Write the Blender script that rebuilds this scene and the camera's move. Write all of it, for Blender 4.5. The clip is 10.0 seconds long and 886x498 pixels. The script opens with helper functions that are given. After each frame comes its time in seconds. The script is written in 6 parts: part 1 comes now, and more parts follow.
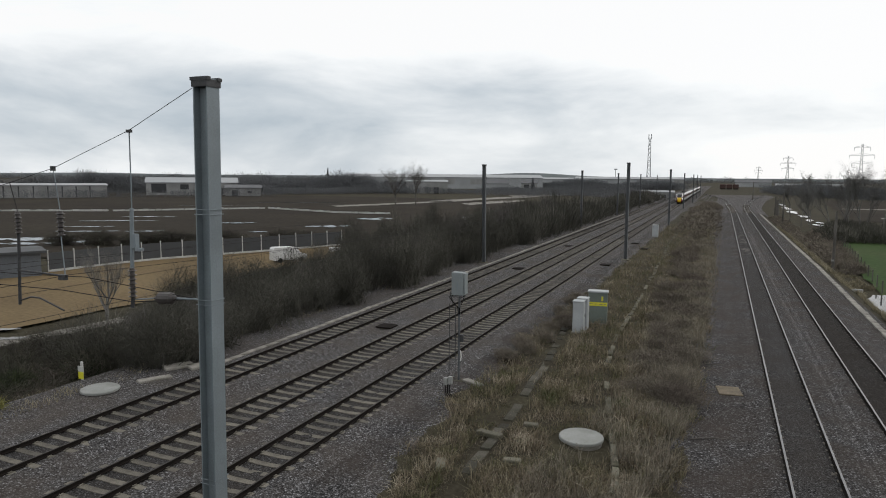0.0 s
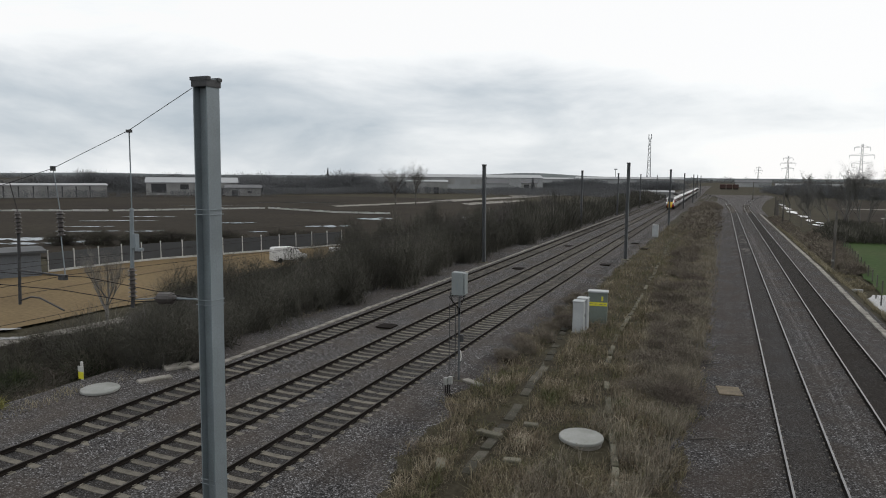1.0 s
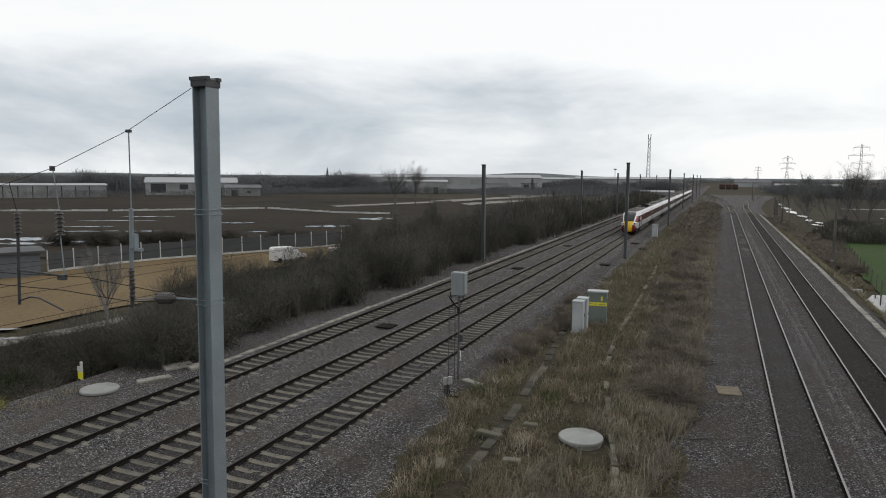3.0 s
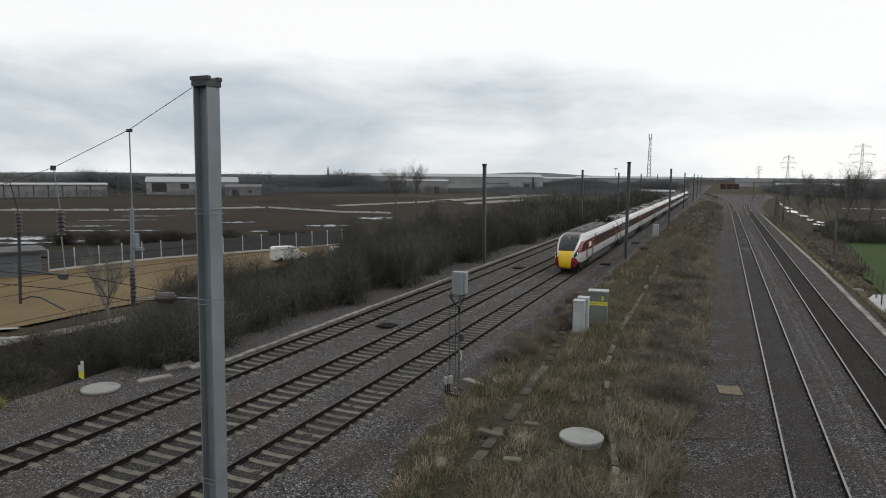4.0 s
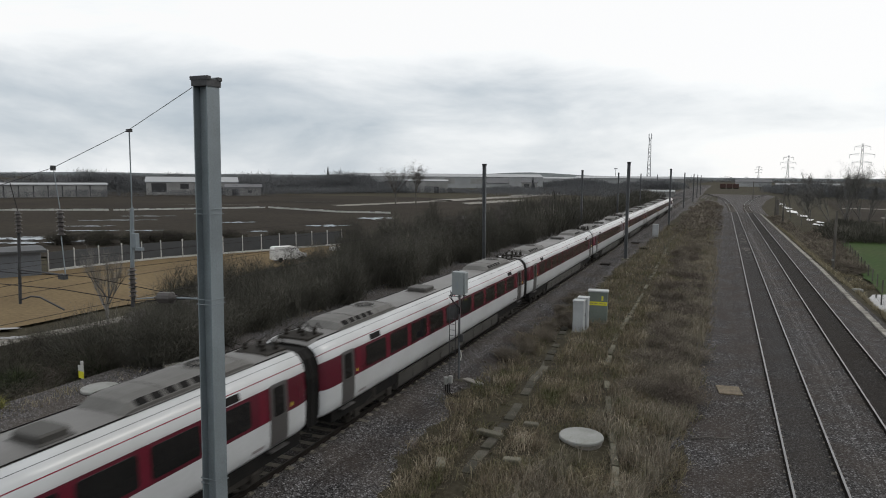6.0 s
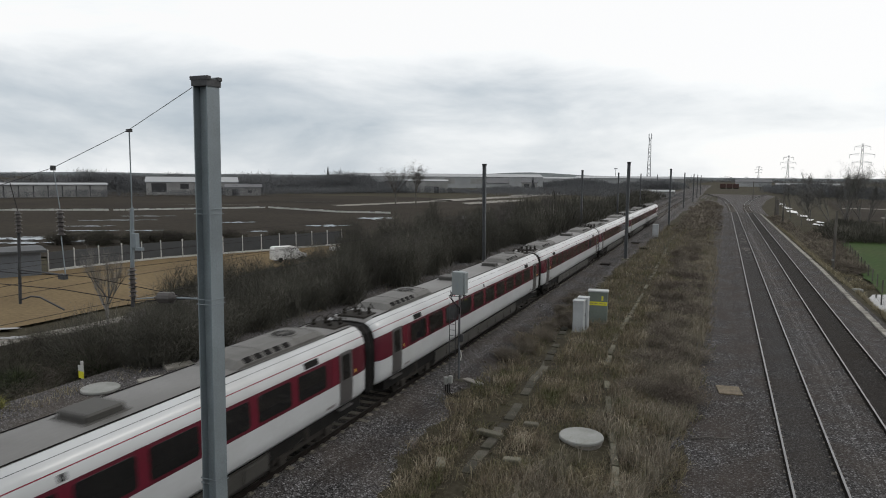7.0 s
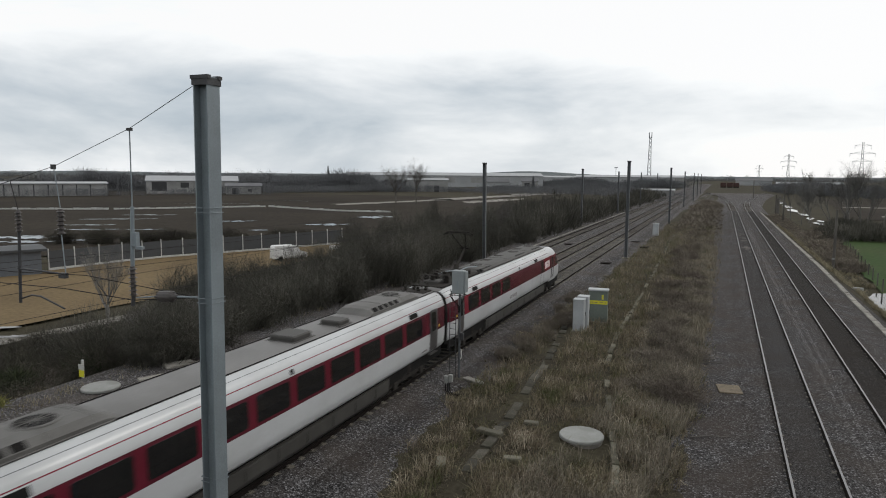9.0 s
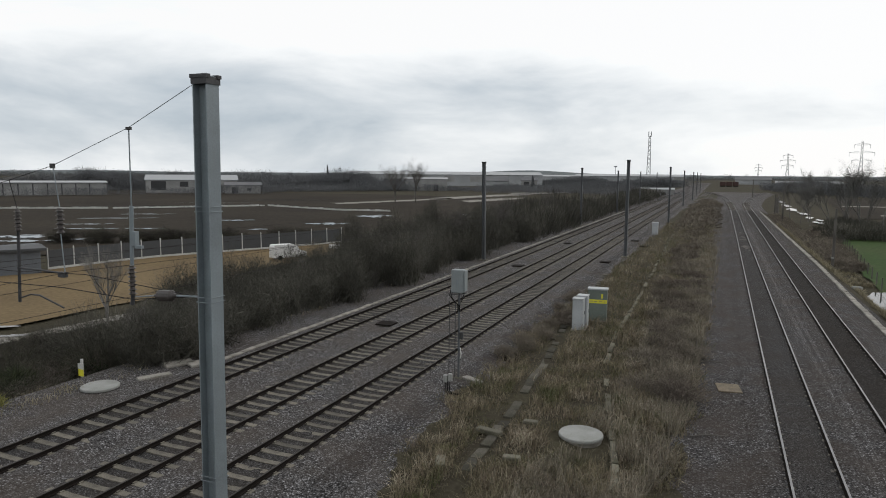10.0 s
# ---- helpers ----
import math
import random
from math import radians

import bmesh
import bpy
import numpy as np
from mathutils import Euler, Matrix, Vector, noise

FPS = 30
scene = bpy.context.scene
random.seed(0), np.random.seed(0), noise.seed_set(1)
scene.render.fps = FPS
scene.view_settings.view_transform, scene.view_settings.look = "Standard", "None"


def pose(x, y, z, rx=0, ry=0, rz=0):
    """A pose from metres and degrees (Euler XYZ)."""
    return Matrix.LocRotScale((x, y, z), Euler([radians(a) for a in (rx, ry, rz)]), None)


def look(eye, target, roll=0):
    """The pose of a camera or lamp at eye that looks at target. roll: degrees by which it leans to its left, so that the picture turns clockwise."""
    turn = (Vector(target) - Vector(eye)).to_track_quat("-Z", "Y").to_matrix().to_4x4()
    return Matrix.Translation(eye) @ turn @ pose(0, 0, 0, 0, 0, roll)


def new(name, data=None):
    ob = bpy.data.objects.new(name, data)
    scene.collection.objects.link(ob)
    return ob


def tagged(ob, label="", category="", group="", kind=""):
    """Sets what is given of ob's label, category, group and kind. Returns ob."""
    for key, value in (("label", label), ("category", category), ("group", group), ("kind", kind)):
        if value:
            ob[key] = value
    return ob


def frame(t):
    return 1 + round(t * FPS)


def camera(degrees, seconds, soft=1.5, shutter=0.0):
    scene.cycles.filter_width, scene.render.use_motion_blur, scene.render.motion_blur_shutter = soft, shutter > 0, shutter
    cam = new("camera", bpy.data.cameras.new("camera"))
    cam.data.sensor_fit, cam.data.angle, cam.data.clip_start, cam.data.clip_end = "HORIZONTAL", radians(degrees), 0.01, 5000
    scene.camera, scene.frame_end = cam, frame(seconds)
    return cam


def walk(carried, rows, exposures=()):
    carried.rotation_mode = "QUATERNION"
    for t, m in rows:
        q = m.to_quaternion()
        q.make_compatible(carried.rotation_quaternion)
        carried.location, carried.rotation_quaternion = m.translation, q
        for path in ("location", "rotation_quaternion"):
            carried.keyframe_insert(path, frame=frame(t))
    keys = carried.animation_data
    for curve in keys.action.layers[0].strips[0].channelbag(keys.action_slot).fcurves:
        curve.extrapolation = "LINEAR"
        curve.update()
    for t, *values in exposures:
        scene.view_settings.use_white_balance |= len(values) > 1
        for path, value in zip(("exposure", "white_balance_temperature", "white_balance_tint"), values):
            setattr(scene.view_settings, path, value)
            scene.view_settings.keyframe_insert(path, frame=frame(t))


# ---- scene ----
# camera on a bridge parapet, almost still: it only nods by a fraction of a degree
cam = camera(67.565, 10.0, soft=1.0, shutter=0.12)
EYE = Vector((0, 0, 9.25))
STEP = 0.0489


def aim(dx, dy):
    """The camera's pose, nudged by small steps of its turn and tilt."""
    turn, tilt = radians(22.548 + dx * STEP), radians(6.27 - dy * STEP)
    way = Vector((-math.sin(turn) * math.cos(tilt), math.cos(turn) * math.cos(tilt), -math.sin(tilt)))
    return look(EYE, EYE + way * 100, 0.439)


walk(cam, [(t, aim(dx, dy)) for t, dx, dy in (
    (0, 0, 0), (1.0, 0, 0), (1.5, 0, -0.8), (2.0, -0.3, 0), (2.5, -1.2, 0.4), (3.2, -0.5, -0.3), (4.0, 0.4, -1), (5.0, 0.2, -1),
    (7.0, 0.2, -1), (7.5, 0.2, -0.6), (8.0, 0.5, -1), (8.5, 0.6, -2.3), (9.0, 0.6, -3), (9.5, 0, -4), (10.0, -0.4, -4.6))])

# ---- light: bright overcast sky, brightest ahead and above on the line's open side ----
SUN_TURN, SUN_UP = 42.0, 38.0
world = bpy.data.worlds.new("overcast_sky")
scene.world = world
world.use_nodes = True
wt = world.node_tree
wt.nodes.clear()


def wn(kind, **sets):
    n = wt.nodes.new(kind)
    for k, v in sets.items():
        n.inputs[k].default_value = v
    return n


sky = wt.nodes.new("ShaderNodeTexSky")
sky.sky_type, sky.sun_disc = "NISHITA", False
sky.sun_elevation, sky.sun_rotation = radians(SUN_UP), radians(SUN_TURN)
sky_bg = wn("ShaderNodeBackground", Strength=0.06)
wt.links.new(sky.outputs[0], sky_bg.inputs[0])
co = wt.nodes.new("ShaderNodeTexCoord")
# clouds: stretched noise on the dome of directions
flat = wt.nodes.new("ShaderNodeMapping")
flat.inputs["Scale"].default_value = (1.0, 1.0, 3.0)
flat.inputs["Location"].default_value = (0.35, 0.1, 0.22)
wt.links.new(co.outputs["Generated"], flat.inputs["Vector"])
big = wn("ShaderNodeTexNoise", Scale=3.4, Detail=8.0, Roughness=0.54, Distortion=0.25)
wt.links.new(flat.outputs[0], big.inputs["Vector"])
# glow towards the hidden sun
to_sun = wt.nodes.new("ShaderNodeVectorMath")
to_sun.operation = "DOT_PRODUCT"
e, a = radians(SUN_UP), radians(SUN_TURN)
to_sun.inputs[1].default_value = (math.sin(a) * math.cos(e), math.cos(a) * math.cos(e), math.sin(e))
wt.links.new(co.outputs["Generated"], to_sun.inputs[0])
glow = wn("ShaderNodeMapRange")
for k, v in (("From Min", 0.45), ("From Max", 0.92), ("To Min", -0.20), ("To Max", 0.62)):
    glow.inputs[k].default_value = v
wt.links.new(to_sun.outputs["Value"], glow.inputs["Value"])
add = wt.nodes.new("ShaderNodeMath")
swing = wt.nodes.new("ShaderNodeMath")
swing.operation = "MULTIPLY_ADD"
swing.inputs[1].default_value, swing.inputs[2].default_value = 1.4, -0.165
wt.links.new(big.outputs["Fac"], swing.inputs[0])
wt.links.new(swing.outputs[0], add.inputs[0])
wt.links.new(glow.outputs[0], add.inputs[1])
# the cloud thins higher up
xyz = wt.nodes.new("ShaderNodeSeparateXYZ")
wt.links.new(co.outputs["Generated"], xyz.inputs[0])
lift = wt.nodes.new("ShaderNodeValToRGB")
for j, (pos, v) in enumerate(((0.0, 0.70), (1.0, 0.72), (0.045, 0.64), (0.075, 0.53), (0.125, 0.53), (0.165, 0.82), (0.20, 1.1), (0.27, 1.25), (0.5, 0.9))):
    el = lift.color_ramp.elements[j] if j < 2 else lift.color_ramp.elements.new(pos)
    el.position, el.color = pos, (v, v, v, 1)
wt.links.new(xyz.outputs["Z"], lift.inputs[0])
high = wt.nodes.new("ShaderNodeMath")
high.operation = "SUBTRACT"
high.inputs[1].default_value = 0.5
wt.links.new(lift.outputs[0], high.inputs[0])
add2 = wt.nodes.new("ShaderNodeMath")
wt.links.new(add.outputs[0], add2.inputs[0])
wt.links.new(high.outputs[0], add2.inputs[1])
ramp = wt.nodes.new("ShaderNodeValToRGB")
ramp.color_ramp.interpolation = "B_SPLINE"
for pos, col in ((0.30, (0.44, 0.51, 0.575, 1)), (0.44, (0.61, 0.67, 0.725, 1)), (0.58, (0.86, 0.895, 0.92, 1)), (0.70, (1.0, 1.0, 1.0, 1)), (0.84, (1.16, 1.16, 1.15, 1))):
    el = ramp.color_ramp.elements[0] if pos == 0.30 else ramp.color_ramp.elements[1] if pos == 0.84 else ramp.color_ramp.elements.new(pos)
    el.position, el.color = pos, col
wt.links.new(add2.outputs[0], ramp.inputs[0])
cloud_bg = wn("ShaderNodeBackground", Strength=1.0)
wt.links.new(ramp.outputs[0], cloud_bg.inputs[0])
mix = wn("ShaderNodeMixShader", Fac=0.93)
wt.links.new(sky_bg.outputs[0], mix.inputs[1])
wt.links.new(cloud_bg.outputs[0], mix.inputs[2])
wo = wt.nodes.new("ShaderNodeOutputWorld")
wt.links.new(mix.outputs[0], wo.inputs[0])

sun = new("sun", bpy.data.lights.new("sun", "SUN"))
sun.data.energy, sun.data.angle, sun.data.color = 0.6, radians(14), (1.0, 0.96, 0.9)
sun.matrix_world = look((0, 0, 60), (-math.sin(a) * math.cos(e) * 50, -math.cos(a) * math.cos(e) * 50, 60 - math.sin(e) * 50))
scene.view_settings.exposure = 0.04


# ---- materials ----
def mat(name, col, rough=0.8, col2=None, scale=3.0, fine=40.0, bump=0.0, metal=0.0, blotch=0.5, var=0.0, spec=0.5, grain=0.35):
    """A surface with stains at one scale and grain at a finer one; var: change from piece to piece."""
    m = bpy.data.materials.new(name)
    m.use_nodes = True
    t = m.node_tree
    b = t.nodes["Principled BSDF"]
    b.inputs["Roughness"].default_value, b.inputs["Metallic"].default_value = rough, metal
    b.inputs["Specular IOR Level"].default_value = spec
    c = t.nodes.new("ShaderNodeTexCoord")
    n1 = t.nodes.new("ShaderNodeTexNoise")
    n1.inputs["Scale"].default_value, n1.inputs["Detail"].default_value = scale, 5
    n2 = t.nodes.new("ShaderNodeTexNoise")
    n2.inputs["Scale"].default_value, n2.inputs["Detail"].default_value = fine, 3
    for n in (n1, n2):
        t.links.new(c.outputs["Object"], n.inputs["Vector"])
    r = t.nodes.new("ShaderNodeMapRange")
    r.inputs["From Min"].default_value, r.inputs["From Max"].default_value = 0.5 - 0.2 / max(blotch, 0.05) * 0.5, 0.5 + 0.2 / max(blotch, 0.05) * 0.5
    t.links.new(n1.outputs["Fac"], r.inputs["Value"])
    x = t.nodes.new("ShaderNodeMix")
    x.data_type = "RGBA"
    x.inputs[6].default_value = (*col, 1)
    x.inputs[7].default_value = (*(col2 or [v * 0.75 for v in col]), 1)
    t.links.new(r.outputs[0], x.inputs[0])
    g = t.nodes.new("ShaderNodeMapRange")
    g.inputs["From Min"].default_value, g.inputs["From Max"].default_value = 0.25, 0.75
    g.inputs["To Min"].default_value, g.inputs["To Max"].default_value = 1 - grain, 1 + grain
    t.links.new(n2.outputs["Fac"], g.inputs["Value"])
    k = t.nodes.new("ShaderNodeVectorMath")
    k.operation = "SCALE"
    t.links.new(x.outputs[2], k.inputs[0])
    last = g.outputs[0]
    if var:
        o = t.nodes.new("ShaderNodeObjectInfo")
        gi = t.nodes.new("ShaderNodeNewGeometry")
        s = t.nodes.new("ShaderNodeMath")
        t.links.new(o.outputs["Random"], s.inputs[0])
        t.links.new(gi.outputs["Random Per Island"], s.inputs[1])
        fr = t.nodes.new("ShaderNodeMath")
        fr.operation = "FRACT"
        t.links.new(s.outputs[0], fr.inputs[0])
        v = t.nodes.new("ShaderNodeMapRange")
        v.inputs["To Min"].default_value, v.inputs["To Max"].default_value = 1 - var, 1 + var
        t.links.new(fr.outputs[0], v.inputs["Value"])
        p = t.nodes.new("ShaderNodeMath")
        p.operation = "MULTIPLY"
        t.links.new(last, p.inputs[0])
        t.links.new(v.outputs[0], p.inputs[1])
        last = p.outputs[0]
    t.links.new(last, k.inputs["Scale"])
    t.links.new(k.outputs[0], b.inputs["Base Color"])
    if bump:
        bp = t.nodes.new("ShaderNodeBump")
        bp.inputs["Strength"].default_value, bp.inputs["Distance"].default_value = bump, 0.02
        t.links.new(n2.outputs["Fac"], bp.inputs["Height"])
        t.links.new(bp.outputs[0], b.inputs["Normal"])
    return m


def cool(c):
    """A touch cooler: less red and more blue, the overall colour cast put into the colour."""
    return (c[0] * 0.955, c[1], c[2] * 1.075)


def stones(name, cols, size=0.065, big=0.35, dirt=(0.05, 0.04, 0.033), dirtiness=0.5):
    """Loose stones: cells of several greys, shade painted into the gaps between them, and dirt in drifts."""
    m = bpy.data.materials.new(name)
    m.use_nodes = True
    t = m.node_tree
    b = t.nodes["Principled BSDF"]
    b.inputs["Roughness"].default_value, b.inputs["Specular IOR Level"].default_value = 0.95, 0.12
    c = t.nodes.new("ShaderNodeTexCoord")
    v = t.nodes.new("ShaderNodeTexVoronoi")
    v.inputs["Scale"].default_value = 1 / size
    t.links.new(c.outputs["Object"], v.inputs["Vector"])
    sp = t.nodes.new("ShaderNodeSeparateColor")
    t.links.new(v.outputs["Color"], sp.inputs[0])
    rp = t.nodes.new("ShaderNodeValToRGB")
    els = rp.color_ramp.elements
    for i, col in enumerate(cols):
        el = els[0] if i == 0 else els[1] if i == 1 else els.new(1.0)
        el.position, el.color = i / (len(cols) - 1), (*cool(col), 1)
    t.links.new(sp.outputs[0], rp.inputs[0])
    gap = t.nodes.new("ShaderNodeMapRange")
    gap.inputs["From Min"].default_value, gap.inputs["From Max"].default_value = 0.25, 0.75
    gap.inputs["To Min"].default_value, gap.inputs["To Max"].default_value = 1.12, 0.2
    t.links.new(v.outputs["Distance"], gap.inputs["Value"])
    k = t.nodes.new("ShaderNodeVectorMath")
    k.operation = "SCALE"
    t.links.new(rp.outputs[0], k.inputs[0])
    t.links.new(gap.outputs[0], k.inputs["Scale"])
    n = t.nodes.new("ShaderNodeTexNoise")
    n.inputs["Scale"].default_value, n.inputs["Detail"].default_value = big, 9
    n.inputs["Roughness"].default_value = 0.68
    t.links.new(c.outputs["Object"], n.inputs["Vector"])
    d = t.nodes.new("ShaderNodeMapRange")
    d.inputs["From Min"].default_value, d.inputs["From Max"].default_value = 0.4, 0.66
    d.inputs["To Max"].default_value = dirtiness
    t.links.new(n.outputs["Fac"], d.inputs["Value"])
    x = t.nodes.new("ShaderNodeMix")
    x.data_type = "RGBA"
    x.inputs[7].default_value = (*dirt, 1)
    t.links.new(d.outputs[0], x.inputs[0])
    t.links.new(k.outputs[0], x.inputs[6])
    t.links.new(x.outputs[2], b.inputs["Base Color"])
    bp = t.nodes.new("ShaderNodeBump")
    bp.inputs["Strength"].default_value, bp.inputs["Distance"].default_value = 0.8, 0.03
    bp.invert = True
    t.links.new(v.outputs["Distance"], bp.inputs["Height"])
    t.links.new(bp.outputs[0], b.inputs["Normal"])
    return m


M = {}
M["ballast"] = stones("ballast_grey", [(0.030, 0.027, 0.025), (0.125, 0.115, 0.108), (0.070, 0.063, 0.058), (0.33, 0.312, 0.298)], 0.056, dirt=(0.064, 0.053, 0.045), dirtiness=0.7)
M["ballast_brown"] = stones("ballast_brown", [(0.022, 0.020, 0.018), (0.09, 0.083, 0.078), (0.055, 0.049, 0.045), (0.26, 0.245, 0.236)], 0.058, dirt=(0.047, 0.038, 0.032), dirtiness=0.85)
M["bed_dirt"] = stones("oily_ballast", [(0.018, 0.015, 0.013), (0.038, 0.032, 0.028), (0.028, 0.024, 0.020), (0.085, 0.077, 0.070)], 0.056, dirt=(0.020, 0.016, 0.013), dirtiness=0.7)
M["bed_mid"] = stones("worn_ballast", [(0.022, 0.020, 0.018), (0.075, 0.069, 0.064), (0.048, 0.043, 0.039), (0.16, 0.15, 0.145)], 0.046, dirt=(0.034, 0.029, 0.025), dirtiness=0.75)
M["earth"] = mat("scrub_earth", (0.040, 0.035, 0.026), 0.95, (0.052, 0.047, 0.031), 0.25, 6, 0.6, blotch=0.6, spec=0.05)
M["rail_rust"] = mat("rail_rust", (0.014, 0.011, 0.0095), 0.95, (0.009, 0.0075, 0.0065), 2, 30, spec=0.1)
M["rail_top"] = mat("rail_polished", (0.25, 0.25, 0.255), 0.36, (0.17, 0.168, 0.168), 1.5, 20, metal=0.9, grain=0.1)
M["rail_dull"] = mat("rail_dull", (0.045, 0.040, 0.037), 0.6, (0.03, 0.026, 0.023), 1.5, 20, metal=0.75, grain=0.15)
M["sleeper"] = mat("concrete_sleeper", (0.155, 0.142, 0.116), 0.9, (0.070, 0.062, 0.050), 2.5, 30, 0.2, var=0.35)
M["sleeper_old"] = mat("stained_sleeper", (0.125, 0.112, 0.095), 0.9, (0.06, 0.052, 0.045), 1.5, 30, 0.2, var=0.35)
M["concrete"] = mat("weathered_concrete", (0.27, 0.255, 0.23), 0.9, (0.14, 0.132, 0.112), 1.2, 25, 0.25, var=0.2)
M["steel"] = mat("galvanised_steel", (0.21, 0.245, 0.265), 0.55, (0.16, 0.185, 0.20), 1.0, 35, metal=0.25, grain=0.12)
M["steel_mid"] = mat("mid_grey_steel", (0.095, 0.103, 0.11), 0.6, (0.07, 0.075, 0.08), 1.0, 35, metal=0.25, grain=0.12)
M["concrete_old"] = mat("mossy_concrete", (0.15, 0.14, 0.115), 0.95, (0.08, 0.078, 0.055), 1.4, 22, 0.3, var=0.3, spec=0.1)
M["concrete_dark"] = mat("dark_mossy_concrete", (0.085, 0.079, 0.068), 0.95, (0.05, 0.048, 0.036), 1.4, 22, 0.3, var=0.45, spec=0.1)
M["steel_dark"] = mat("dark_steel", (0.045, 0.046, 0.05), 0.6, (0.03, 0.03, 0.03), 2, 30, metal=0.2)
M["wire"] = mat("wire_metal", (0.03, 0.028, 0.028), 0.8, spec=0.1)


# ---- mesh helpers ----
def mesh(name, verts, faces, mats, idx=None, smooth=False):
    me = bpy.data.meshes.new(name)
    me.from_pydata([tuple(v) for v in verts], [], [tuple(f) for f in faces])
    for m in mats if isinstance(mats, (list, tuple)) else [mats]:
        me.materials.append(m)
    if idx is not None:
        me.polygons.foreach_set("material_index", list(idx))
    if smooth:
        me.polygons.foreach_set("use_smooth", [True] * len(me.polygons))
    me.update()
    return me


class Build:
    """Collects boxes, tubes and other pieces into one mesh."""

    def __init__(self):
        self.v, self.f, self.i = [], [], []

    def add(self, verts, faces, k=0):
        o = len(self.v)
        self.v += [tuple(p) for p in verts]
        self.f += [tuple(o + j for j in f) for f in faces]
        self.i += [k] * len(faces)
        return self

    def box(self, x0, x1, y0, y1, z0, z1, k=0, bevel=0.0):
        """A box, with chamfered upright and top edges where bevel is given."""
        if not bevel:
            p = [(x, y, z) for z in (z0, z1) for x, y in ((x0, y0), (x1, y0), (x1, y1), (x0, y1))]
            return self.add(p, [(3, 2, 1, 0), (4, 5, 6, 7), (0, 1, 5, 4), (1, 2, 6, 5), (2, 3, 7, 6), (3, 0, 4, 7)], k)
        c = bevel
        ring = [(x0 + c, y0), (x1 - c, y0), (x1, y0 + c), (x1, y1 - c), (x1 - c, y1), (x0 + c, y1), (x0, y1 - c), (x0, y0 + c)]
        mx, my = (x0 + x1) / 2, (y0 + y1) / 2
        top = [(x + (c if x < mx else -c) * 0.7, y + (c if y < my else -c) * 0.7) for x, y in ring]
        p = [(x, y, z0) for x, y in ring] + [(x, y, z1 - c) for x, y in ring] + [(x, y, z1) for x, y in top]
        f = [tuple(range(7, -1, -1)), tuple(range(16, 24))]
        for r in (0, 8):
            f += [(r + j, r + (j + 1) % 8, r + 8 + (j + 1) % 8, r + 8 + j) for j in range(8)]
        return self.add(p, f, k)

    def tube(self, pts, rad, n=6, k=0, cap=True):
        """A tube through points; rad is a number or one number a point."""
        pts = [Vector(p) for p in pts]
        rad = rad if isinstance(rad, (list, tuple)) else [rad] * len(pts)
        vs, fs = [], []
        for j, p in enumerate(pts):
            d = (pts[min(j + 1, len(pts) - 1)] - pts[max(j - 1, 0)]).normalized()
            s = d.cross(Vector((0, 0, 1)) if abs(d.z) < 0.9 else Vector((1, 0, 0))).normalized()
            u = s.cross(d)
            vs += [p + (s * math.cos(2 * math.pi * q / n) + u * math.sin(2 * math.pi * q / n)) * rad[j] for q in range(n)]
        for j in range(len(pts) - 1):
            fs += [(j * n + q, j * n + (q + 1) % n, (j + 1) * n + (q + 1) % n, (j + 1) * n + q) for q in range(n)]
        if cap:
            fs += [tuple(range(n - 1, -1, -1)), tuple((len(pts) - 1) * n + q for q in range(n))]
        return self.add(vs, fs, k)

    def disc(self, x, y, z, rx, ry, h, n=28, k=0):
        """A low round slab with a chamfered rim."""
        vs = []
        for r, zz in ((1.0, z), (1.0, z + h * 0.7), (0.97, z + h)):
            vs += [(x + rx * r * math.cos(2 * math.pi * q / n), y + ry * r * math.sin(2 * math.pi * q / n), zz) for q in range(n)]
        fs = [tuple(2 * n + q for q in range(n))]
        for r in (0, n):
            fs += [(r + q, r + (q + 1) % n, r + n + (q + 1) % n, r + n + q) for q in range(n)]
        return self.add(vs, fs, k)

    def mesh(self, name, mats, smooth=False):
        return mesh(name, self.v, self.f, mats, self.i, smooth)


def thing(name, label, category, group="", m=None, kind=""):
    ob = tagged(new(name), label, category, group, kind)
    if m is not None:
        ob.matrix_basis = m
    return ob


def part(name, data, parent, label="", m=None):
    ob = new(name, data)
    ob.parent = parent
    if m is not None:
        ob.matrix_basis = m
    return tagged(ob, label)


def steps(*stretches):
    """Stations from (start, end, step) stretches, each taken up where the last ended."""
    out = []
    for s, e, d in stretches:
        n = max(1, round((e - s) / d))
        out += [s + (e - s) * j / n for j in range(n)]
    return out + [stretches[-1][1]]


def smoothstep(a, b, x):
    t = min(1.0, max(0.0, (x - a) / (b - a)))
    return t * t * (3 - 2 * t)


def bumps(x, y, s, k=0.0):
    return noise.noise(Vector((x * s, y * s, k)))


# ---- the lie of the land ----
def along(rows, y):
    """A way given as (y, x) rows, read at y."""
    y = max(y, rows[0][0])
    for (y0, a0), (y1, a1) in zip(rows, rows[1:]):
        if y <= y1:
            return a0 + (a1 - a0) * (y - y0) / (y1 - y0)
    return rows[-1][1]


# the two edges of the overgrown strip between the main and the branch lines
VERGE_L = ((14, -8.0), (16.8, -8.6), (20, -9.7), (23.5, -9.6), (25.3, -10.5), (29, -10.1), (32, -10.2), (38.7, -10.7), (48, -9.9), (61, -9.7), (130, -9.4))
VERGE_R = ((14, -1.6), (20, -1.17), (22, -0.45), (23.8, -0.9), (27.8, -0.1), (36.7, -0.1), (49, 0.1), (90, 0.45), (145, 0.8))


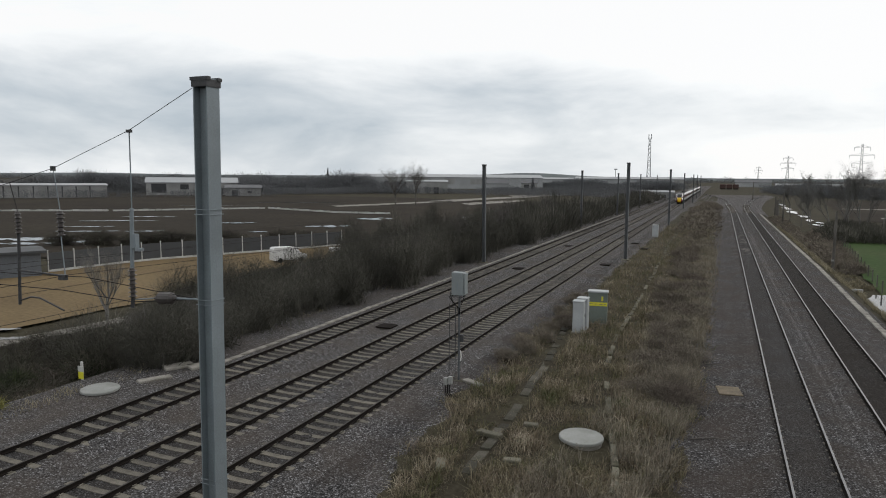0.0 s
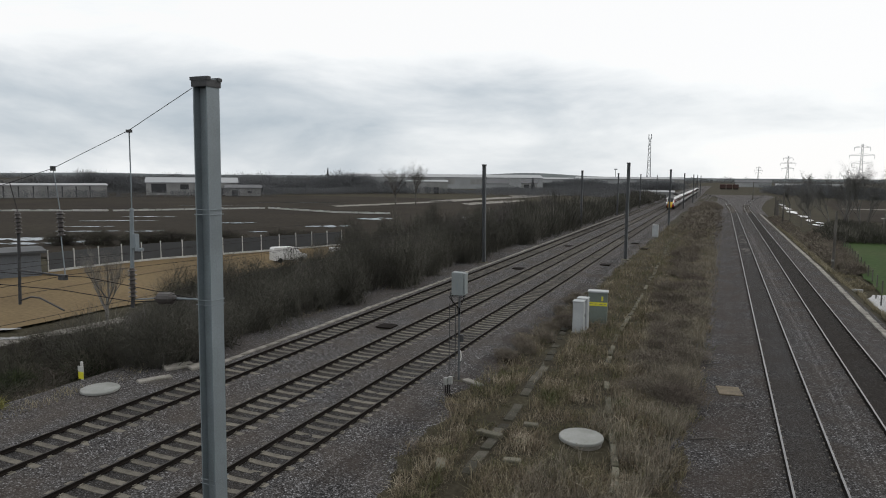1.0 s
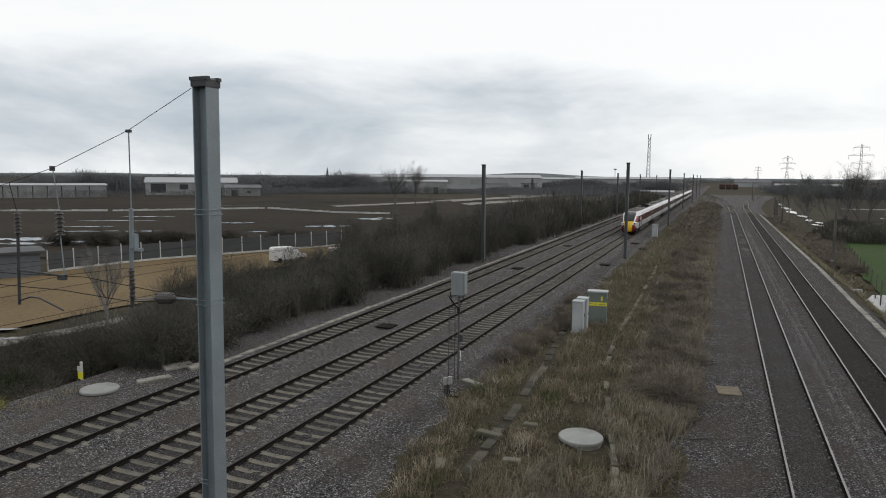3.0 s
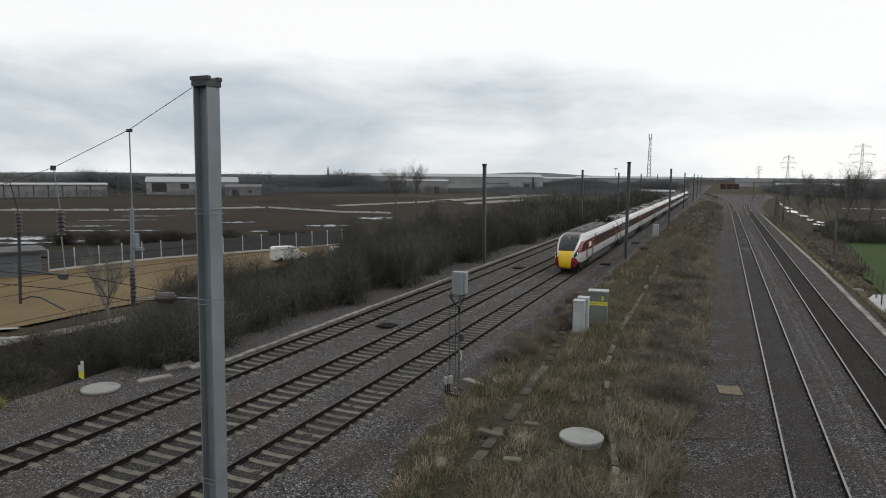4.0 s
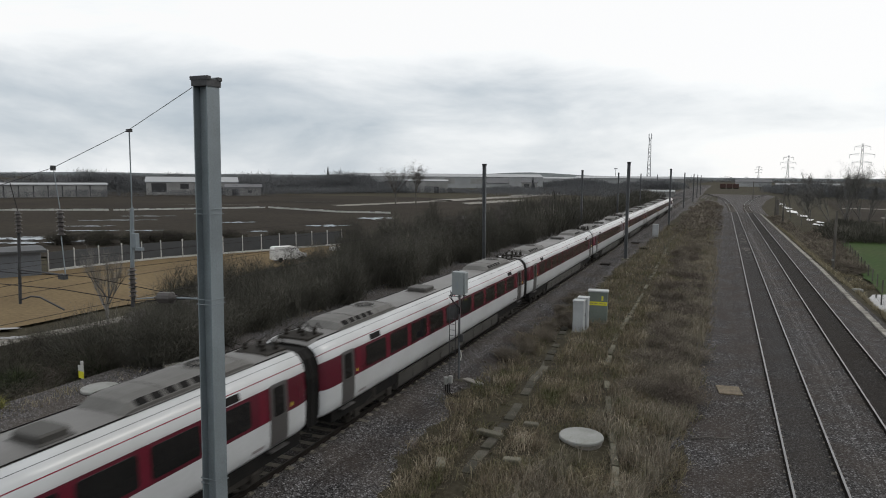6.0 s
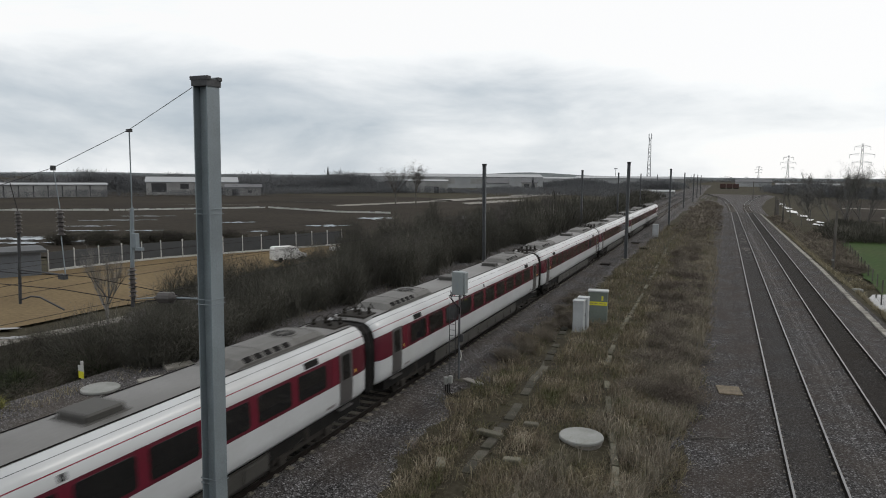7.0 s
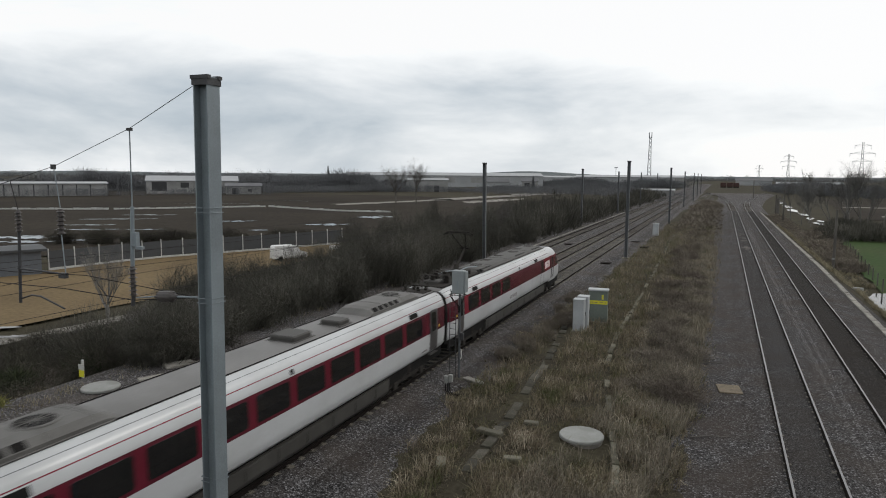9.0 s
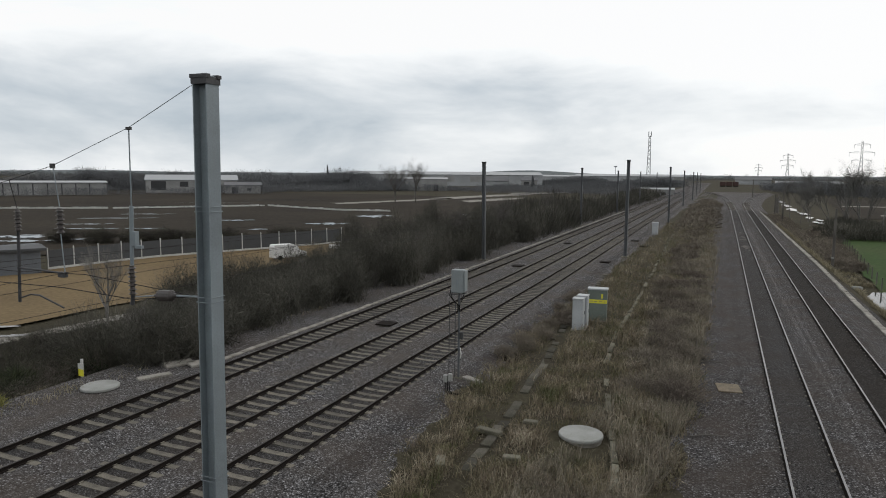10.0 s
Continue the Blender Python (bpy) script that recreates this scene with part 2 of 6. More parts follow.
def right_line(y, which):
    """Middle of the two curving tracks on the open side: they part round a yard far off."""
    if which == 1:
        rows = ((0, 3.17), (30, 3.24), (60, 3.36), (90, 3.5), (140, 3.68), (190, 3.9), (230, 3.75), (270, 3.1), (300, 2.2), (340, 0.2), (420, -8.0))
    else:
        rows = ((0, 6.86), (30, 6.92), (52, 7.01), (67, 7.1), (91, 7.26), (144, 7.5), (188, 7.77), (220, 8.05), (246, 8.6), (268, 9.6), (290, 11.2), (340, 15.2), (430, 25.0))
    for (y0, a0), (y1, a1) in zip(rows, rows[1:]):
        if y <= y1:
            return a0 + (a1 - a0) * (y - y0) / (y1 - y0)
    return rows[-1][1]


def land(x, y):
    """Height of the bare ground."""
    z = -0.42
    z -= 1.1 * smoothstep(-25.5, -31, x) + 0.75 * smoothstep(10.9, 12.3, x)
    z += bumps(x, y, 0.12) * 0.12 * (1 if (x < -26 or x > 12) else 0.3)
    if -9.9 < x < -0.4:
        z += 0.12 * smoothstep(-9.9, -8.6, x) + 0.14 * bumps(x, y, 0.45, 3.0) + 0.1 * bumps(x, y, 1.3, 5.0)
    return z


def sheet(name, xs, ys, height, material, smooth=True):
    vs = [(x, y, height(x, y)) for y in ys for x in xs]
    n = len(xs)
    fs = [(j * n + i, j * n + i + 1, (j + 1) * n + i + 1, (j + 1) * n + i) for j in range(len(ys) - 1) for i in range(n - 1)]
    return new(name, mesh(name, vs, fs, material, None, smooth))


ground = sheet("ground", steps((-3800, -600, 400), (-600, -120, 30), (-120, -48, 6), (-48, -28, 1.5), (-28, 16, 0.7), (16, 60, 4), (60, 300, 30), (300, 3800, 500)),
               steps((-420, 0, 20), (0, 70, 0.8), (70, 130, 2), (130, 300, 8), (300, 800, 50), (800, 4600, 400)), land, M["earth"])
tagged(ground, "rough scrubby earth beside the railway", "ground", kind="structure")

TRACKS = {"A": lambda y: -13.287, "B": lambda y: -16.792, "C": lambda y: -21.06, "R": lambda y: right_line(y, 1), "S": lambda y: right_line(y, 2)}


def main_bed(x, y):
    z = -0.30 + 0.025 * bumps(x, y, 0.9) + 0.02 * bumps(x, y, 2.7, 4)
    for k, h in (("A", -0.200), ("B", -0.208), ("C", -0.196)):
        d = abs(x - TRACKS[k](y))
        z += (h + 0.30) * (1 - smoothstep(1.35, 2.1, d))
        z += (0.055 if k == "A" else 0.038) * smoothstep(0.76, 1.02, d) * (1 - smoothstep(1.25, 1.7, d))
    z -= 0.30 * smoothstep(-0.7, 1.5, x - along(VERGE_L, y) + 0.5 * bumps(0, y, 0.3, 2) + 0.6 * bumps(x, y, 1.1, 6))
    return max(z, land(x, y) + 0.01) if x < -10.6 else z


def right_bed(x, y):
    z = -0.32 + 0.02 * bumps(x, y, 0.9, 7) + 0.015 * bumps(x, y, 2.7, 4)
    for k, h in (("R", -0.172), ("S", -0.168)):
        d = abs(x - TRACKS[k](y))
        z += (h + 0.32) * (1 - smoothstep(1.3, 2.0, d))
        z += 0.03 * smoothstep(0.72, 0.95, d) * (1 - smoothstep(1.3, 1.8, d))
    return z


def bed_edge(y, x, wob):
    return x + wob * bumps(0, y, 0.35, x)


YS = steps((-330, 1, 10), (1, 70, 0.5), (70, 130, 1.5), (130, 330, 10), (330, 900, 60))
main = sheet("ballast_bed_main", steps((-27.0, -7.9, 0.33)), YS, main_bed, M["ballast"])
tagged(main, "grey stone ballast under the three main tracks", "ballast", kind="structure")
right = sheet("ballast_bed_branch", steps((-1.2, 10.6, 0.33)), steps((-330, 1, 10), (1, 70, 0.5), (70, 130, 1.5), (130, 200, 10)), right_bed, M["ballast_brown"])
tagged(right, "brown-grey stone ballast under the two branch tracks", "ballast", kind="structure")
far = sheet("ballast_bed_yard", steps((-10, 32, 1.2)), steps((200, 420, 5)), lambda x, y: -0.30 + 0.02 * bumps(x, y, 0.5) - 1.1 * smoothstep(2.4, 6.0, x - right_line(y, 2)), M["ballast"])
tagged(far, "bare brown stony ground of the distant yard", "ballast", kind="structure")


def four_foot(name, key, bed, material, lift):
    """Darker, oily stone between the rails of one track."""
    line = TRACKS[key]
    ys = steps((-330, 1, 10), (1, 70, 0.5), (70, 130, 1.5), (130, 200 if key in "RS" else 330, 10))
    offs = (-0.70, -0.45, -0.2, 0.0, 0.2, 0.45, 0.70)
    vs = [(line(y) + o, y, bed(line(y) + o, y) + lift + 0.008 * bumps(o, y, 2.2, 8)) for y in ys for o in offs]
    n = len(offs)
    fs = [(j * n + i, j * n + i + 1, (j + 1) * n + i + 1, (j + 1) * n + i) for j in range(len(ys) - 1) for i in range(n - 1)]
    return tagged(new(name, mesh(name, vs, fs, material, None, True)), "dark oily ballast between the rails", "ballast", kind="structure")


worn = sheet("ballast_worn", steps((-11.7, -9.6, 0.3)), steps((14, 70, 0.5), (70, 130, 2), (130, 330, 10)), lambda x, y: main_bed(x, y) + 0.012 - 0.09 * smoothstep(0.55, 0.95, abs(x + 10.65 - 0.5 * bumps(0, y, 0.25, 3) - 0.3 * bumps(x, y, 0.8, 9))), M["ballast_brown"])
tagged(worn, "strip of rusty brown ballast beside the near main track", "ballast", kind="structure")
fresh = sheet("ballast_fresh", steps((4.75, 5.55, 0.2)), steps((12, 70, 0.5), (70, 130, 2)), lambda x, y: right_bed(x, y) + 0.012 - 0.05 * smoothstep(0.25, 0.45, abs(x - 5.15 - 0.12 * bumps(0, y, 0.3))), M["ballast"])
tagged(fresh, "strip of paler fresh ballast between the branch tracks", "ballast", kind="structure")
for key, bed, skin, lift in (("A", main_bed, "bed_mid", 0.010), ("B", main_bed, "bed_mid", 0.012), ("C", main_bed, "bed_mid", 0.006), ("R", right_bed, "bed_mid", 0.016), ("S", right_bed, "bed_dirt", 0.022)):
    four_foot("ballast_between_rails", key, bed, M[skin], lift)


# ---- tracks: rails and sleepers ----
RAIL = [(-0.07, -0.16), (0.07, -0.16), (0.07, -0.145), (0.012, -0.12), (0.012, -0.045), (0.035, -0.03), (0.035, -0.006), (0.026, 0.0), (-0.026, 0.0), (-0.035, -0.006), (-0.035, -0.03), (-0.012, -0.045), (-0.012, -0.12), (-0.07, -0.145)]


def rail_mesh(line, side, ys, top):
    vs, fs, ix = [], [], []
    n = len(RAIL)
    for y in ys:
        vs += [(line(y) + side * 0.7525 + a, y, b) for a, b in RAIL]
    for j in range(len(ys) - 1):
        for q in range(n):
            fs.append((j * n + q, j * n + (q + 1) % n, (j + 1) * n + (q + 1) % n, (j + 1) * n + q))
            ix.append(1 if q in (6, 7, 8) else 0)
    return mesh("rail", vs, fs, [M["rail_rust"], top], ix)


def sleeper_mesh(material):
    b = Build()
    xs = (-1.25, -0.95, -0.55, -0.3, 0.3, 0.55, 0.95, 1.25)
    zs = (-0.163, -0.150, -0.150, -0.172, -0.172, -0.150, -0.150, -0.163)
    vs = []
    for x, z in zip(xs, zs):
        vs += [(x, -0.14, z - 0.2), (x, -0.12, z), (x, 0.12, z), (x, 0.14, z - 0.2)]
    fs = [(j * 4 + q, (j + 1) * 4 + q, (j + 1) * 4 + q + 1, j * 4 + q + 1) for j in range(7) for q in range(3)]
    fs += [(0, 1, 2, 3), (31, 30, 29, 28)]
    b.add(vs, fs)
    for s in (-1, 1):
        for o in (-0.1, 0.1):
            b.box(s * 0.7525 + o - 0.03, s * 0.7525 + o + 0.03, -0.07, 0.07, -0.16, -0.115)
    return b.mesh("sleeper", material)


def build_track(name, label, key, y_end, n_near, first, top, sleeper):
    line = TRACKS[key]
    tr = thing(name, label, "railway track", "railway tracks", kind="structure")
    ys = [-330.0, 60, 120, 330, 900] if key in "ABC" else steps((-330, 1, 60), (1, 130, 20), (130, y_end, 8))
    for s in (-1, 1):
        part("rail", rail_mesh(line, s, ys, top), tr)
    me = sleeper_mesh(sleeper)
    rnd = random.Random(key)
    y, rest = first, Build()
    for j in range(int((y_end - first) / 0.65)):
        yy = y + j * 0.65 + rnd.uniform(-0.02, 0.02)
        m = pose(line(yy) + rnd.uniform(-0.03, 0.03), yy, rnd.uniform(-0.012, 0.004) - (0.016 if key in "RS" else 0), 0, 0, rnd.uniform(-0.8, 0.8))
        if j < n_near:
            part("sleeper", me, tr, m=m)
        elif yy < 260:
            x = line(yy)
            rest.box(x - 1.2, x + 1.2, yy - 0.12, yy + 0.12, -0.36, -0.160)
    for j in range(int((first + 330) / 0.65)):
        yy = first - 0.65 * (j + 1)
        rest.box(line(yy) - 1.25, line(yy) + 1.25, yy - 0.12, yy + 0.12, -0.36, -0.165)
    if rest.v:
        tagged(part("sleepers_far", rest.mesh("sleepers_far", M["sleeper_old"]), tr), kind="stuff")
    return tr


build_track("track_near", "straight main track with concrete sleepers and worn rails", "A", 330, 150, 6.0, M["rail_dull"], M["sleeper"])
build_track("track_middle", "straight main track with pale concrete sleepers", "B", 330, 150, 6.353, M["rail_dull"], M["sleeper"])
build_track("track_outer", "straight main track with sleepers half buried in ballast", "C", 330, 150, 6.1, M["rail_dull"], M["sleeper"])
build_track("track_branch_inner", "branch track with bright polished rails and buried sleepers", "R", 420, 120, 12.0, M["rail_top"], M["sleeper_old"])
build_track("track_branch_outer", "branch track with bright rails and dark buried sleepers", "S", 430, 120, 12.2, M["rail_top"], M["sleeper_old"])

# ---- overhead line masts ----
def mast_mesh(height, w=0.34, lean=(0.0, 0.0)):
    """A broad-flange upright, flanges facing along the tracks' cross direction."""
    b = Build()
    h, f = w / 2, 0.024
    g = 0.012
    ring = [(-h, -h), (-h + f, -h), (-h + f, -g), (h - f, -g), (h - f, -h), (h, -h), (h, h), (h - f, h), (h - f, g), (-h + f, g), (-h + f, h), (-h, h)]
    n = len(ring)
    vs = [(x + lean[0] * z, y + lean[1] * z, z) for z in (0, height) for x, y in ring]
    b.add(vs, [tuple(range(n - 1, -1, -1)), tuple(range(n, 2 * n))] + [(q, (q + 1) % n, n + (q + 1) % n, n + q) for q in range(n)])
    # the broad near mast takes the lighter steel, the far ones a darker grey
    return b.mesh("upright", M["steel"] if w > 0.35 else M["steel_mid"])


def build_mast(x, y, height, lean=(0.0, 0.0), w=0.34, dark=False):
    m = thing("overhead_line_mast", "tall grey steel mast of the overhead line in a concrete footing", "mast", "overhead line masts", pose(x, y, -0.55))
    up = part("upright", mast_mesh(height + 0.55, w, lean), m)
    c = Build()
    tx, ty, tz = lean[0] * (height + 0.55), lean[1] * (height + 0.55), height + 0.55
    c.box(tx - w * 0.56, tx + w * 0.56, ty - w * 0.56, ty + w * 0.56, tz - 0.16, tz - 0.02)
    c.box(tx - w * 0.62, tx + w * 0.62, ty - w * 0.60, ty - w * 0.3, tz - 0.04, tz + 0.03)
    c.box(tx - w * 0.62, tx + w * 0.62, ty + w * 0.3, ty + w * 0.60, tz - 0.04, tz + 0.03)
    part("cap", c.mesh("cap", M["steel_dark"]), m, "dark bolted cap plates")
    part("footing", Build().box(-0.45, 0.45, -0.45, 0.45, -0.4, 0.32, bevel=0.06).mesh("footing", M["concrete_old"]), m, "concrete footing")
    return m


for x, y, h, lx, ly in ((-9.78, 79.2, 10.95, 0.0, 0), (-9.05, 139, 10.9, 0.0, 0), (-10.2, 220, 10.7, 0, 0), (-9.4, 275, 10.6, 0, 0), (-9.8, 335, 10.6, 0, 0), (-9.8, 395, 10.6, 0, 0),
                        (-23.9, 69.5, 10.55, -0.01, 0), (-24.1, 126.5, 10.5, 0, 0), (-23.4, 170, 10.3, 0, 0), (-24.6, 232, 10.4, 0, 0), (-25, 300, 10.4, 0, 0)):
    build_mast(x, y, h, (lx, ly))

near = build_mast(-9.615, 10.55, 11.12, (0.011, 0.0), 0.352)

# ---- the train ----
M["white"] = mat("train_white_paint", (0.465, 0.48, 0.49), 0.3, (0.39, 0.398, 0.40), 0.5, 9, grain=0.04, spec=0.5)
M["maroon"] = mat("train_maroon_vinyl", (0.085, 0.012, 0.022), 0.22, (0.07, 0.01, 0.018), 1, 12, grain=0.06)
M["band_red"] = mat("train_band_red", (0.115, 0.013, 0.026), 0.25, (0.10, 0.010, 0.020), 1, 12, grain=0.06)
M["red"] = mat("train_red_vinyl", (0.185, 0.013, 0.026), 0.25, (0.155, 0.011, 0.022), 1, 12, grain=0.06)
M["yellow"] = mat("train_yellow_paint", (0.72, 0.46, 0.015), 0.3, (0.66, 0.41, 0.015), 1, 12, grain=0.04)
M["roof"] = mat("train_roof_grey", (0.135, 0.132, 0.128), 0.5, (0.09, 0.087, 0.083), 0.6, 14, grain=0.15)
M["pod_dark"] = mat("sooty_roof_unit", (0.050, 0.048, 0.043), 0.65, (0.030, 0.028, 0.025), 0.7, 14, grain=0.18)
M["pod"] = mat("roof_pod_grey", (0.115, 0.112, 0.106), 0.6, (0.06, 0.057, 0.052), 0.8, 14, grain=0.15)
M["black"] = mat("soot_black", (0.010, 0.010, 0.010), 0.8, (0.015, 0.014, 0.013), 2, 20, spec=0.08)
M["skirt"] = mat("underframe_grey", (0.040, 0.038, 0.033), 0.7, (0.024, 0.022, 0.019), 0.8, 14, grain=0.2)
M["bogie"] = mat("bogie_grime", (0.020, 0.018, 0.016), 0.85, (0.032, 0.029, 0.025), 2, 20, grain=0.3, spec=0.15)
M["glass"] = mat("tinted_glass", (0.010, 0.010, 0.011), 0.06, (0.013, 0.013, 0.014), 1, 9, grain=0.03, spec=0.5)
M["screen"] = mat("windscreen_glass", (0.010, 0.012, 0.013), 0.08, (0.014, 0.016, 0.017), 1, 9, grain=0.03, spec=0.3)
M["door_grey"] = mat("door_grey_paint", (0.064, 0.061, 0.060), 0.4, (0.052, 0.050, 0.049), 1, 12, grain=0.06)
M["lamp"] = bpy.data.materials.new("lit_headlamp")
M["lamp"].use_nodes = True
M["lamp"].node_tree.nodes["Principled BSDF"].inputs["Emission Color"].default_value = (1, 0.97, 0.9, 1)
M["lamp"].node_tree.nodes["Principled BSDF"].inputs["Emission Strength"].default_value = 4.0
M["mark_white"] = mat("white_lettering", (0.75, 0.74, 0.72), 0.4, grain=0.03)
M["mark_grey"] = mat("grey_lettering", (0.22, 0.2, 0.2), 0.4, grain=0.03)
M["mark_yellow"] = mat("yellow_label", (0.62, 0.5, 0.06), 0.5, grain=0.05)

# half outline of a carriage, from the sole bar to the middle of the roof, and the paint of each stretch
PROFILE = [(1.22, 1.06), (1.325, 1.18), (1.355, 1.45), (1.365, 2.00), (1.362, 2.4), (1.335, 3.0), (1.30, 3.13), (1.252, 3.262), (1.238, 3.288), (1.20, 3.365), (1.14, 3.44), (1.062, 3.511), (1.052, 3.519),
           (0.96, 3.578), (0.86, 3.618), (0.80, 3.633), (0.45, 3.664), (0.0, 3.675)]
PAINT = ["white", "white", "white", "maroon", "maroon", "white", "white", "red", "white", "white", "white", "black", "white", "white", "roof", "roof", "roof"]
COATS = ["white", "maroon", "red", "black", "roof"]


def side_at(z):
    for (x0, z0), (x1, z1) in zip(PROFILE, PROFILE[1:]):
        if z <= z1:
            return x0 + (x1 - x0) * (z - z0) / (z1 - z0) if z > z0 else x0
    return 0.9


def body_mesh(y0, y1, round0=True, round1=True):
    """The painted shell between two ends, drawn in a little at each rounded end."""
    ring = [(x, z) for x, z in PROFILE] + [(-x, z) for x, z in PROFILE[-2::-1]]
    paint = PAINT + PAINT[::-1]
    st = []
    if round0:
        st += [(y0, 0.86), (y0 + 0.10, 0.935), (y0 + 0.3, 0.975), (y0 + 0.7, 1.0)]
    else:
        st += [(y0, 1.0)]
    for j in range(1, 9):
        st.append((y0 + (y1 - y0) * j / 9, 1.0))
    st += [(y1 - 0.7, 1.0), (y1 - 0.3, 0.975), (y1 - 0.10, 0.935), (y1, 0.86)] if round1 else [(y1, 1.0)]
    vs, fs, ix = [], [], []
    n = len(ring)
    for y, k in st:
        vs += [(x * k, y, z if z < 2 else 2 + (z - 2) * (0.45 + 0.55 * k)) for x, z in ring]
    for j in range(len(st) - 1):
        for q in range(n - 1):
            fs.append((j * n + q, (j + 1) * n + q, (j + 1) * n + q + 1, j * n + q + 1))
            ix.append(COATS.index(paint[q]))
        fs.append((j * n + n - 1, (j + 1) * n + n - 1, (j + 1) * n, j * n))
        ix.append(3)
    for j, flip in ((0, 1), (len(st) - 1, 0)):
        o = len(vs)
        vs += vs[j * n:j * n + n]
        f = tuple(o + q for q in range(n))
        fs.append(f if flip else f[::-1])
        ix.append(3)
    return mesh("body", vs, fs, [M[c] for c in COATS], ix, True)


def panel(name, length, z0, z1, off, material, r=0.06, depth=0.03):
    """A panel that follows the curve of the car side, centred on y = 0, with rounded corners and a rim."""
    out = []
    for cy, cz, a0 in ((length / 2 - r, z0 + r, -90), (length / 2 - r, z1 - r, 0), (-length / 2 + r, z1 - r, 90), (-length / 2 + r, z0 + r, 180)):
        out += [(cy + r * math.cos(radians(a0 + b)), cz + r * math.sin(radians(a0 + b))) for b in (0, 30, 60, 90)]
    # horizontal slices, so that the panel bends with the side
    zs = sorted({round(z, 4) for _, z in out} | {z0 + (z1 - z0) * j / 5 for j in range(1, 5)})
    vs, fs = [], []
    for z in zs:
        half = length / 2
        if z < z0 + r:
            half -= r - math.sqrt(max(0, r * r - (z0 + r - z) ** 2))
        if z > z1 - r:
            half -= r - math.sqrt(max(0, r * r - (z - z1 + r) ** 2))
        x = side_at(z) + off
        vs += [(x - depth, -half, z), (x, -half, z), (x, half, z), (x - depth, half, z)]
    for j in range(len(zs) - 1):
        fs += [(j * 4 + q, j * 4 + q + 1, j * 4 + q + 5, j * 4 + q + 4) for q in range(3)]
    fs += [(3, 2, 1, 0), tuple(len(vs) - 4 + q for q in range(4))]
    return mesh(name, vs, fs, material)


def both_sides(name, me, parent, y, label="", sides=(1, -1)):
    for s in sides:
        part(name, me, parent, label, pose(0, y, 0, 0, 0, 0 if s > 0 else 180))


def bogie_mesh():
    b = Build()
    for s in (-1, 1):
        b.box(s * 1.02 - 0.09, s * 1.02 + 0.09, -1.75, 1.75, 0.42, 0.68, bevel=0.04)
        for w in (-1.3, 1.3):
            b.box(s * 1.08 - 0.12, s * 1.08 + 0.12, w - 0.2, w + 0.2, 0.30, 0.60, bevel=0.04)
            b.tube([(s * 1.05, w - 0.32, 0.55), (s * 1.05, w - 0.32, 0.85)], 0.09, 8)
            b.tube([(s * 1.05, w + 0.32, 0.55), (s * 1.05, w + 0.32, 0.85)], 0.09, 8)
            b.tube([(s * 0.70, w, 0.42), (s * 0.83, w, 0.42)], 0.42, 20)
        b.tube([(s * 0.95, 0, 0.6), (s * 0.95, 0, 1.0)], 0.26, 12)
        b.tube([(s * 1.12, -0.75, 0.6), (s * 1.12, 0.2, 0.8)], 0.05, 6)
    for w in (-1.3, 1.3):
        b.tube([(-0.9, w, 0.42), (0.9, w, 0.42)], 0.09, 8)
    b.box(-1.0, 1.0, -0.3, 0.3, 0.5, 0.75)
    return b.mesh("bogie", M["bogie"])


def skirt_mesh(y0, y1):
    b = Build()
    pts = [(-1.08, 0.27), (1.08, 0.27), (1.22, 0.45), (1.25, 0.97), (-1.25, 0.97), (-1.22, 0.45)]
    vs = [(x, y, z) for y in (y0, y1) for x, z in pts]
    b.add(vs, [(5, 4, 3, 2, 1, 0), (6, 7, 8, 9, 10, 11)] + [(q, (q + 1) % 6, 6 + (q + 1) % 6, 6 + q) for q in range(6)])
    # joints and hatches of the equipment cases
    y = y0 + 1.4
    while y < y1 - 0.4:
        for s in (-1, 1):
            b.box(s * 1.238 - 0.02, s * 1.238 + 0.02, y, y + 1.1, 0.5, 0.9, 1, 0.008)
        y += 1.55
    return b.mesh("underframe_skirt", [M["skirt"], M["skirt"]])


def pod_mesh(length, w=0.82, h=0.32, base=3.60, ramp=0.45, skin="pod"):
    """A roof air unit: sloped ends, rounded shoulders."""
    pr = [(-w, base - 0.05), (-w, base + h * 0.45), (-w * 0.8, base + h * 0.92), (-w * 0.35, base + h * 1.05), (w * 0.35, base + h * 1.05), (w * 0.8, base + h * 0.92), (w, base + h * 0.45), (w, base - 0.05)]
    vs, fs = [], []
    st = ((-length / 2, 0.05, 0.86), (-length / 2 + ramp, 0.88, 0.97), (-length / 2 + ramp * 1.7, 1, 1), (0, 1.0, 1), (length / 2 - 0.9, 1, 1), (length / 2 - 0.55, 0.9, 0.97), (length / 2, 0.05, 0.86))
    for y, k, kw in st:
        vs += [(x * kw, y, base - 0.05 + (z - base + 0.05) * k) for x, z in pr]
    n = len(pr)
    for j in range(len(st) - 1):
        fs += [(j * n + q, (j + 1) * n + q, (j + 1) * n + q + 1, j * n + q + 1) for q in range(n - 1)]
    b = Build().add(vs, fs)
    for s in (-1, 1):
        b.tube([(s * w * 1.02, -length / 2 + 0.3, base + 0.05), (s * w * 1.02, length / 2 - 0.4, base + 0.05)], 0.02, 5)
    for y in (-length * 0.2, length * 0.12, length * 0.34):
        b.tube([(x * 1.004, y, z + 0.004) for x, z in pr[1:7]], 0.009, 4)
    return b.mesh("roof_unit", M[skin])


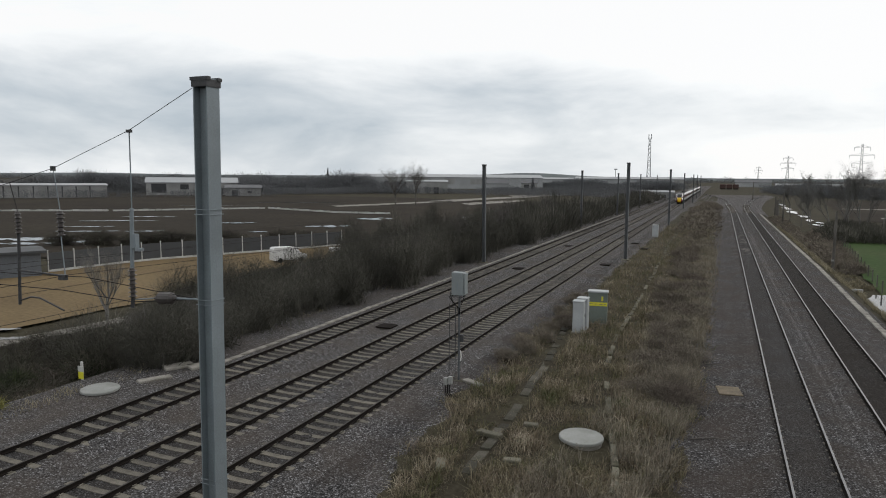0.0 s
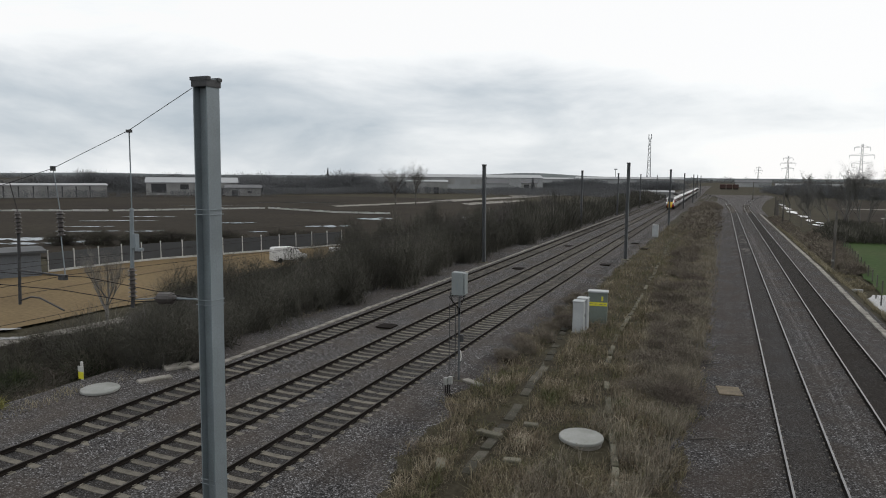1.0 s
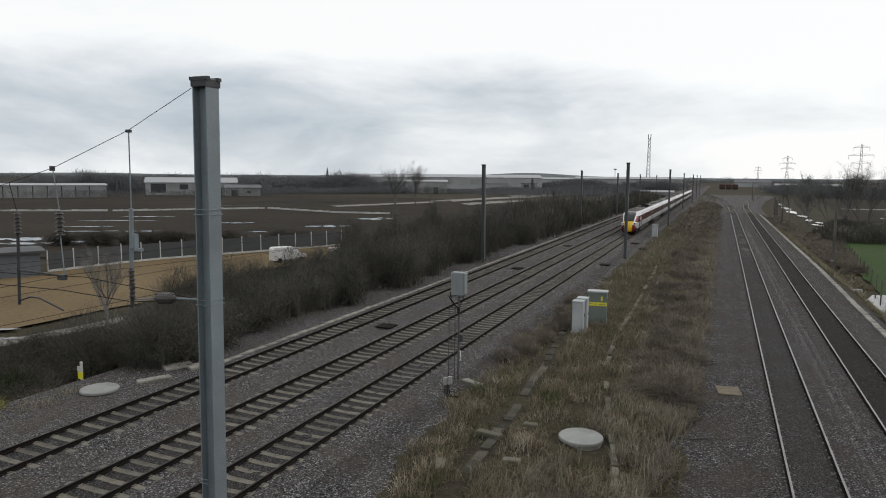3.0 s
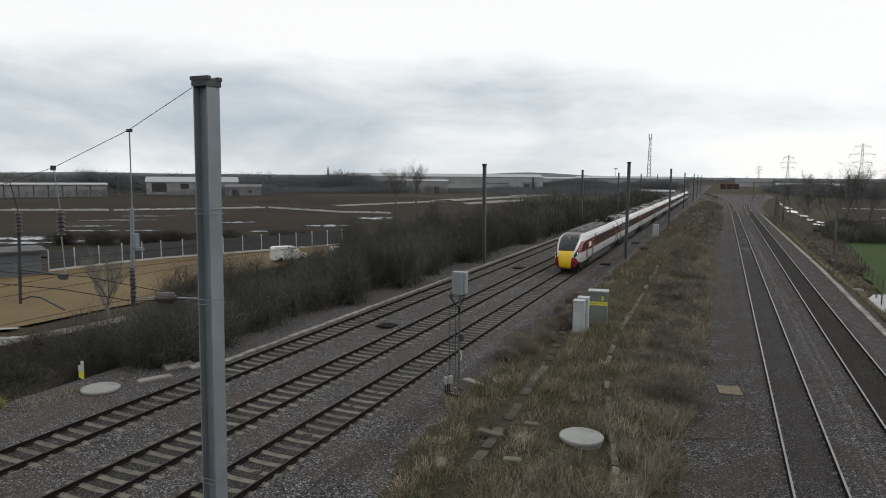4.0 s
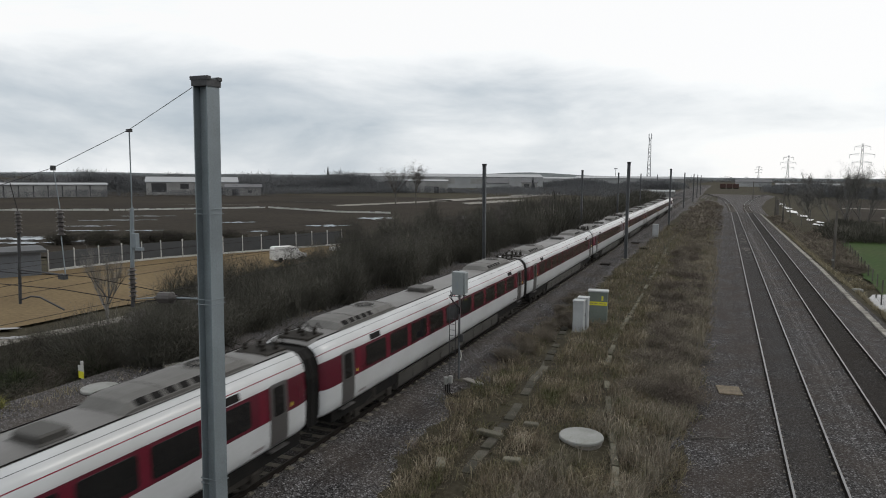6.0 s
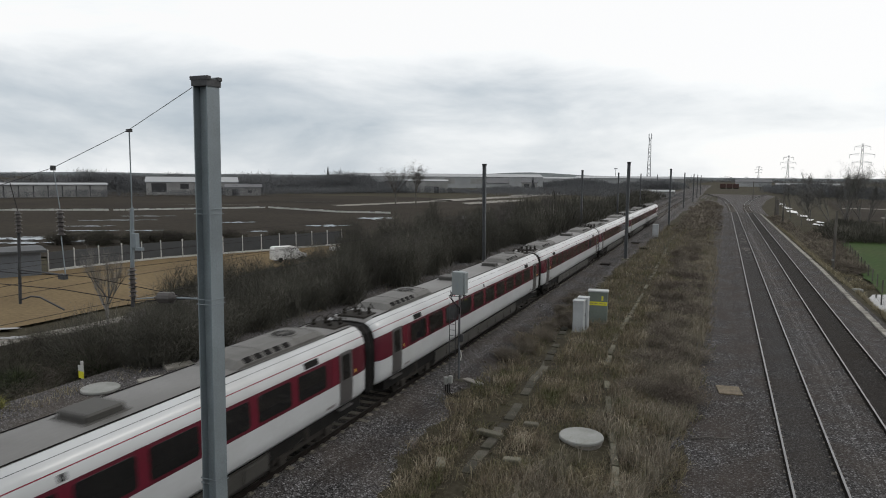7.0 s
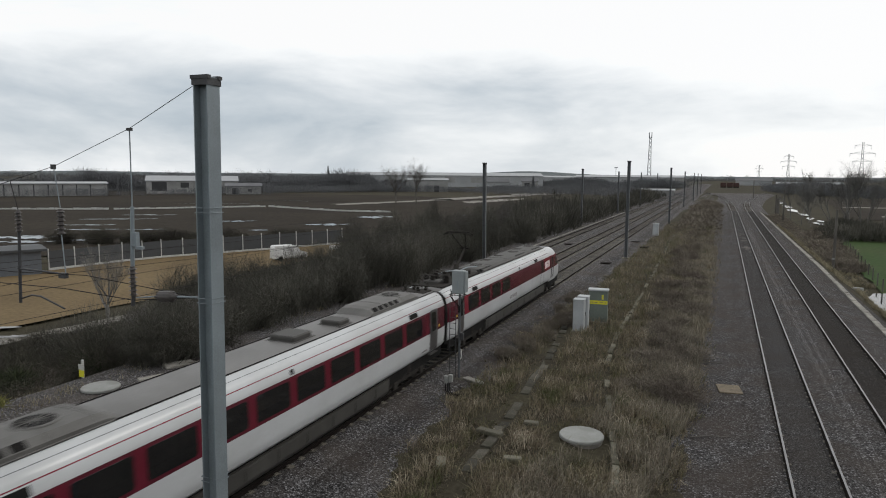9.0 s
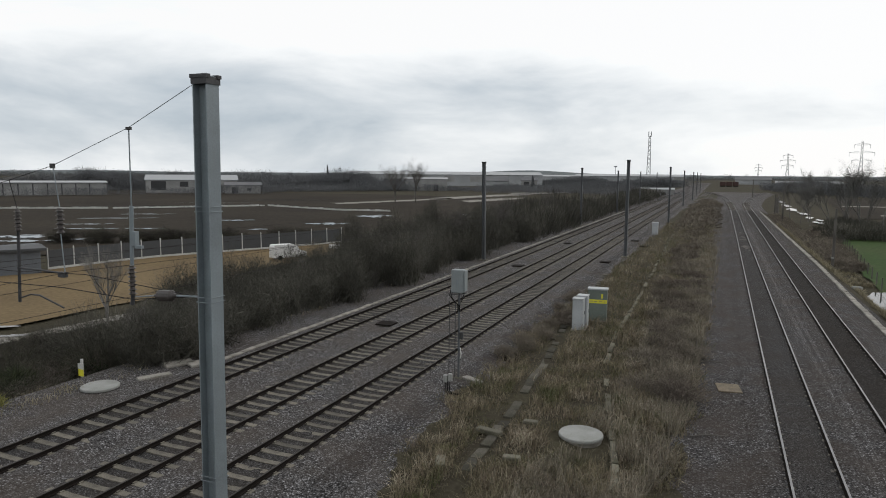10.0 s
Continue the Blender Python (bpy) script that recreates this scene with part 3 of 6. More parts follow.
def fan_mesh():
    b = Build()
    b.disc(0, 0, 3.885, 0.46, 0.52, 0.07, 24, 0)
    b.disc(0, 0, 3.95, 0.38, 0.43, 0.012, 24, 1)
    for q in range(6):
        c, d = math.cos(q * math.pi / 6), math.sin(q * math.pi / 6)
        b.tube([(-0.38 * c, -0.43 * d, 3.966), (0.38 * c, 0.43 * d, 3.966)], 0.012, 4, 0)
    return b.mesh("fan", [M["pod"], M["black"]])


def louvre_mesh(n):
    b = Build()
    for j in range(n):
        y = (j - (n - 1) / 2) * 0.46
        lo, hi = [(0.664, 3.900), (0.808, 3.768)], [(0.63, 3.87), (0.774, 3.738)]
        b.add([(x, yy, z) for yy in (y - 0.16, y + 0.16) for x, z in lo + hi], [(0, 1, 5, 4), (2, 0, 4, 6), (1, 3, 7, 5), (0, 2, 3, 1), (4, 5, 7, 6)], 0)
    return b.mesh("louvres", M["black"])


def hatch_mesh(length, w, z0, h):
    b = Build().box(-w, w, -length / 2, length / 2, z0, z0 + h * 0.4, bevel=0.03)
    return b.box(-w * 0.85, w * 0.85, -length * 0.42, length * 0.42, z0 + h * 0.4, z0 + h * 1.6, bevel=0.05).mesh("roof_hatch", M["pod_dark"])


def end_deck_mesh():
    """Cables and stub insulators crowded at the end of a roof."""
    b = Build().box(-0.62, 0.62, -0.5, 0.5, 3.60, 3.70, bevel=0.02)
    for x, y, h in ((-0.45, -0.2, 0.22), (-0.15, 0.15, 0.26), (0.2, -0.15, 0.22), (0.45, 0.2, 0.26)):
        b.tube([(x, y, 3.68), (x, y, 3.68 + h * 0.4), (x, y, 3.68 + h * 0.6), (x, y, 3.68 + h)], [0.06, 0.1, 0.06, 0.09], 8)
        b.tube([(x, y, 3.68 + h), (x * 0.8, y + 0.3, 3.78 + h), (x * 0.6, y + 0.7, 3.72)], 0.018, 5)
    return b.mesh("junction_deck", M["bogie"])


def insulator_mesh():
    b = Build()
    pts, rad = [], []
    for j in range(7):
        pts += [(0, 0, 3.62 + j * 0.07), (0, 0, 3.655 + j * 0.07)]
        rad += [0.17, 0.10]
    b.tube(pts, rad, 8)
    b.tube([(0, 0, 4.1), (0, 0.5, 4.12), (0, 1.0, 4.05)], 0.02, 5)
    return b.mesh("insulator", M["bogie"])


PM = {
    "body": body_mesh(0.42, 25.58), "window": panel("window", 1.60, 2.11, 2.90, 0.012, M["glass"], 0.10),
    "pillar": panel("red_panel", 0.36, 2.02, 2.98, 0.006, M["band_red"], 0.01), "end_red": panel("red_panel", 1.38, 2.02, 2.98, 0.006, M["red"], 0.01),
    "door": panel("door", 0.86, 1.14, 3.04, 0.012, M["door_grey"], 0.08), "door_window": panel("door_window", 0.5, 2.05, 2.93, 0.020, M["glass"], 0.08),
    "step": Build().box(1.20, 1.38, -0.42, 0.42, 0.98, 1.02).mesh("step", M["door_grey"]), "vent": panel("side_vent", 0.80, 3.03, 3.23, 0.012, M["black"], 0.02),
    "lamp_box": panel("side_lamp", 0.16, 3.05, 3.2, 0.02, M["black"], 0.02), "label": panel("door_label", 0.06, 2.12, 2.24, 0.02, M["mark_yellow"], 0.02),
    "plate": panel("number_bars", 0.55, 1.28, 1.36, 0.008, M["mark_grey"], 0.02),
    "bogie": bogie_mesh(), "skirt": skirt_mesh(6.3, 19.7), "pod": pod_mesh(5.2), "fan": fan_mesh(), "louvres": louvre_mesh(5),
    "hatch": hatch_mesh(1.3, 0.58, 3.62, 0.15), "hatch_small": hatch_mesh(0.9, 0.5, 3.63, 0.14), "bus_bar": Build().tube([(-0.3, -0.6, 4.0), (0.0, 0.2, 4.04), (0.1, 1.0, 3.98)], 0.035, 6).mesh("bus_bar", M["steel"]), "end_deck": end_deck_mesh(), "insulator": insulator_mesh(),
    "cable": Build().tube([(0.83, 0.9, 3.64), (0.83, 13, 3.64), (0.83, 25.1, 3.64)], 0.016, 6).mesh("roof_gutter", M["black"]),
}


def gangway_mesh():
    b = Build()
    for j in range(5):
        y = -0.40 + 0.16 * j
        k = 1.0 if j % 2 == 0 else 0.94
        ring = [(-1.22 * k, 0.95), (1.22 * k, 0.95), (1.26 * k, 2.6), (1.12 * k, 3.25), (0.85 * k, 3.5), (-0.85 * k, 3.5), (-1.12 * k, 3.25), (-1.26 * k, 2.6)]
        b.v += [(x, y, z) for x, z in ring]
        if j:
            o = (j - 1) * 8
            for q in range(8):
                b.f.append((o + q, o + (q + 1) % 8, o + 8 + (q + 1) % 8, o + 8 + q))
                b.i.append(0)
    return b.mesh("gangway_bellows", M["black"])


PM["gangway"] = gangway_mesh()


def doors_at(car, y):
    both_sides("door", PM["door"], car, y)
    both_sides("door_window", PM["door_window"], car, y)
    both_sides("door_step", PM["step"], car, y)
    both_sides("door_label", PM["label"], car, y + 0.62)


def roof_unit(car, y, kind="pod"):
    part("roof_unit", PM[kind], car, "", pose(0, y, 0))
    part("fan", PM["fan"], car, "", pose(0, y + 0.9, 0))
    if kind == "pod":
        part("louvres", PM["louvres"], car, "", pose(0, y - 0.9, 0))
        part("louvres", PM["louvres"], car, "", pose(0, y - 0.9, 0, 0, 0, 180))


def running_gear(car, ends=(4.25, 21.75)):
    part("underframe", PM["light_block"], car)
    for y in ends:
        part("bogie", PM["bogie"], car, "", pose(0, y, 0))
    part("underframe_skirt", PM["skirt"], car)


def coach(train, k):
    """A middle carriage, coach number k from the front."""
    car = part("carriage", PM["body"], train, "white carriage with a maroon window band", pose(0, 26 * k, 0))
    for j in range(10):
        y = 4.13 + 1.972 * j
        both_sides("window", PM["window"], car, y)
        if j < 9:
            both_sides("red_panel", PM["pillar"], car, y + 0.986)
    for y, s in ((2.02, 1), (23.98, -1)):
        doors_at(car, y)
        both_sides("side_vent", PM["vent"], car, y + s * 2.1)
        both_sides("number_bars", PM["plate"], car, y + s * 1.0)
        both_sides("end_panel", PM["pillar"], car, y + s * 0.75)
    both_sides("side_lamp", PM["lamp_box"], car, 13.0)
    running_gear(car)
    part("roof_gutter", PM["cable"], car)
    part("roof_gutter", PM["cable"], car, "", pose(-1.66, 0, 0))
    roof_unit(car, 4.7)
    roof_unit(car, 21.3)
    # cable runs and their junction boxes at both ends of the roof
    for y in (1.1, 24.9):
        part("junction_deck", PM["end_deck"], car, "dark cable junction at the roof end", pose(0, y, 0))
    part("roof_hatch", PM["hatch"], car, "", pose(0, (11.2, 14.8)[k % 2], 0))
    if k % 3 == 1:
        part("roof_hatch", PM["hatch_small"], car, "", pose(0.2, 17.3, 0))
    part("gangway_bellows", PM["gangway"], car)
    return car


# shape of the nose: distance behind the tip, then roof height, floor height, half width
NOSE = ((0.0, 1.42, 0.92, 0.40), (0.06, 1.72, 0.74, 0.64), (0.18, 1.95, 0.62, 0.80), (0.40, 2.15, 0.52, 0.93), (0.8, 2.42, 0.43, 1.06), (1.4, 2.76, 0.36, 1.18), (2.2, 3.13, 0.33, 1.27), (3.0, 3.40, 0.32, 1.32), (3.8, 3.56, 0.32, 1.35),
        (4.6, 3.63, 0.32, 1.362), (5.4, 3.66, 0.32, 1.365), (6.6, 3.675, 0.32, 1.365))
SKIN = [(1.02, 0.32), (1.16, 0.42), (1.22, 0.7), (1.25, 0.97)] + PROFILE[1:]


def fine_skin(n=168):
    """The half outline with its lower skirt, in even steps."""
    d = [0.0]
    for (x0, z0), (x1, z1) in zip(SKIN, SKIN[1:]):
        d.append(d[-1] + math.hypot(x1 - x0, z1 - z0))
    out = []
    for j in range(n + 1):
        s = d[-1] * j / n
        q = max(i for i in range(len(d) - 1) if d[i] <= s + 1e-9)
        t = (s - d[q]) / (d[q + 1] - d[q])
        out.append((SKIN[q][0] + (SKIN[q + 1][0] - SKIN[q][0]) * t, SKIN[q][1] + (SKIN[q + 1][1] - SKIN[q][1]) * t))
    return out


NOSE_LENGTH = 4.95


def nose_at(y):
    y = y * 6.6 / NOSE_LENGTH
    for r0, r1 in zip(NOSE, NOSE[1:]):
        if y <= r1[0]:
            t = (y - r0[0]) / (r1[0] - r0[0])
            return [a0 + (a1 - a0) * t for a0, a1 in zip(r0[1:], r1[1:])]
    return NOSE[-1][1:]


def nose_section(y, fine):
    top, low, half = nose_at(y)
    k = 1 - smoothstep(0.45, 3.75, y)
    out = []
    for j, (x, z) in enumerate(fine):
        px, pz = x / 1.365 * half, low + (top - low) * (z - 0.32) / (3.675 - 0.32)
        th = -math.pi / 2 + math.pi * j / (len(fine) - 1)
        c, s = math.cos(th), math.sin(th)
        ex = half * abs(c) ** 0.70
        ez = (top + low) / 2 + (top - low) / 2 * math.copysign(abs(s) ** 0.8, s)
        # keep the roof dome round to the middle
        out.append((px + (ex - px) * k, pz + (ez - pz) * k))
    return out


def nose_coat(x, y, z):
    """The paint or glass at a point of the nose."""
    x, y = abs(x), y * 6.6 / NOSE_LENGTH
    swoop = 2.20 + 0.50 * (y - 1.0)
    if z > 2.20:
        edge = 0.76 + 0.14 * smoothstep(0.4, 2.6, y)
        if y > 3.0:
            edge = 0.88 - 0.08 * smoothstep(3.0, 4.4, y)
        if x < edge and (y > 2.5 or z > swoop + 0.02):
            if y < 2.35:
                return "screen"
            return "dark_roof"
    side = 0.52 + 0.11 * (z - 0.5)
    if 0.50 < z <= 2.20 and y < 1.3:
        if x < side:
            return "yellow"
    head = 1.58 + 0.42 * (y - 0.3)
    if 0.33 < y < 1.35 and head < z < head + 0.30 - 0.12 * abs(y - 0.8):
        return "headlamp"
    # the red sweep from the lamp up to the window band, with the cab side window in it
    low_edge = 1.90 + 0.10 * (y - 0.9) if y < 2.1 else 2.02
    if y > 0.9 and low_edge < z < min(3.0, swoop):
        if 2.15 < y < 4.15 and 2.14 < z < min(2.16 + 0.46 * (y - 2.15), 2.84, 2.84 + 2.2 * (4.05 - y)):
            return "side_glass"
        return "red" if y < 6.0 else "maroon"
    floor = 0.66 + 0.075 * y
    if y < 2.1 and z < 1.66 - 0.52 * max(0.0, y - 0.3):
        return "red"
    if z < min(floor, 0.98):
        return "red" if y < 1.3 else "black"
    return "white"


def driving_car_parts():
    fine = fine_skin()
    ys = [NOSE_LENGTH * (j / 220) ** 1.5 for j in range(221)]
    rings = []
    for y in ys:
        h = nose_section(y, fine)
        rings.append([(x, y, z) for x, z in h] + [(-x, y, z) for x, z in h[-2::-1]])
    n = len(rings[0])
    vs = [p for r in rings for p in r]
    sets = {}
    for j in range(len(ys) - 1):
        for q in range(n - 1):
            f = (j * n + q, (j + 1) * n + q, (j + 1) * n + q + 1, j * n + q + 1)
            c = [sum(vs[i][a] for i in f) / 4 for a in range(3)]
            sets.setdefault(nose_coat(*c), []).append(f)
    sets["yellow"].append(tuple(range(n)))

    def take(name, coats, side=0):
        used, fs, ix = {}, [], []
        for k, c in enumerate(coats):
            for f in sets.get(c, []):
                if side and side * sum(vs[i][0] for i in f) < 0:
                    continue
                fs.append(tuple(used.setdefault(i, len(used)) for i in f))
                ix.append(k)
        paint = {"dark_roof": "screen_roof", "headlamp": "black", "side_glass": "glass"}
        return mesh(name, [vs[i] for i in used], fs, [M[paint.get(c, c)] for c in coats], ix, True)

    M["screen_roof"] = mat("dark_nose_roof", (0.016, 0.016, 0.020), 0.3, (0.022, 0.021, 0.025), 0.8, 14, grain=0.1, spec=0.15)
    return {"nose": take("nose", ["white", "red", "maroon", "yellow", "black", "dark_roof"]), "windscreen": take("windscreen", ["screen"]),
            "cab_window": [take("cab_window", ["side_glass"], s) for s in (-1, 1)], "headlamp_housing": [take("headlamp_housing", ["headlamp"], s) for s in (-1, 1)], "body": body_mesh(NOSE_LENGTH - 0.02, 25.58, False, True)}


PAN_KNEE, PAN_HEAD = (-1.0, 5.05), (0.0, 6.08)


def pan_head(y, z):
    """Two bowed contact strips on cross bars."""
    hd = Build()
    for o in (-0.2, 0.2):
        hd.tube([(-0.8, y + o, z - 0.16), (-0.55, y + o, z), (0.55, y + o, z), (0.8, y + o, z - 0.16)], 0.04, 6)
    for x in (-0.42, 0.42):
        hd.tube([(x, y - 0.2, z - 0.1), (x, y + 0.2, z - 0.1)], 0.03, 6)
    return hd.mesh("collector_head", M["bogie"])


def pantograph(car, y, raised):
    """The current collector on its base, standing up or folded down."""
    m = pose(0, y, 0)
    part("collector_base", Build().box(-0.5, 0.5, -0.7, 0.7, 3.84, 3.92, bevel=0.02).mesh("collector_base", M["bogie"]), car, "", m)
    foot = Build().tube([(0, 0, 3.66), (0, 0, 3.72), (0, 0, 3.78), (0, 0, 3.86)], [0.08, 0.13, 0.08, 0.1], 8).mesh("foot_insulator", M["bogie"])
    for x in (-0.42, 0.42):
        for o in (-0.6, 0.6):
            part("foot_insulator", foot, car, "", pose(x, y + o, 0))
    (ky, kz), (hy, hz) = (PAN_KNEE, PAN_HEAD) if raised else ((-1.1, 4.06), (0.7, 4.22))
    part("lower_arm", Build().tube([(0, 0.5, 3.95), (0, ky, kz)], [0.09, 0.06], 8).tube([(0.2, 0.3, 3.92), (0.05, ky, kz - 0.08)], 0.03, 6).mesh("lower_arm", M["bogie"]), car, "", m)
    for x in (-1, 1):
        part("upper_arm", Build().tube([(x * 0.08, ky, kz), (x * 0.42, hy, hz - 0.12)], 0.035, 6).mesh("upper_arm", M["bogie"]), car, "", m)
    part("knee_bar", Build().tube([(-0.25, ky, kz + 0.04), (0.25, ky, kz + 0.04)], 0.05, 6).mesh("knee_bar", M["bogie"]), car, "", m)
    part("collector_head", pan_head(hy, hz), car, "raised current collector head" if raised else "folded current collector head", m)


def driving_car(train, m, lit, door_y, first_window, n_windows):
    car = part("driving_carriage", DP["body"], train, "white driving carriage with a yellow and red nose" if lit else "white driving carriage with a red and white tail", m)
    part("nose", DP["nose"], car, "smooth white and red nose with a yellow front")
    part("windscreen", DP["windscreen"], car, "large dark sloping windscreen")
    for k in (0, 1):
        part("cab_window", DP["cab_window"][k], car)
        part("headlamp_housing", DP["headlamp_housing"][k], car)
    for s in (-1, 1):
        for y, z, x in ((0.50, 1.82, 0.0), (0.74, 1.98, 0.0)):
            sec = nose_section(y, fine_skin())
            x = min(sec, key=lambda p: abs(p[1] - z) + (9 if p[0] < 0.5 else 0))[0]
            bl = Build()
            bl.tube([(s * (x - 0.05), y + 0.03, z), (s * (x + 0.002), y - 0.02, z)], [0.07, 0.055], 10)
            part("headlamp", bl.mesh("headlamp", M["lamp"] if lit and y > 0.7 else M["pod"]), car)
    if lit:
        top = nose_at(2.05)[0]
        part("marker_lamp", Build().tube([(0, 2.08, top - 0.05), (0, 2.03, top + 0.012)], 0.06, 10).mesh("marker_lamp", M["mark_white"]), car)
    for y in (3.72, 4.32):
        both_sides("handrail", PM["rail"], car, y)
    both_sides("crew_door_window", PM["crew_window"], car, 4.02)
    both_sides("red_panel", PM["nose_red"], car, 5.65)
    # lettering on the cab side, as plain white shapes
    for y, w, z0, z1 in ((6.62, 0.22, 2.18, 2.70), (7.00, 0.30, 2.20, 2.72), (7.40, 0.26, 2.22, 2.74), (7.78, 0.26, 2.22, 2.74)):
        bar = panel("lettering_bar", w, z0, z1, 0.016, M["mark_white"], 0.01)
        y -= 1.65
        both_sides("lettering_bar", bar, car, y, "", (1,))
        both_sides("lettering_bar", bar, car, 11.18 - y, "", (-1,))
    if lit:
        doors_at(car, door_y)
    else:
        both_sides("door_window", PM["door_window"], car, door_y)
        for o in (-0.42, 0.42):
            both_sides("door_seam", PM["seam"], car, door_y + o)
    doors_at(car, 24.0)
    both_sides("side_vent", PM["vent"], car, door_y + 1.8)
    both_sides("side_vent", PM["vent"], car, 21.8)
    both_sides("red_panel", PM["end_red"], car, door_y + 1.15, "", (1, -1) if lit else ())
    for j in range(n_windows):
        y = first_window + 1.972 * j
        both_sides("window", PM["window"], car, y)
        if j:
            both_sides("red_panel", PM["pillar"], car, y - 0.986)
    both_sides("red_panel", PM["end_red_short"], car, 23.04)
    for j in range(5):
        both_sides("name_bar", PM["name_bar"], car, 14.0 + 0.3 * j)
    both_sides("side_lamp", PM["lamp_box"], car, 13.2)
    for y in (3.6, 21.75):
        part("bogie", PM["bogie"], car, "", pose(0, y, 0))
    part("underframe", PM["light_block"], car)
    part("underframe_skirt", PM["skirt_front"], car)
    part("roof_gutter", PM["gutter_front"], car)
    part("roof_gutter", PM["gutter_front"], car, "", pose(-1.66, 0, 0))
    part("roof_unit", PM["long_pod"], car, "long sooty grey roof unit", pose(0, 12.2, 0))
    for y, d in ((6.2, 0.7), (10.3, 0.8), (18.0, 0.7)):
        part("fan", PM["fan"], car, "", pose(0, y, -0.075))
        part("louvres", PM["louvres"], car, "", pose(0.035, y + d, -0.062))
        part("louvres", PM["louvres"], car, "", pose(-0.035, y + d, -0.062, 0, 0, 180))
    for y in (8.4, 12.9, 15.4):
        part("roof_vent", PM["roof_vent"], car, "", pose(0.25, y, 0))
    pantograph(car, 21.0, not lit)
    for y, x in ((20.1, -0.3), (22.2, 0.25)):
        part("bus_bar", PM["bus_bar"], car, "pale metal bus bar", pose(x, y, 0))
    part("equipment_deck", PM["well"], car, "dark deck under the roof equipment")
    if lit:
        part("roof_hatch", PM["hatch_small"], car, "", pose(-0.2, 23.2, 0.06))
    for x, y in ((0.62, 22.6), (-0.55, 22.5), (0.35, 23.3), (-0.5, 23.9), (0.1, 24.3), (0.55, 24.1), (0.0, 22.9), (0.5, 20.0)):
        if lit or not 20.4 < y < 22.4:
            part("insulator", PM["insulator"], car, "", pose(x, y, 0.04))
    part("roof_hatch", PM["hatch_small"], car, "", pose(0.1, 24.2, 0))
    return car


PM["rail"] = panel("handrail", 0.05, 1.25, 2.9, 0.05, M["door_grey"], 0.01, 0.05)
# dark filler box added below each car to keep light off the ballast
PM["light_block"] = Build().box(-1.16, 1.16, 1.2, 25.3, 0.62, 1.08).mesh("underframe", M["black"])
PM["end_red_short"] = panel("red_panel", 0.92, 2.02, 2.98, 0.006, M["red"], 0.01)
PM["seam"] = panel("door_seam", 0.035, 1.2, 3.0, 0.008, M["door_grey"], 0.005)
PM["well"] = Build().box(-0.79, 0.79, 19.7, 25.2, 3.62, 3.70, bevel=0.03).mesh("equipment_deck", M["bogie"])
PM["crew_window"] = panel("crew_door_window", 0.34, 2.15, 2.88, 0.016, M["glass"], 0.06)
PM["nose_red"] = panel("red_panel", 1.9, 2.02, 2.98, 0.006, M["red"], 0.01)
PM["name_bar"] = panel("name_bar", 0.18, 1.46, 1.66, 0.008, M["mark_grey"], 0.02)
PM["skirt_front"] = skirt_mesh(6.0, 19.7)
PM["gutter_front"] = Build().tube([(0.83, 5.0, 3.64), (0.83, 15, 3.64), (0.83, 25.1, 3.64)], 0.016, 6).mesh("roof_gutter", M["black"])
PM["long_pod"] = pod_mesh(15.2, 0.86, 0.25, ramp=0.7, skin="pod_dark")
PM["roof_vent"] = Build().box(-0.28, 0.28, -0.32, 0.32, 3.82, 3.872, bevel=0.02).mesh("roof_vent", M["bogie"])
DP = driving_car_parts()
train = thing("train", "white express train with maroon window band and yellow nose", "train")
driving_car(train, pose(0, 0, 0), True, 7.15, 9.7, 7)
for k in range(1, 8):
    coach(train, k)
driving_car(train, pose(0, 233.5, 0, 0, 0, 180), False, 7.1, 16.2, 4)
part("gangway_bellows", PM["gangway"], train, "", pose(0, 26 * 8, 0))

# ---- vegetation ----
def plant_mat(name, cols, patch=0.5, rough=0.85, mix_patch=0.5):
    """Stems and blades: each its own shade from a ramp, shifted in patches."""
    m = bpy.data.materials.new(name)
    m.use_nodes = True
    t = m.node_tree
    b = t.nodes["Principled BSDF"]
    b.inputs["Roughness"].default_value = rough
    b.inputs["Specular IOR Level"].default_value = 0.15
    g = t.nodes.new("ShaderNodeNewGeometry")
    n = t.nodes.new("ShaderNodeTexNoise")
    n.inputs["Scale"].default_value, n.inputs["Detail"].default_value = patch, 4
    t.links.new(g.outputs["Position"], n.inputs["Vector"])
    r = t.nodes.new("ShaderNodeMapRange")
    r.inputs["From Min"].default_value, r.inputs["From Max"].default_value = 0.3, 0.7
    t.links.new(n.outputs["Fac"], r.inputs["Value"])
    x = t.nodes.new("ShaderNodeMix")
    x.inputs[0].default_value = mix_patch
    t.links.new(g.outputs["Random Per Island"], x.inputs[2])
    t.links.new(r.outputs[0], x.inputs[3])
    rp = t.nodes.new("ShaderNodeValToRGB")
    els = rp.color_ramp.elements
    for i, c in enumerate(cols):
        el = els[0] if i == 0 else els[1] if i == 1 else els.new(1.0)
        el.position, el.color = 0.15 + 0.7 * i / (len(cols) - 1), (*cool(c), 1)
    t.links.new(x.outputs[0], rp.inputs[0])
    t.links.new(rp.outputs[0], b.inputs["Base Color"])
    return m


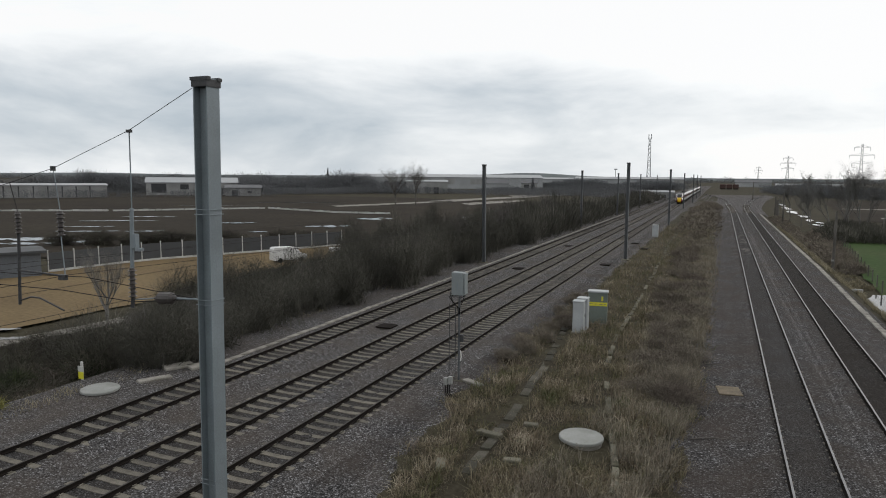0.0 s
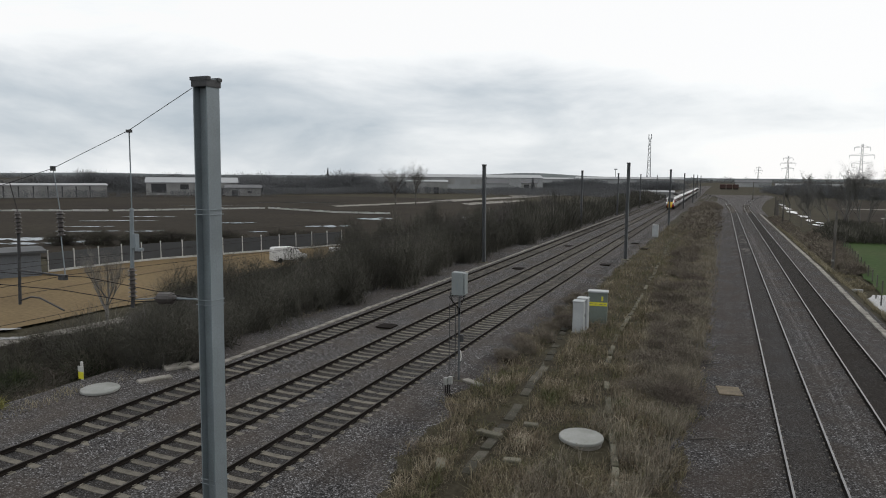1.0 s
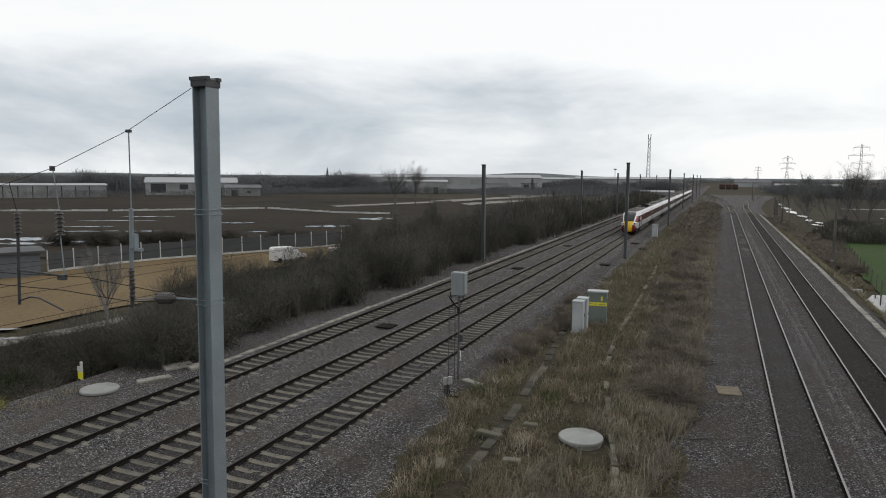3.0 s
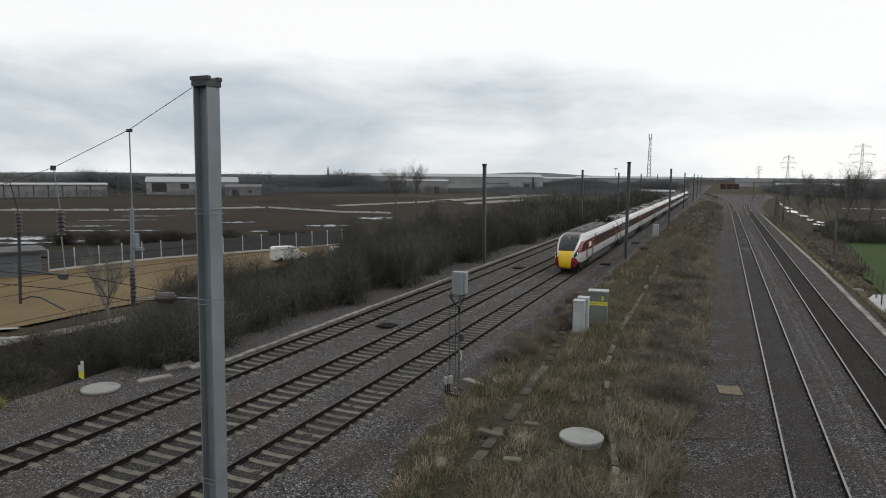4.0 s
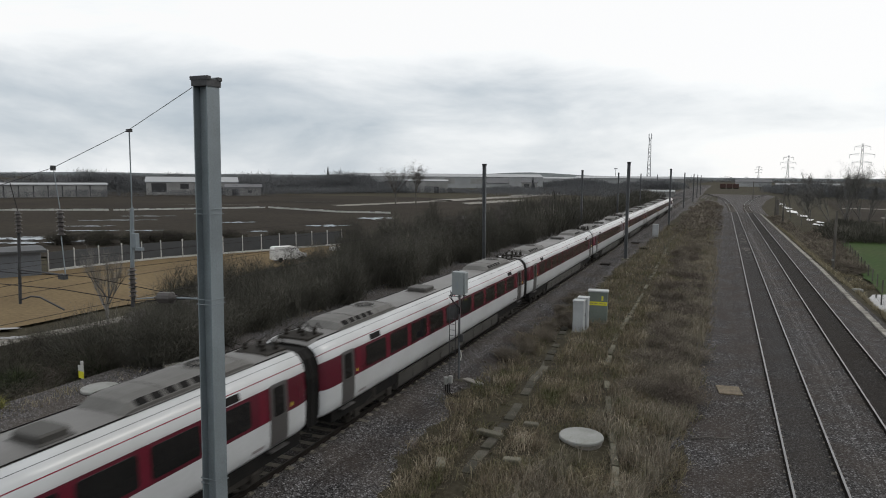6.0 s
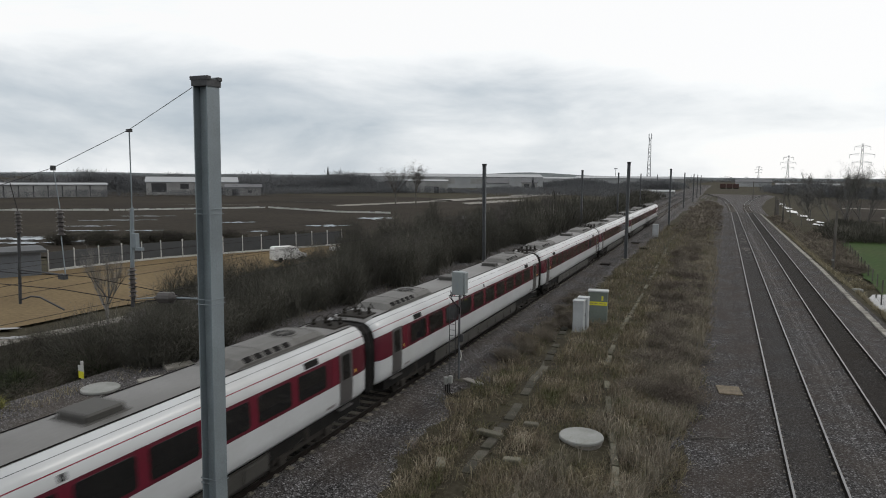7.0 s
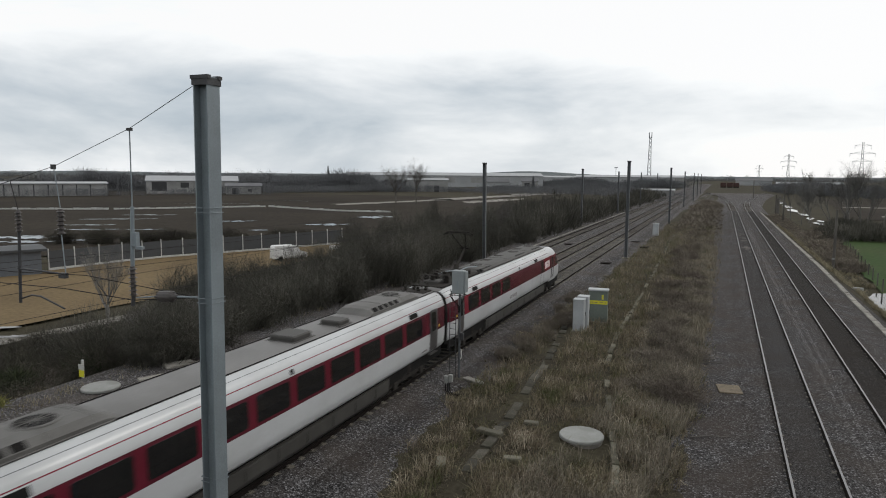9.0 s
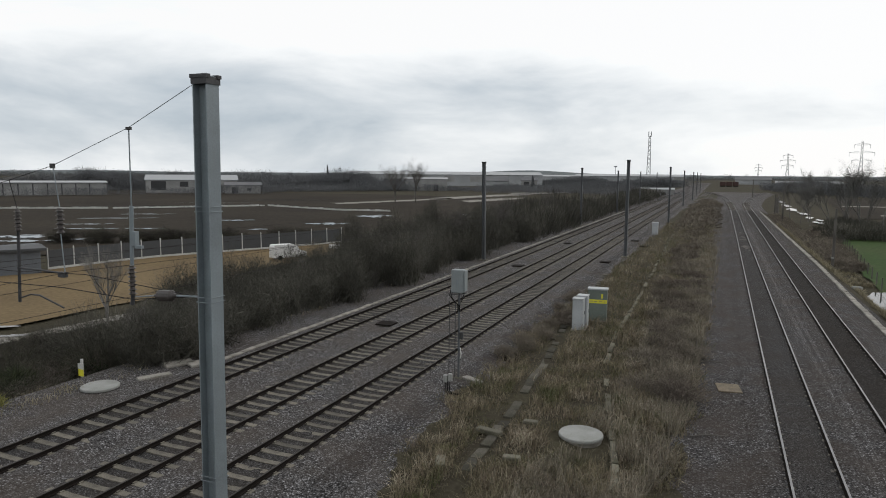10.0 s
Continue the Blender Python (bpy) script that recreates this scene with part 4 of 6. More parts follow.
M["scrub"] = plant_mat("bare_scrub_twigs", [(0.042, 0.038, 0.031), (0.074, 0.067, 0.054), (0.060, 0.058, 0.041), (0.18, 0.162, 0.13)], 0.12)
M["scrub_dark"] = plant_mat("dark_bramble_stems", [(0.030, 0.026, 0.022), (0.055, 0.047, 0.038), (0.048, 0.048, 0.030), (0.12, 0.10, 0.08)], 0.3)
M["bramble"] = plant_mat("dead_bramble", [(0.088, 0.070, 0.056), (0.148, 0.119, 0.092), (0.12, 0.103, 0.073), (0.25, 0.205, 0.155)], 0.3)
M["grass"] = plant_mat("rough_grass", [(0.082, 0.092, 0.036), (0.13, 0.112, 0.062), (0.235, 0.192, 0.122), (0.15, 0.114, 0.080), (0.42, 0.355, 0.25)], 0.6, mix_patch=0.72)
M["turf"] = plant_mat("matted_turf", [(0.055, 0.052, 0.026), (0.095, 0.085, 0.047), (0.145, 0.118, 0.078), (0.085, 0.066, 0.047), (0.26, 0.215, 0.15)], 0.7, mix_patch=0.6)
M["reed"] = plant_mat("dry_reed", [(0.11, 0.092, 0.058), (0.22, 0.185, 0.115), (0.36, 0.305, 0.20)], 0.4)
M["bark"] = plant_mat("bare_bark", [(0.055, 0.049, 0.041), (0.09, 0.08, 0.068), (0.14, 0.125, 0.105)], 0.6)
M["bark_grey"] = plant_mat("grey_bare_bark", [(0.075, 0.07, 0.062), (0.115, 0.107, 0.095), (0.16, 0.15, 0.13)], 0.6)
M["bark_pale"] = plant_mat("pale_bare_bark", [(0.10, 0.092, 0.08), (0.16, 0.145, 0.125), (0.24, 0.22, 0.19)], 0.6)
M["dead_grass"] = plant_mat("dead_stalks", [(0.135, 0.113, 0.088), (0.24, 0.20, 0.15), (0.19, 0.168, 0.118), (0.40, 0.335, 0.245)], 0.5)
# far twigs are lighter and greyer: distance haze put into their colour
M["wood_hazed"] = plant_mat("hazed_winter_wood", [(0.100, 0.098, 0.096), (0.122, 0.120, 0.117), (0.145, 0.142, 0.137)], 0.02)
M["gorse"] = plant_mat("yellow_green_shrub", [(0.10, 0.10, 0.03), (0.20, 0.19, 0.06), (0.32, 0.28, 0.10)], 1.0)
M["evergreen"] = plant_mat("dark_ivy_leaf", [(0.015, 0.022, 0.012), (0.03, 0.038, 0.018), (0.05, 0.055, 0.025)], 0.5)


def tris(name, pts, material):
    """Loose triangles from an array of shape (n, 3, 3)."""
    n = len(pts)
    me = bpy.data.meshes.new(name)
    me.vertices.add(n * 3)
    me.vertices.foreach_set("co", np.ascontiguousarray(pts, dtype=np.float32).ravel())
    me.loops.add(n * 3)
    me.loops.foreach_set("vertex_index", np.arange(n * 3, dtype=np.int32))
    me.polygons.add(n)
    me.polygons.foreach_set("loop_start", np.arange(0, n * 3, 3, dtype=np.int32))
    me.polygons.foreach_set("loop_total", np.full(n, 3, dtype=np.int32))
    me.materials.append(material)
    me.update(calc_edges=True)
    return me


def slivers(base, way, width, rng):
    """Thin pointed triangles from base points along ways."""
    side = np.cross(way, rng.normal(size=way.shape))
    side /= np.linalg.norm(side, axis=1)[:, None] + 1e-9
    w = np.asarray(width).reshape(-1, 1) * side / 2
    return np.stack([base - w, base + w, base + way], 1)


def bush_mesh(name, radius, height, n_stem, n_twig, material, seed, width=0.022, droop=0.0):
    """Stems from a common foot that fan out, and twigs all along them."""
    rng = np.random.default_rng(seed)
    foot = np.c_[rng.normal(0, radius * 0.35, (n_stem, 2)), np.full(n_stem, -0.15)]
    az, out = rng.uniform(0, 2 * np.pi, n_stem), rng.uniform(0.05, 1.0, n_stem) ** 0.7 * radius
    tall = height * rng.uniform(0.55, 1.0, n_stem) * (1 - 0.35 * (out / radius) ** 2)
    tip = np.c_[np.cos(az) * out, np.sin(az) * out, tall]
    parts = [slivers(foot, tip - foot, rng.uniform(0.03, 0.07, n_stem), rng)]
    k = rng.integers(0, n_stem, n_twig)
    s = rng.uniform(0.12, 1.0, n_twig)[:, None] ** 0.8
    at = foot[k] + (tip[k] - foot[k]) * s + rng.normal(0, 0.10 * radius, (n_twig, 3)) * np.array([1, 1, 0.5])
    at[:, 2] = np.maximum(at[:, 2], 0.02)
    way = (tip[k] - foot[k]) / height * 0.35 + rng.normal(0, 0.30, (n_twig, 3)) + np.array([0, 0, 0.12 - droop])
    way *= rng.uniform(0.5, 1.3, n_twig)[:, None] * (height / 3) ** 0.5
    parts.append(slivers(at, way, rng.uniform(0.5, 1.4, n_twig) * width, rng))
    return tris(name, np.concatenate(parts), material)


BUSH = [bush_mesh("bush", 1.9, 3.6, 170, 5600, M["scrub"], 11, 0.015), bush_mesh("bush", 2.2, 3.2, 190, 6000, M["scrub"], 12, 0.016), bush_mesh("bush", 1.5, 4.2, 150, 5000, M["scrub"], 13, 0.015)]
LOW = [bush_mesh("bush", 1.5, 1.35, 130, 4600, M["bramble"], 21, 0.013, 0.1), bush_mesh("bush", 1.2, 1.6, 120, 4200, M["bramble"], 22, 0.012, 0.05)]
DARK = [bush_mesh("bush", 1.9, 1.9, 150, 6500, M["scrub_dark"], 31, 0.017, 0.1)]


def plant(proto, x, y, s, sz, label, group, rnd, z=None):
    m = Matrix.LocRotScale((x, y, land(x, y) if z is None else z), Euler((rnd.uniform(-0.06, 0.06), rnd.uniform(-0.06, 0.06), rnd.uniform(0, 6.28))), (s, s, sz))
    if y > 96:
        FAR_BUSHES.setdefault((label, proto.materials[0].name), []).append((m, 1 + len(FAR_BUSHES) % 2))
        return None
    b = new("bush", proto)
    b.matrix_basis = m
    return tagged(b, label, "bush", group)


rnd = random.Random(5)
FAR_BUSHES = {}
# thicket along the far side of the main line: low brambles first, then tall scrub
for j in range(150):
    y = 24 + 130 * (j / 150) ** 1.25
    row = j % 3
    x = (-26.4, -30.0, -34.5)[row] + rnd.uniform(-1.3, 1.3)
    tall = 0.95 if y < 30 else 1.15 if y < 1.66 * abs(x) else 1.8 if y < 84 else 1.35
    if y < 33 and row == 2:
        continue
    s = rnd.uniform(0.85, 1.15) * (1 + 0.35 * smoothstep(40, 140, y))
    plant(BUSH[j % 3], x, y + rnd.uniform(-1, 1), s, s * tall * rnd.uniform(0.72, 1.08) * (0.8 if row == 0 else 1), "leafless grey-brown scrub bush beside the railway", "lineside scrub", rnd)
for j in range(34):
    y = 155 + 150 * (j / 34)
    plant(BUSH[j % 3], -27.5 + rnd.uniform(-3, 3), y, 1.9, 1.45 * rnd.uniform(0.7, 1.1), "leafless grey-brown scrub bush beside the railway", "lineside scrub", rnd)
for j in range(40):
    x, y = -28.2 - rnd.uniform(0, 10), 14 + rnd.uniform(0, 22)
    if x < -36 and y > 27:
        continue
    s = rnd.uniform(0.75, 1.15)
    plant(DARK[0], x, y, s, s * rnd.uniform(0.4, 1.15), "low dark tangled bramble on the railway bank", "bramble bank", rnd)
for j in range(26):
    x, y = -36 - rnd.uniform(0, 7), 40 + j * 1.9 + rnd.uniform(-1, 1)
    plant(BUSH[j % 3], x, y, 0.95, rnd.uniform(0.3, 0.5), "thin leafless bush at the edge of the yard", "yard edge scrub", rnd)
# dark scrub in the field behind the yard's fence
for x, y in ((-90, 69), (-87, 72), (-84.5, 71), (-82, 74), (-79.5, 73), (-77.5, 75.5), (-75, 75), (-72.5, 77.5), (-70, 77), (-67.5, 79.5), (-62, 84), (-59.5, 85.5)):
    plant(DARK[0], x, y, 1.3, rnd.uniform(0.9, 1.35), "low dark leafless thicket behind the fence", "field scrub", rnd, -1.4)
# brambles on the strip between the lines
for j in range(80):
    y = 29 + 95 * (j / 80) ** 1.2
    x = rnd.uniform(-3.0, -0.9) if y < 45 else rnd.uniform(-4.4, -1.0)
    s = rnd.uniform(0.6, 1.0)
    plant(LOW[j % 2], x, y, s, s * rnd.uniform(0.35, 0.75), "brown dead bramble on the grassy strip", "strip brambles", rnd, -0.25)
for j in range(26):
    y = 125 + 130 * (j / 26)
    plant(LOW[j % 2], rnd.uniform(-5.5, -1.5), y, 1.9, 1.3 * rnd.uniform(0.7, 1), "brown dead bramble on the grassy strip", "strip brambles", rnd, -0.25)
for j in range(14):
    plant(LOW[j % 2], -9.4 + rnd.uniform(-0.8, 0.8), 33 + j * 1.4, 0.55, 0.4, "low dark bramble at the ballast edge", "edge brambles", rnd, -0.3)
IVY = bush_mesh("bush", 1.5, 1.5, 90, 2600, M["evergreen"], 51, 0.05, 0.15)
for j in range(13):
    plant(IVY, -28.6 - rnd.uniform(0, 6), 17 + j * 1.3, rnd.uniform(0.6, 1.0), rnd.uniform(0.6, 1.0), "dark ivy-covered bush on the railway bank", "ivy bushes", rnd)
GORSE = bush_mesh("bush", 0.9, 0.8, 60, 1500, M["gorse"], 52, 0.04, 0.0)
for x, y in ((-26.6, 15.8), (-26.9, 16.9)):
    plant(GORSE, x, y, 0.8, 0.8, "yellowish green low bush at the foot of the bank", "gorse", rnd)
# hedge and reeds beyond the branch line
for j in range(34):
    y = 92 + 100 * (j / 34)
    plant(LOW[j % 2], 13.2 + rnd.uniform(-0.9, 1.2), y, 1.2, rnd.uniform(0.5, 0.9), "straggling brown hedge bush by the ditch", "ditch hedge", rnd)
for j in range(22):
    y = 143 + rnd.uniform(0, 14)
    plant(BUSH[j % 3], 22 + rnd.uniform(0, 36), y, 1.3, rnd.uniform(0.4, 0.8), "leafless hedgerow bush by the green field", "field hedge", rnd)


for j in range(40):
    y = 84 + 60 * (j / 40)
    plant(LOW[j % 2], 13.4 + 0.06 * (y - 84) + rnd.uniform(-0.7, 1.6), y, rnd.uniform(0.8, 1.2), rnd.uniform(0.45, 0.8), "straggling brown hedge bush by the ditch", "ditch hedge", rnd)
for j in range(16):
    plant(BUSH[j % 3], 17.5 + rnd.uniform(0, 7), 122 + rnd.uniform(0, 26), 1.2, rnd.uniform(0.6, 1.0), "leafless hedgerow bush by the green field", "field hedge", rnd)


def far_bushes():
    """Bushes too far off to pick apart, a belt of each kind in one mesh."""
    rng = np.random.default_rng(41)
    for (label, skin), places in FAR_BUSHES.items():
        out = []
        for m, k in places:
            low = "bramble" in skin
            n, r, h = (500, 1.4, 1.45) if low else (800, 1.9, 3.6)
            az, q = rng.uniform(0, 2 * np.pi, n), rng.uniform(0, 1, n) ** 0.6 * r
            z = rng.uniform(0, 1, n) * h * (0.9 - 0.4 * (q / r) ** 2)
            at = np.c_[np.cos(az) * q, np.sin(az) * q, z]
            way = np.c_[at[:, :2] * 0.18 + rng.normal(0, 0.2, (n, 2)), rng.uniform(0.1, 0.32, n) * h]
            t = slivers(at, way, rng.uniform(0.03, 0.09, n), rng)
            a = np.array(m)
            out.append(t @ a[:3, :3].T + a[:3, 3])
        tagged(new("far_scrub", tris("far_scrub", np.concatenate(out), bpy.data.materials[skin])), label, "scrub", kind="stuff")


def blades(name, label, spots, tall, width, material, seed, lean=0.35):
    """Grass: bent blades in tufts at the given spots (x, y, z, size)."""
    rng = np.random.default_rng(seed)
    s = np.asarray(spots)
    n = len(s)
    h = s[:, 3] * rng.uniform(0.5, 1.15, n) * tall
    d = rng.normal(0, lean, (n, 2)) + np.array([0.08, -0.05])
    base = s[:, :3] - np.array([0, 0, 0.04])
    mid = base + np.c_[d * h[:, None] * 0.45, h * 0.62]
    tip = base + np.c_[d * h[:, None] * 1.35, h * rng.uniform(0.7, 1.0, n)]
    a = rng.uniform(0, np.pi, n)
    w = np.c_[np.cos(a), np.sin(a), np.zeros(n)] * (rng.uniform(0.6, 1.3, n) * width / 2)[:, None]
    pts = np.concatenate([np.stack([base - w, base + w, mid + w * 0.7], 1), np.stack([base - w, mid + w * 0.7, mid - w * 0.7], 1), np.stack([mid - w * 0.7, mid + w * 0.7, tip], 1)])
    # weld each blade into one island
    co = np.stack([base - w, base + w, mid + w * 0.7, mid - w * 0.7, tip], 1).reshape(-1, 3)
    me = bpy.data.meshes.new(name)
    me.vertices.add(n * 5)
    me.vertices.foreach_set("co", co.astype(np.float32).ravel())
    o = np.arange(n) * 5
    loops = np.stack([o, o + 1, o + 2, o + 3, o + 3, o + 2, o + 4], 1).ravel()
    me.loops.add(len(loops))
    me.loops.foreach_set("vertex_index", loops.astype(np.int32))
    starts = np.stack([np.arange(n) * 7, np.arange(n) * 7 + 4], 1).ravel()
    me.polygons.add(n * 2)
    me.polygons.foreach_set("loop_start", starts.astype(np.int32))
    me.polygons.foreach_set("loop_total", np.tile([4, 3], n).astype(np.int32))
    me.materials.append(material)
    me.update(calc_edges=True)
    return tagged(new(name, me), label, "grass", kind="stuff")


TROUGH_A = ((17.0, -6.9), (19.8, -7.15), (23, -7.2), (27, -7.42), (30, -7.66), (32.2, -7.75), (36.7, -8.16), (41, -8.64), (54.6, -9.4), (69, -9.95), (84, -10.1), (102, -9.95), (125, -9.9))
TROUGH_B = ((17, -2.2), (21.3, -2.7), (24.5, -3.25), (30.6, -4.45), (34.5, -4.95), (39.7, -5.25), (52.4, -5.35), (71, -5.7), (103, -6.4), (120, -6.45))


def verge_spots():
    rng = np.random.default_rng(77)
    out = []
    for y0, y1, dens, size in ((13, 30, 360, 1.0), (30, 50, 210, 1.1), (50, 85, 90, 1.3), (85, 140, 36, 1.7)):
        n = int((y1 - y0) * 9 * dens * 0.55)
        for y, u, v in zip(rng.uniform(y0, y1, n), rng.uniform(0, 1, n), rng.uniform(0, 1, n)):
            a, b = along(VERGE_L, y) + 0.5 * bumps(0, y, 0.6, 9), along(VERGE_R, y) + 0.4 * bumps(0, y, 0.6, 19)
            x = a + (b - a) * u
            thick = 0.66 + 1.1 * bumps(x, y, 0.55, 31) + 0.5 * bumps(x, y, 1.7, 41)
            if min(u, 1 - u) < 0.08:
                thick -= 0.35
            # bare along the old cable troughs and round the lids
            if abs(x - along(TROUGH_A, y)) < 0.5 and y < 70:
                thick -= 0.8
            if abs(x - along(TROUGH_B, y)) < 0.25:
                thick -= 0.3
            if math.hypot((x + 4.2), (y - 23.0)) < 1.2:
                continue
            if v < thick:
                out.append((x, y, land(x, y), size * (0.55 + 0.75 * max(0, bumps(x, y, 0.4, 55) + 0.45))))
    return out


blades("verge_grass", "rough dry and green grass on the strip between tracks", verge_spots(), 0.56, 0.024, M["grass"], 3, 0.42)


def turf_spots():
    """Short growth over the whole strip, thinning out on to the stones at both sides."""
    rng = np.random.default_rng(78)
    out = []
    for y0, y1, dens, size in ((13, 26, 420, 0.8), (26, 42, 240, 1.0), (42, 75, 90, 1.4)):
        n = int((y1 - y0) * 10.5 * dens * 0.5)
        for y, u, v in zip(rng.uniform(y0, y1, n), rng.uniform(0, 1, n), rng.uniform(0, 1, n)):
            a, b = along(VERGE_L, y) - 0.7, along(VERGE_R, y) + 0.4
            x = a + (b - a) * u
            if abs(x - along(TROUGH_A, y)) < 0.24 or math.hypot(x + 4.2, y - 23.0) < 1.1:
                continue
            if v < 0.25 + 0.9 * min(1.0, min(x - a, b - x) / 1.2) + 0.9 * bumps(x, y, 0.8, 33) - 0.3:
                out.append((x, y, max(land(x, y), main_bed(x, y) if x < -7.9 else -9), size * (0.7 + 0.6 * bumps(x, y, 0.9, 57))))
    return out


blades("verge_turf", "short matted grass and moss on the strip between tracks", turf_spots(), 0.2, 0.032, M["turf"], 13, 0.6)


def strip_spots(seed, n, fx, y0, y1, size, power=1.3):
    rng = np.random.default_rng(seed)
    out = []
    for u, v in zip(rng.uniform(0, 1, n), rng.uniform(0, 1, n)):
        y = y0 + (y1 - y0) * u ** power
        lo, hi = fx(y)
        x = lo + (hi - lo) * v
        if bumps(x, y, 0.5, 61) > -0.15 and math.hypot(x + 4.2, y - 22.9) > 1.3:
            out.append((x, y, land(x, y), size * (1 + 0.6 * bumps(x, y, 0.3, 71))))
    return out


far_bushes()
blades("dead_stalks", "tall dead brown stalks on the strip between tracks", strip_spots(14, 26000, lambda y: (along(VERGE_R, y) - 4.0 + 0.06 * max(0.0, y - 20) ** 0.8, along(VERGE_R, y) - 0.35), 16, 95, 1.0, 1.6), 0.75, 0.022, M["dead_grass"], 7, 0.3)
blades("ditch_reed", "dry tan reeds and grass beside the ditch", strip_spots(8, 22000, lambda y: (11.0, 12.0) if y < 72 else (11.0, 13.9), 46, 150, 1.3), 0.42, 0.035, M["reed"], 4)
blades("bank_grass", "tufts of dry grass at the foot of the bank", strip_spots(9, 5500, lambda y: (-28.5, -25.2), 15, 60, 1.0), 0.42, 0.025, M["reed"], 5)
blades("edge_weed", "thin weeds growing through the ballast edge", strip_spots(10, 2600, lambda y: (-11.2, -9.8), 18, 60, 0.6), 0.3, 0.02, M["grass"], 6)


def tree_meshes(height, spread, seed, levels=4, lean=0.0, skin="bark", girth=0.018):
    """A bare tree: tapered trunk with limbs, and a crown of fine twigs."""
    r = random.Random(seed)
    wood, ends = Build(), []

    def grow(p, d, length, rad, level):
        pts, q = [p], p.copy()
        for s in range(3):
            d = (d + Vector((r.uniform(-0.16, 0.16), r.uniform(-0.16, 0.16), 0.05))).normalized()
            q = q + d * length / 3
            pts.append(q.copy())
        wood.tube(pts, [rad, rad * 0.85, rad * 0.7, rad * 0.5], 5 if level < 2 else 3, cap=False)
        if level == levels:
            ends.append((pts[1], d, length))
            ends.append((pts[3], d, length))
            return
        for c in range(r.choice((3, 4)) if level else 6):
            a = r.uniform(0, 6.28)
            side = Vector((math.cos(a), math.sin(a), 0)) * spread * r.uniform(0.5, 1.1)
            start = pts[r.choice((1, 2, 3))] if level else p.lerp(pts[3], r.uniform(0.45, 1.0))
            grow(start, (d + side + Vector((0, 0, 0.15))).normalized(), length * r.uniform(0.55, 0.75), rad * 0.5, level + 1)

    grow(Vector((0, 0, -0.2)), Vector((lean, 0, 1)), height * 0.45, height * girth, 0)
    rng = np.random.default_rng(seed)
    base, way = [], []
    for p, d, ln in ends:
        for k in range(7):
            base.append(p + Vector(rng.normal(0, ln * 0.2, 3)))
            way.append((d * 0.6 + Vector(rng.normal(0, 0.55, 3))) * ln * rng.uniform(0.5, 1.0))
    crown = slivers(np.array(base), np.array(way), rng.uniform(0.008, 0.018, len(base)) * (height / 9), rng)
    return wood.mesh("trunk", M[skin]), tris("crown", crown, M[skin])


TREES = [tree_meshes(10, 0.75, 3), tree_meshes(9, 0.95, 4), tree_meshes(4.5, 0.6, 6, 4, skin="bark_pale"), tree_meshes(11, 0.42, 9, skin="bark_grey", girth=0.010)]


def tree(kind, x, y, s, label, turn, group="bare trees"):
    t = thing("bare_tree", label, "tree", group, Matrix.LocRotScale((x, y, land(x, y)), Euler((0, 0, turn)), (s, s, s)))
    part("trunk", TREES[kind][0], t)
    part("crown", TREES[kind][1], t, "fine leafless twigs")


tree(2, -37.5, 31.5, 1.4, "small bare tree at the edge of the yard", 0.4)
tree(1, -112, 223, 1.75, "wide bare tree standing in the wet field", 1.0)
tree(0, -105, 226, 1.5, "bare tree standing in the wet field", 2.0)
tree(3, 22.3, 147, 1.15, "tall bare tree in the hedgerow by the field", 2.6)
tree(3, 20.4, 150, 0.95, "bare tree in the hedgerow by the field", 0.3)
tree(3, 18.0, 158, 0.8, "bare tree in the hedgerow by the field", 1.3)
tree(3, 17.0, 165, 0.8, "bare tree in the hedgerow by the field", 4.0)
for j, (x, y, s) in enumerate(((23.6, 149, 1.0), (25.2, 148, 1.1), (26.8, 151, 0.95), (29.5, 150, 1.2), (33.5, 151, 1.2), (19.2, 172, 0.9), (16.2, 182, 0.9))):
    tree(3, x, y, s, "slender bare tree in the hedgerow by the field", j * 1.3)
tree(2, -30.0, 27.5, 0.75, "pale bare sapling in the brambles", 2.2)
tree(2, -28.5, 31.0, 0.8, "pale bare sapling in the brambles", 0.9)
tree(1, -29, 58, 0.62, "bare tree rising from the scrub", 1.9)
tree(1, -30, 66, 0.66, "bare tree rising from the scrub", 3.1)
for j, (x, y, s) in enumerate(((-31.5, 47, 0.48), (-27.5, 51, 0.42), (-34, 60, 0.6), (-28, 74, 0.6), (-33, 82, 0.68), (-29, 92, 0.7), (-34, 103, 0.75), (-28, 116, 0.75))):
    tree((j + 1) % 2, x, y, s, "bare tree rising from the scrub", j * 1.7)
for j in range(7):
    tree(j % 2, 50 + 11 * j + rnd.uniform(-4, 4), 420 + rnd.uniform(-25, 40), 1.45 * rnd.uniform(0.8, 1.15), "bare tree in the distant wood edge", j * 1.1)


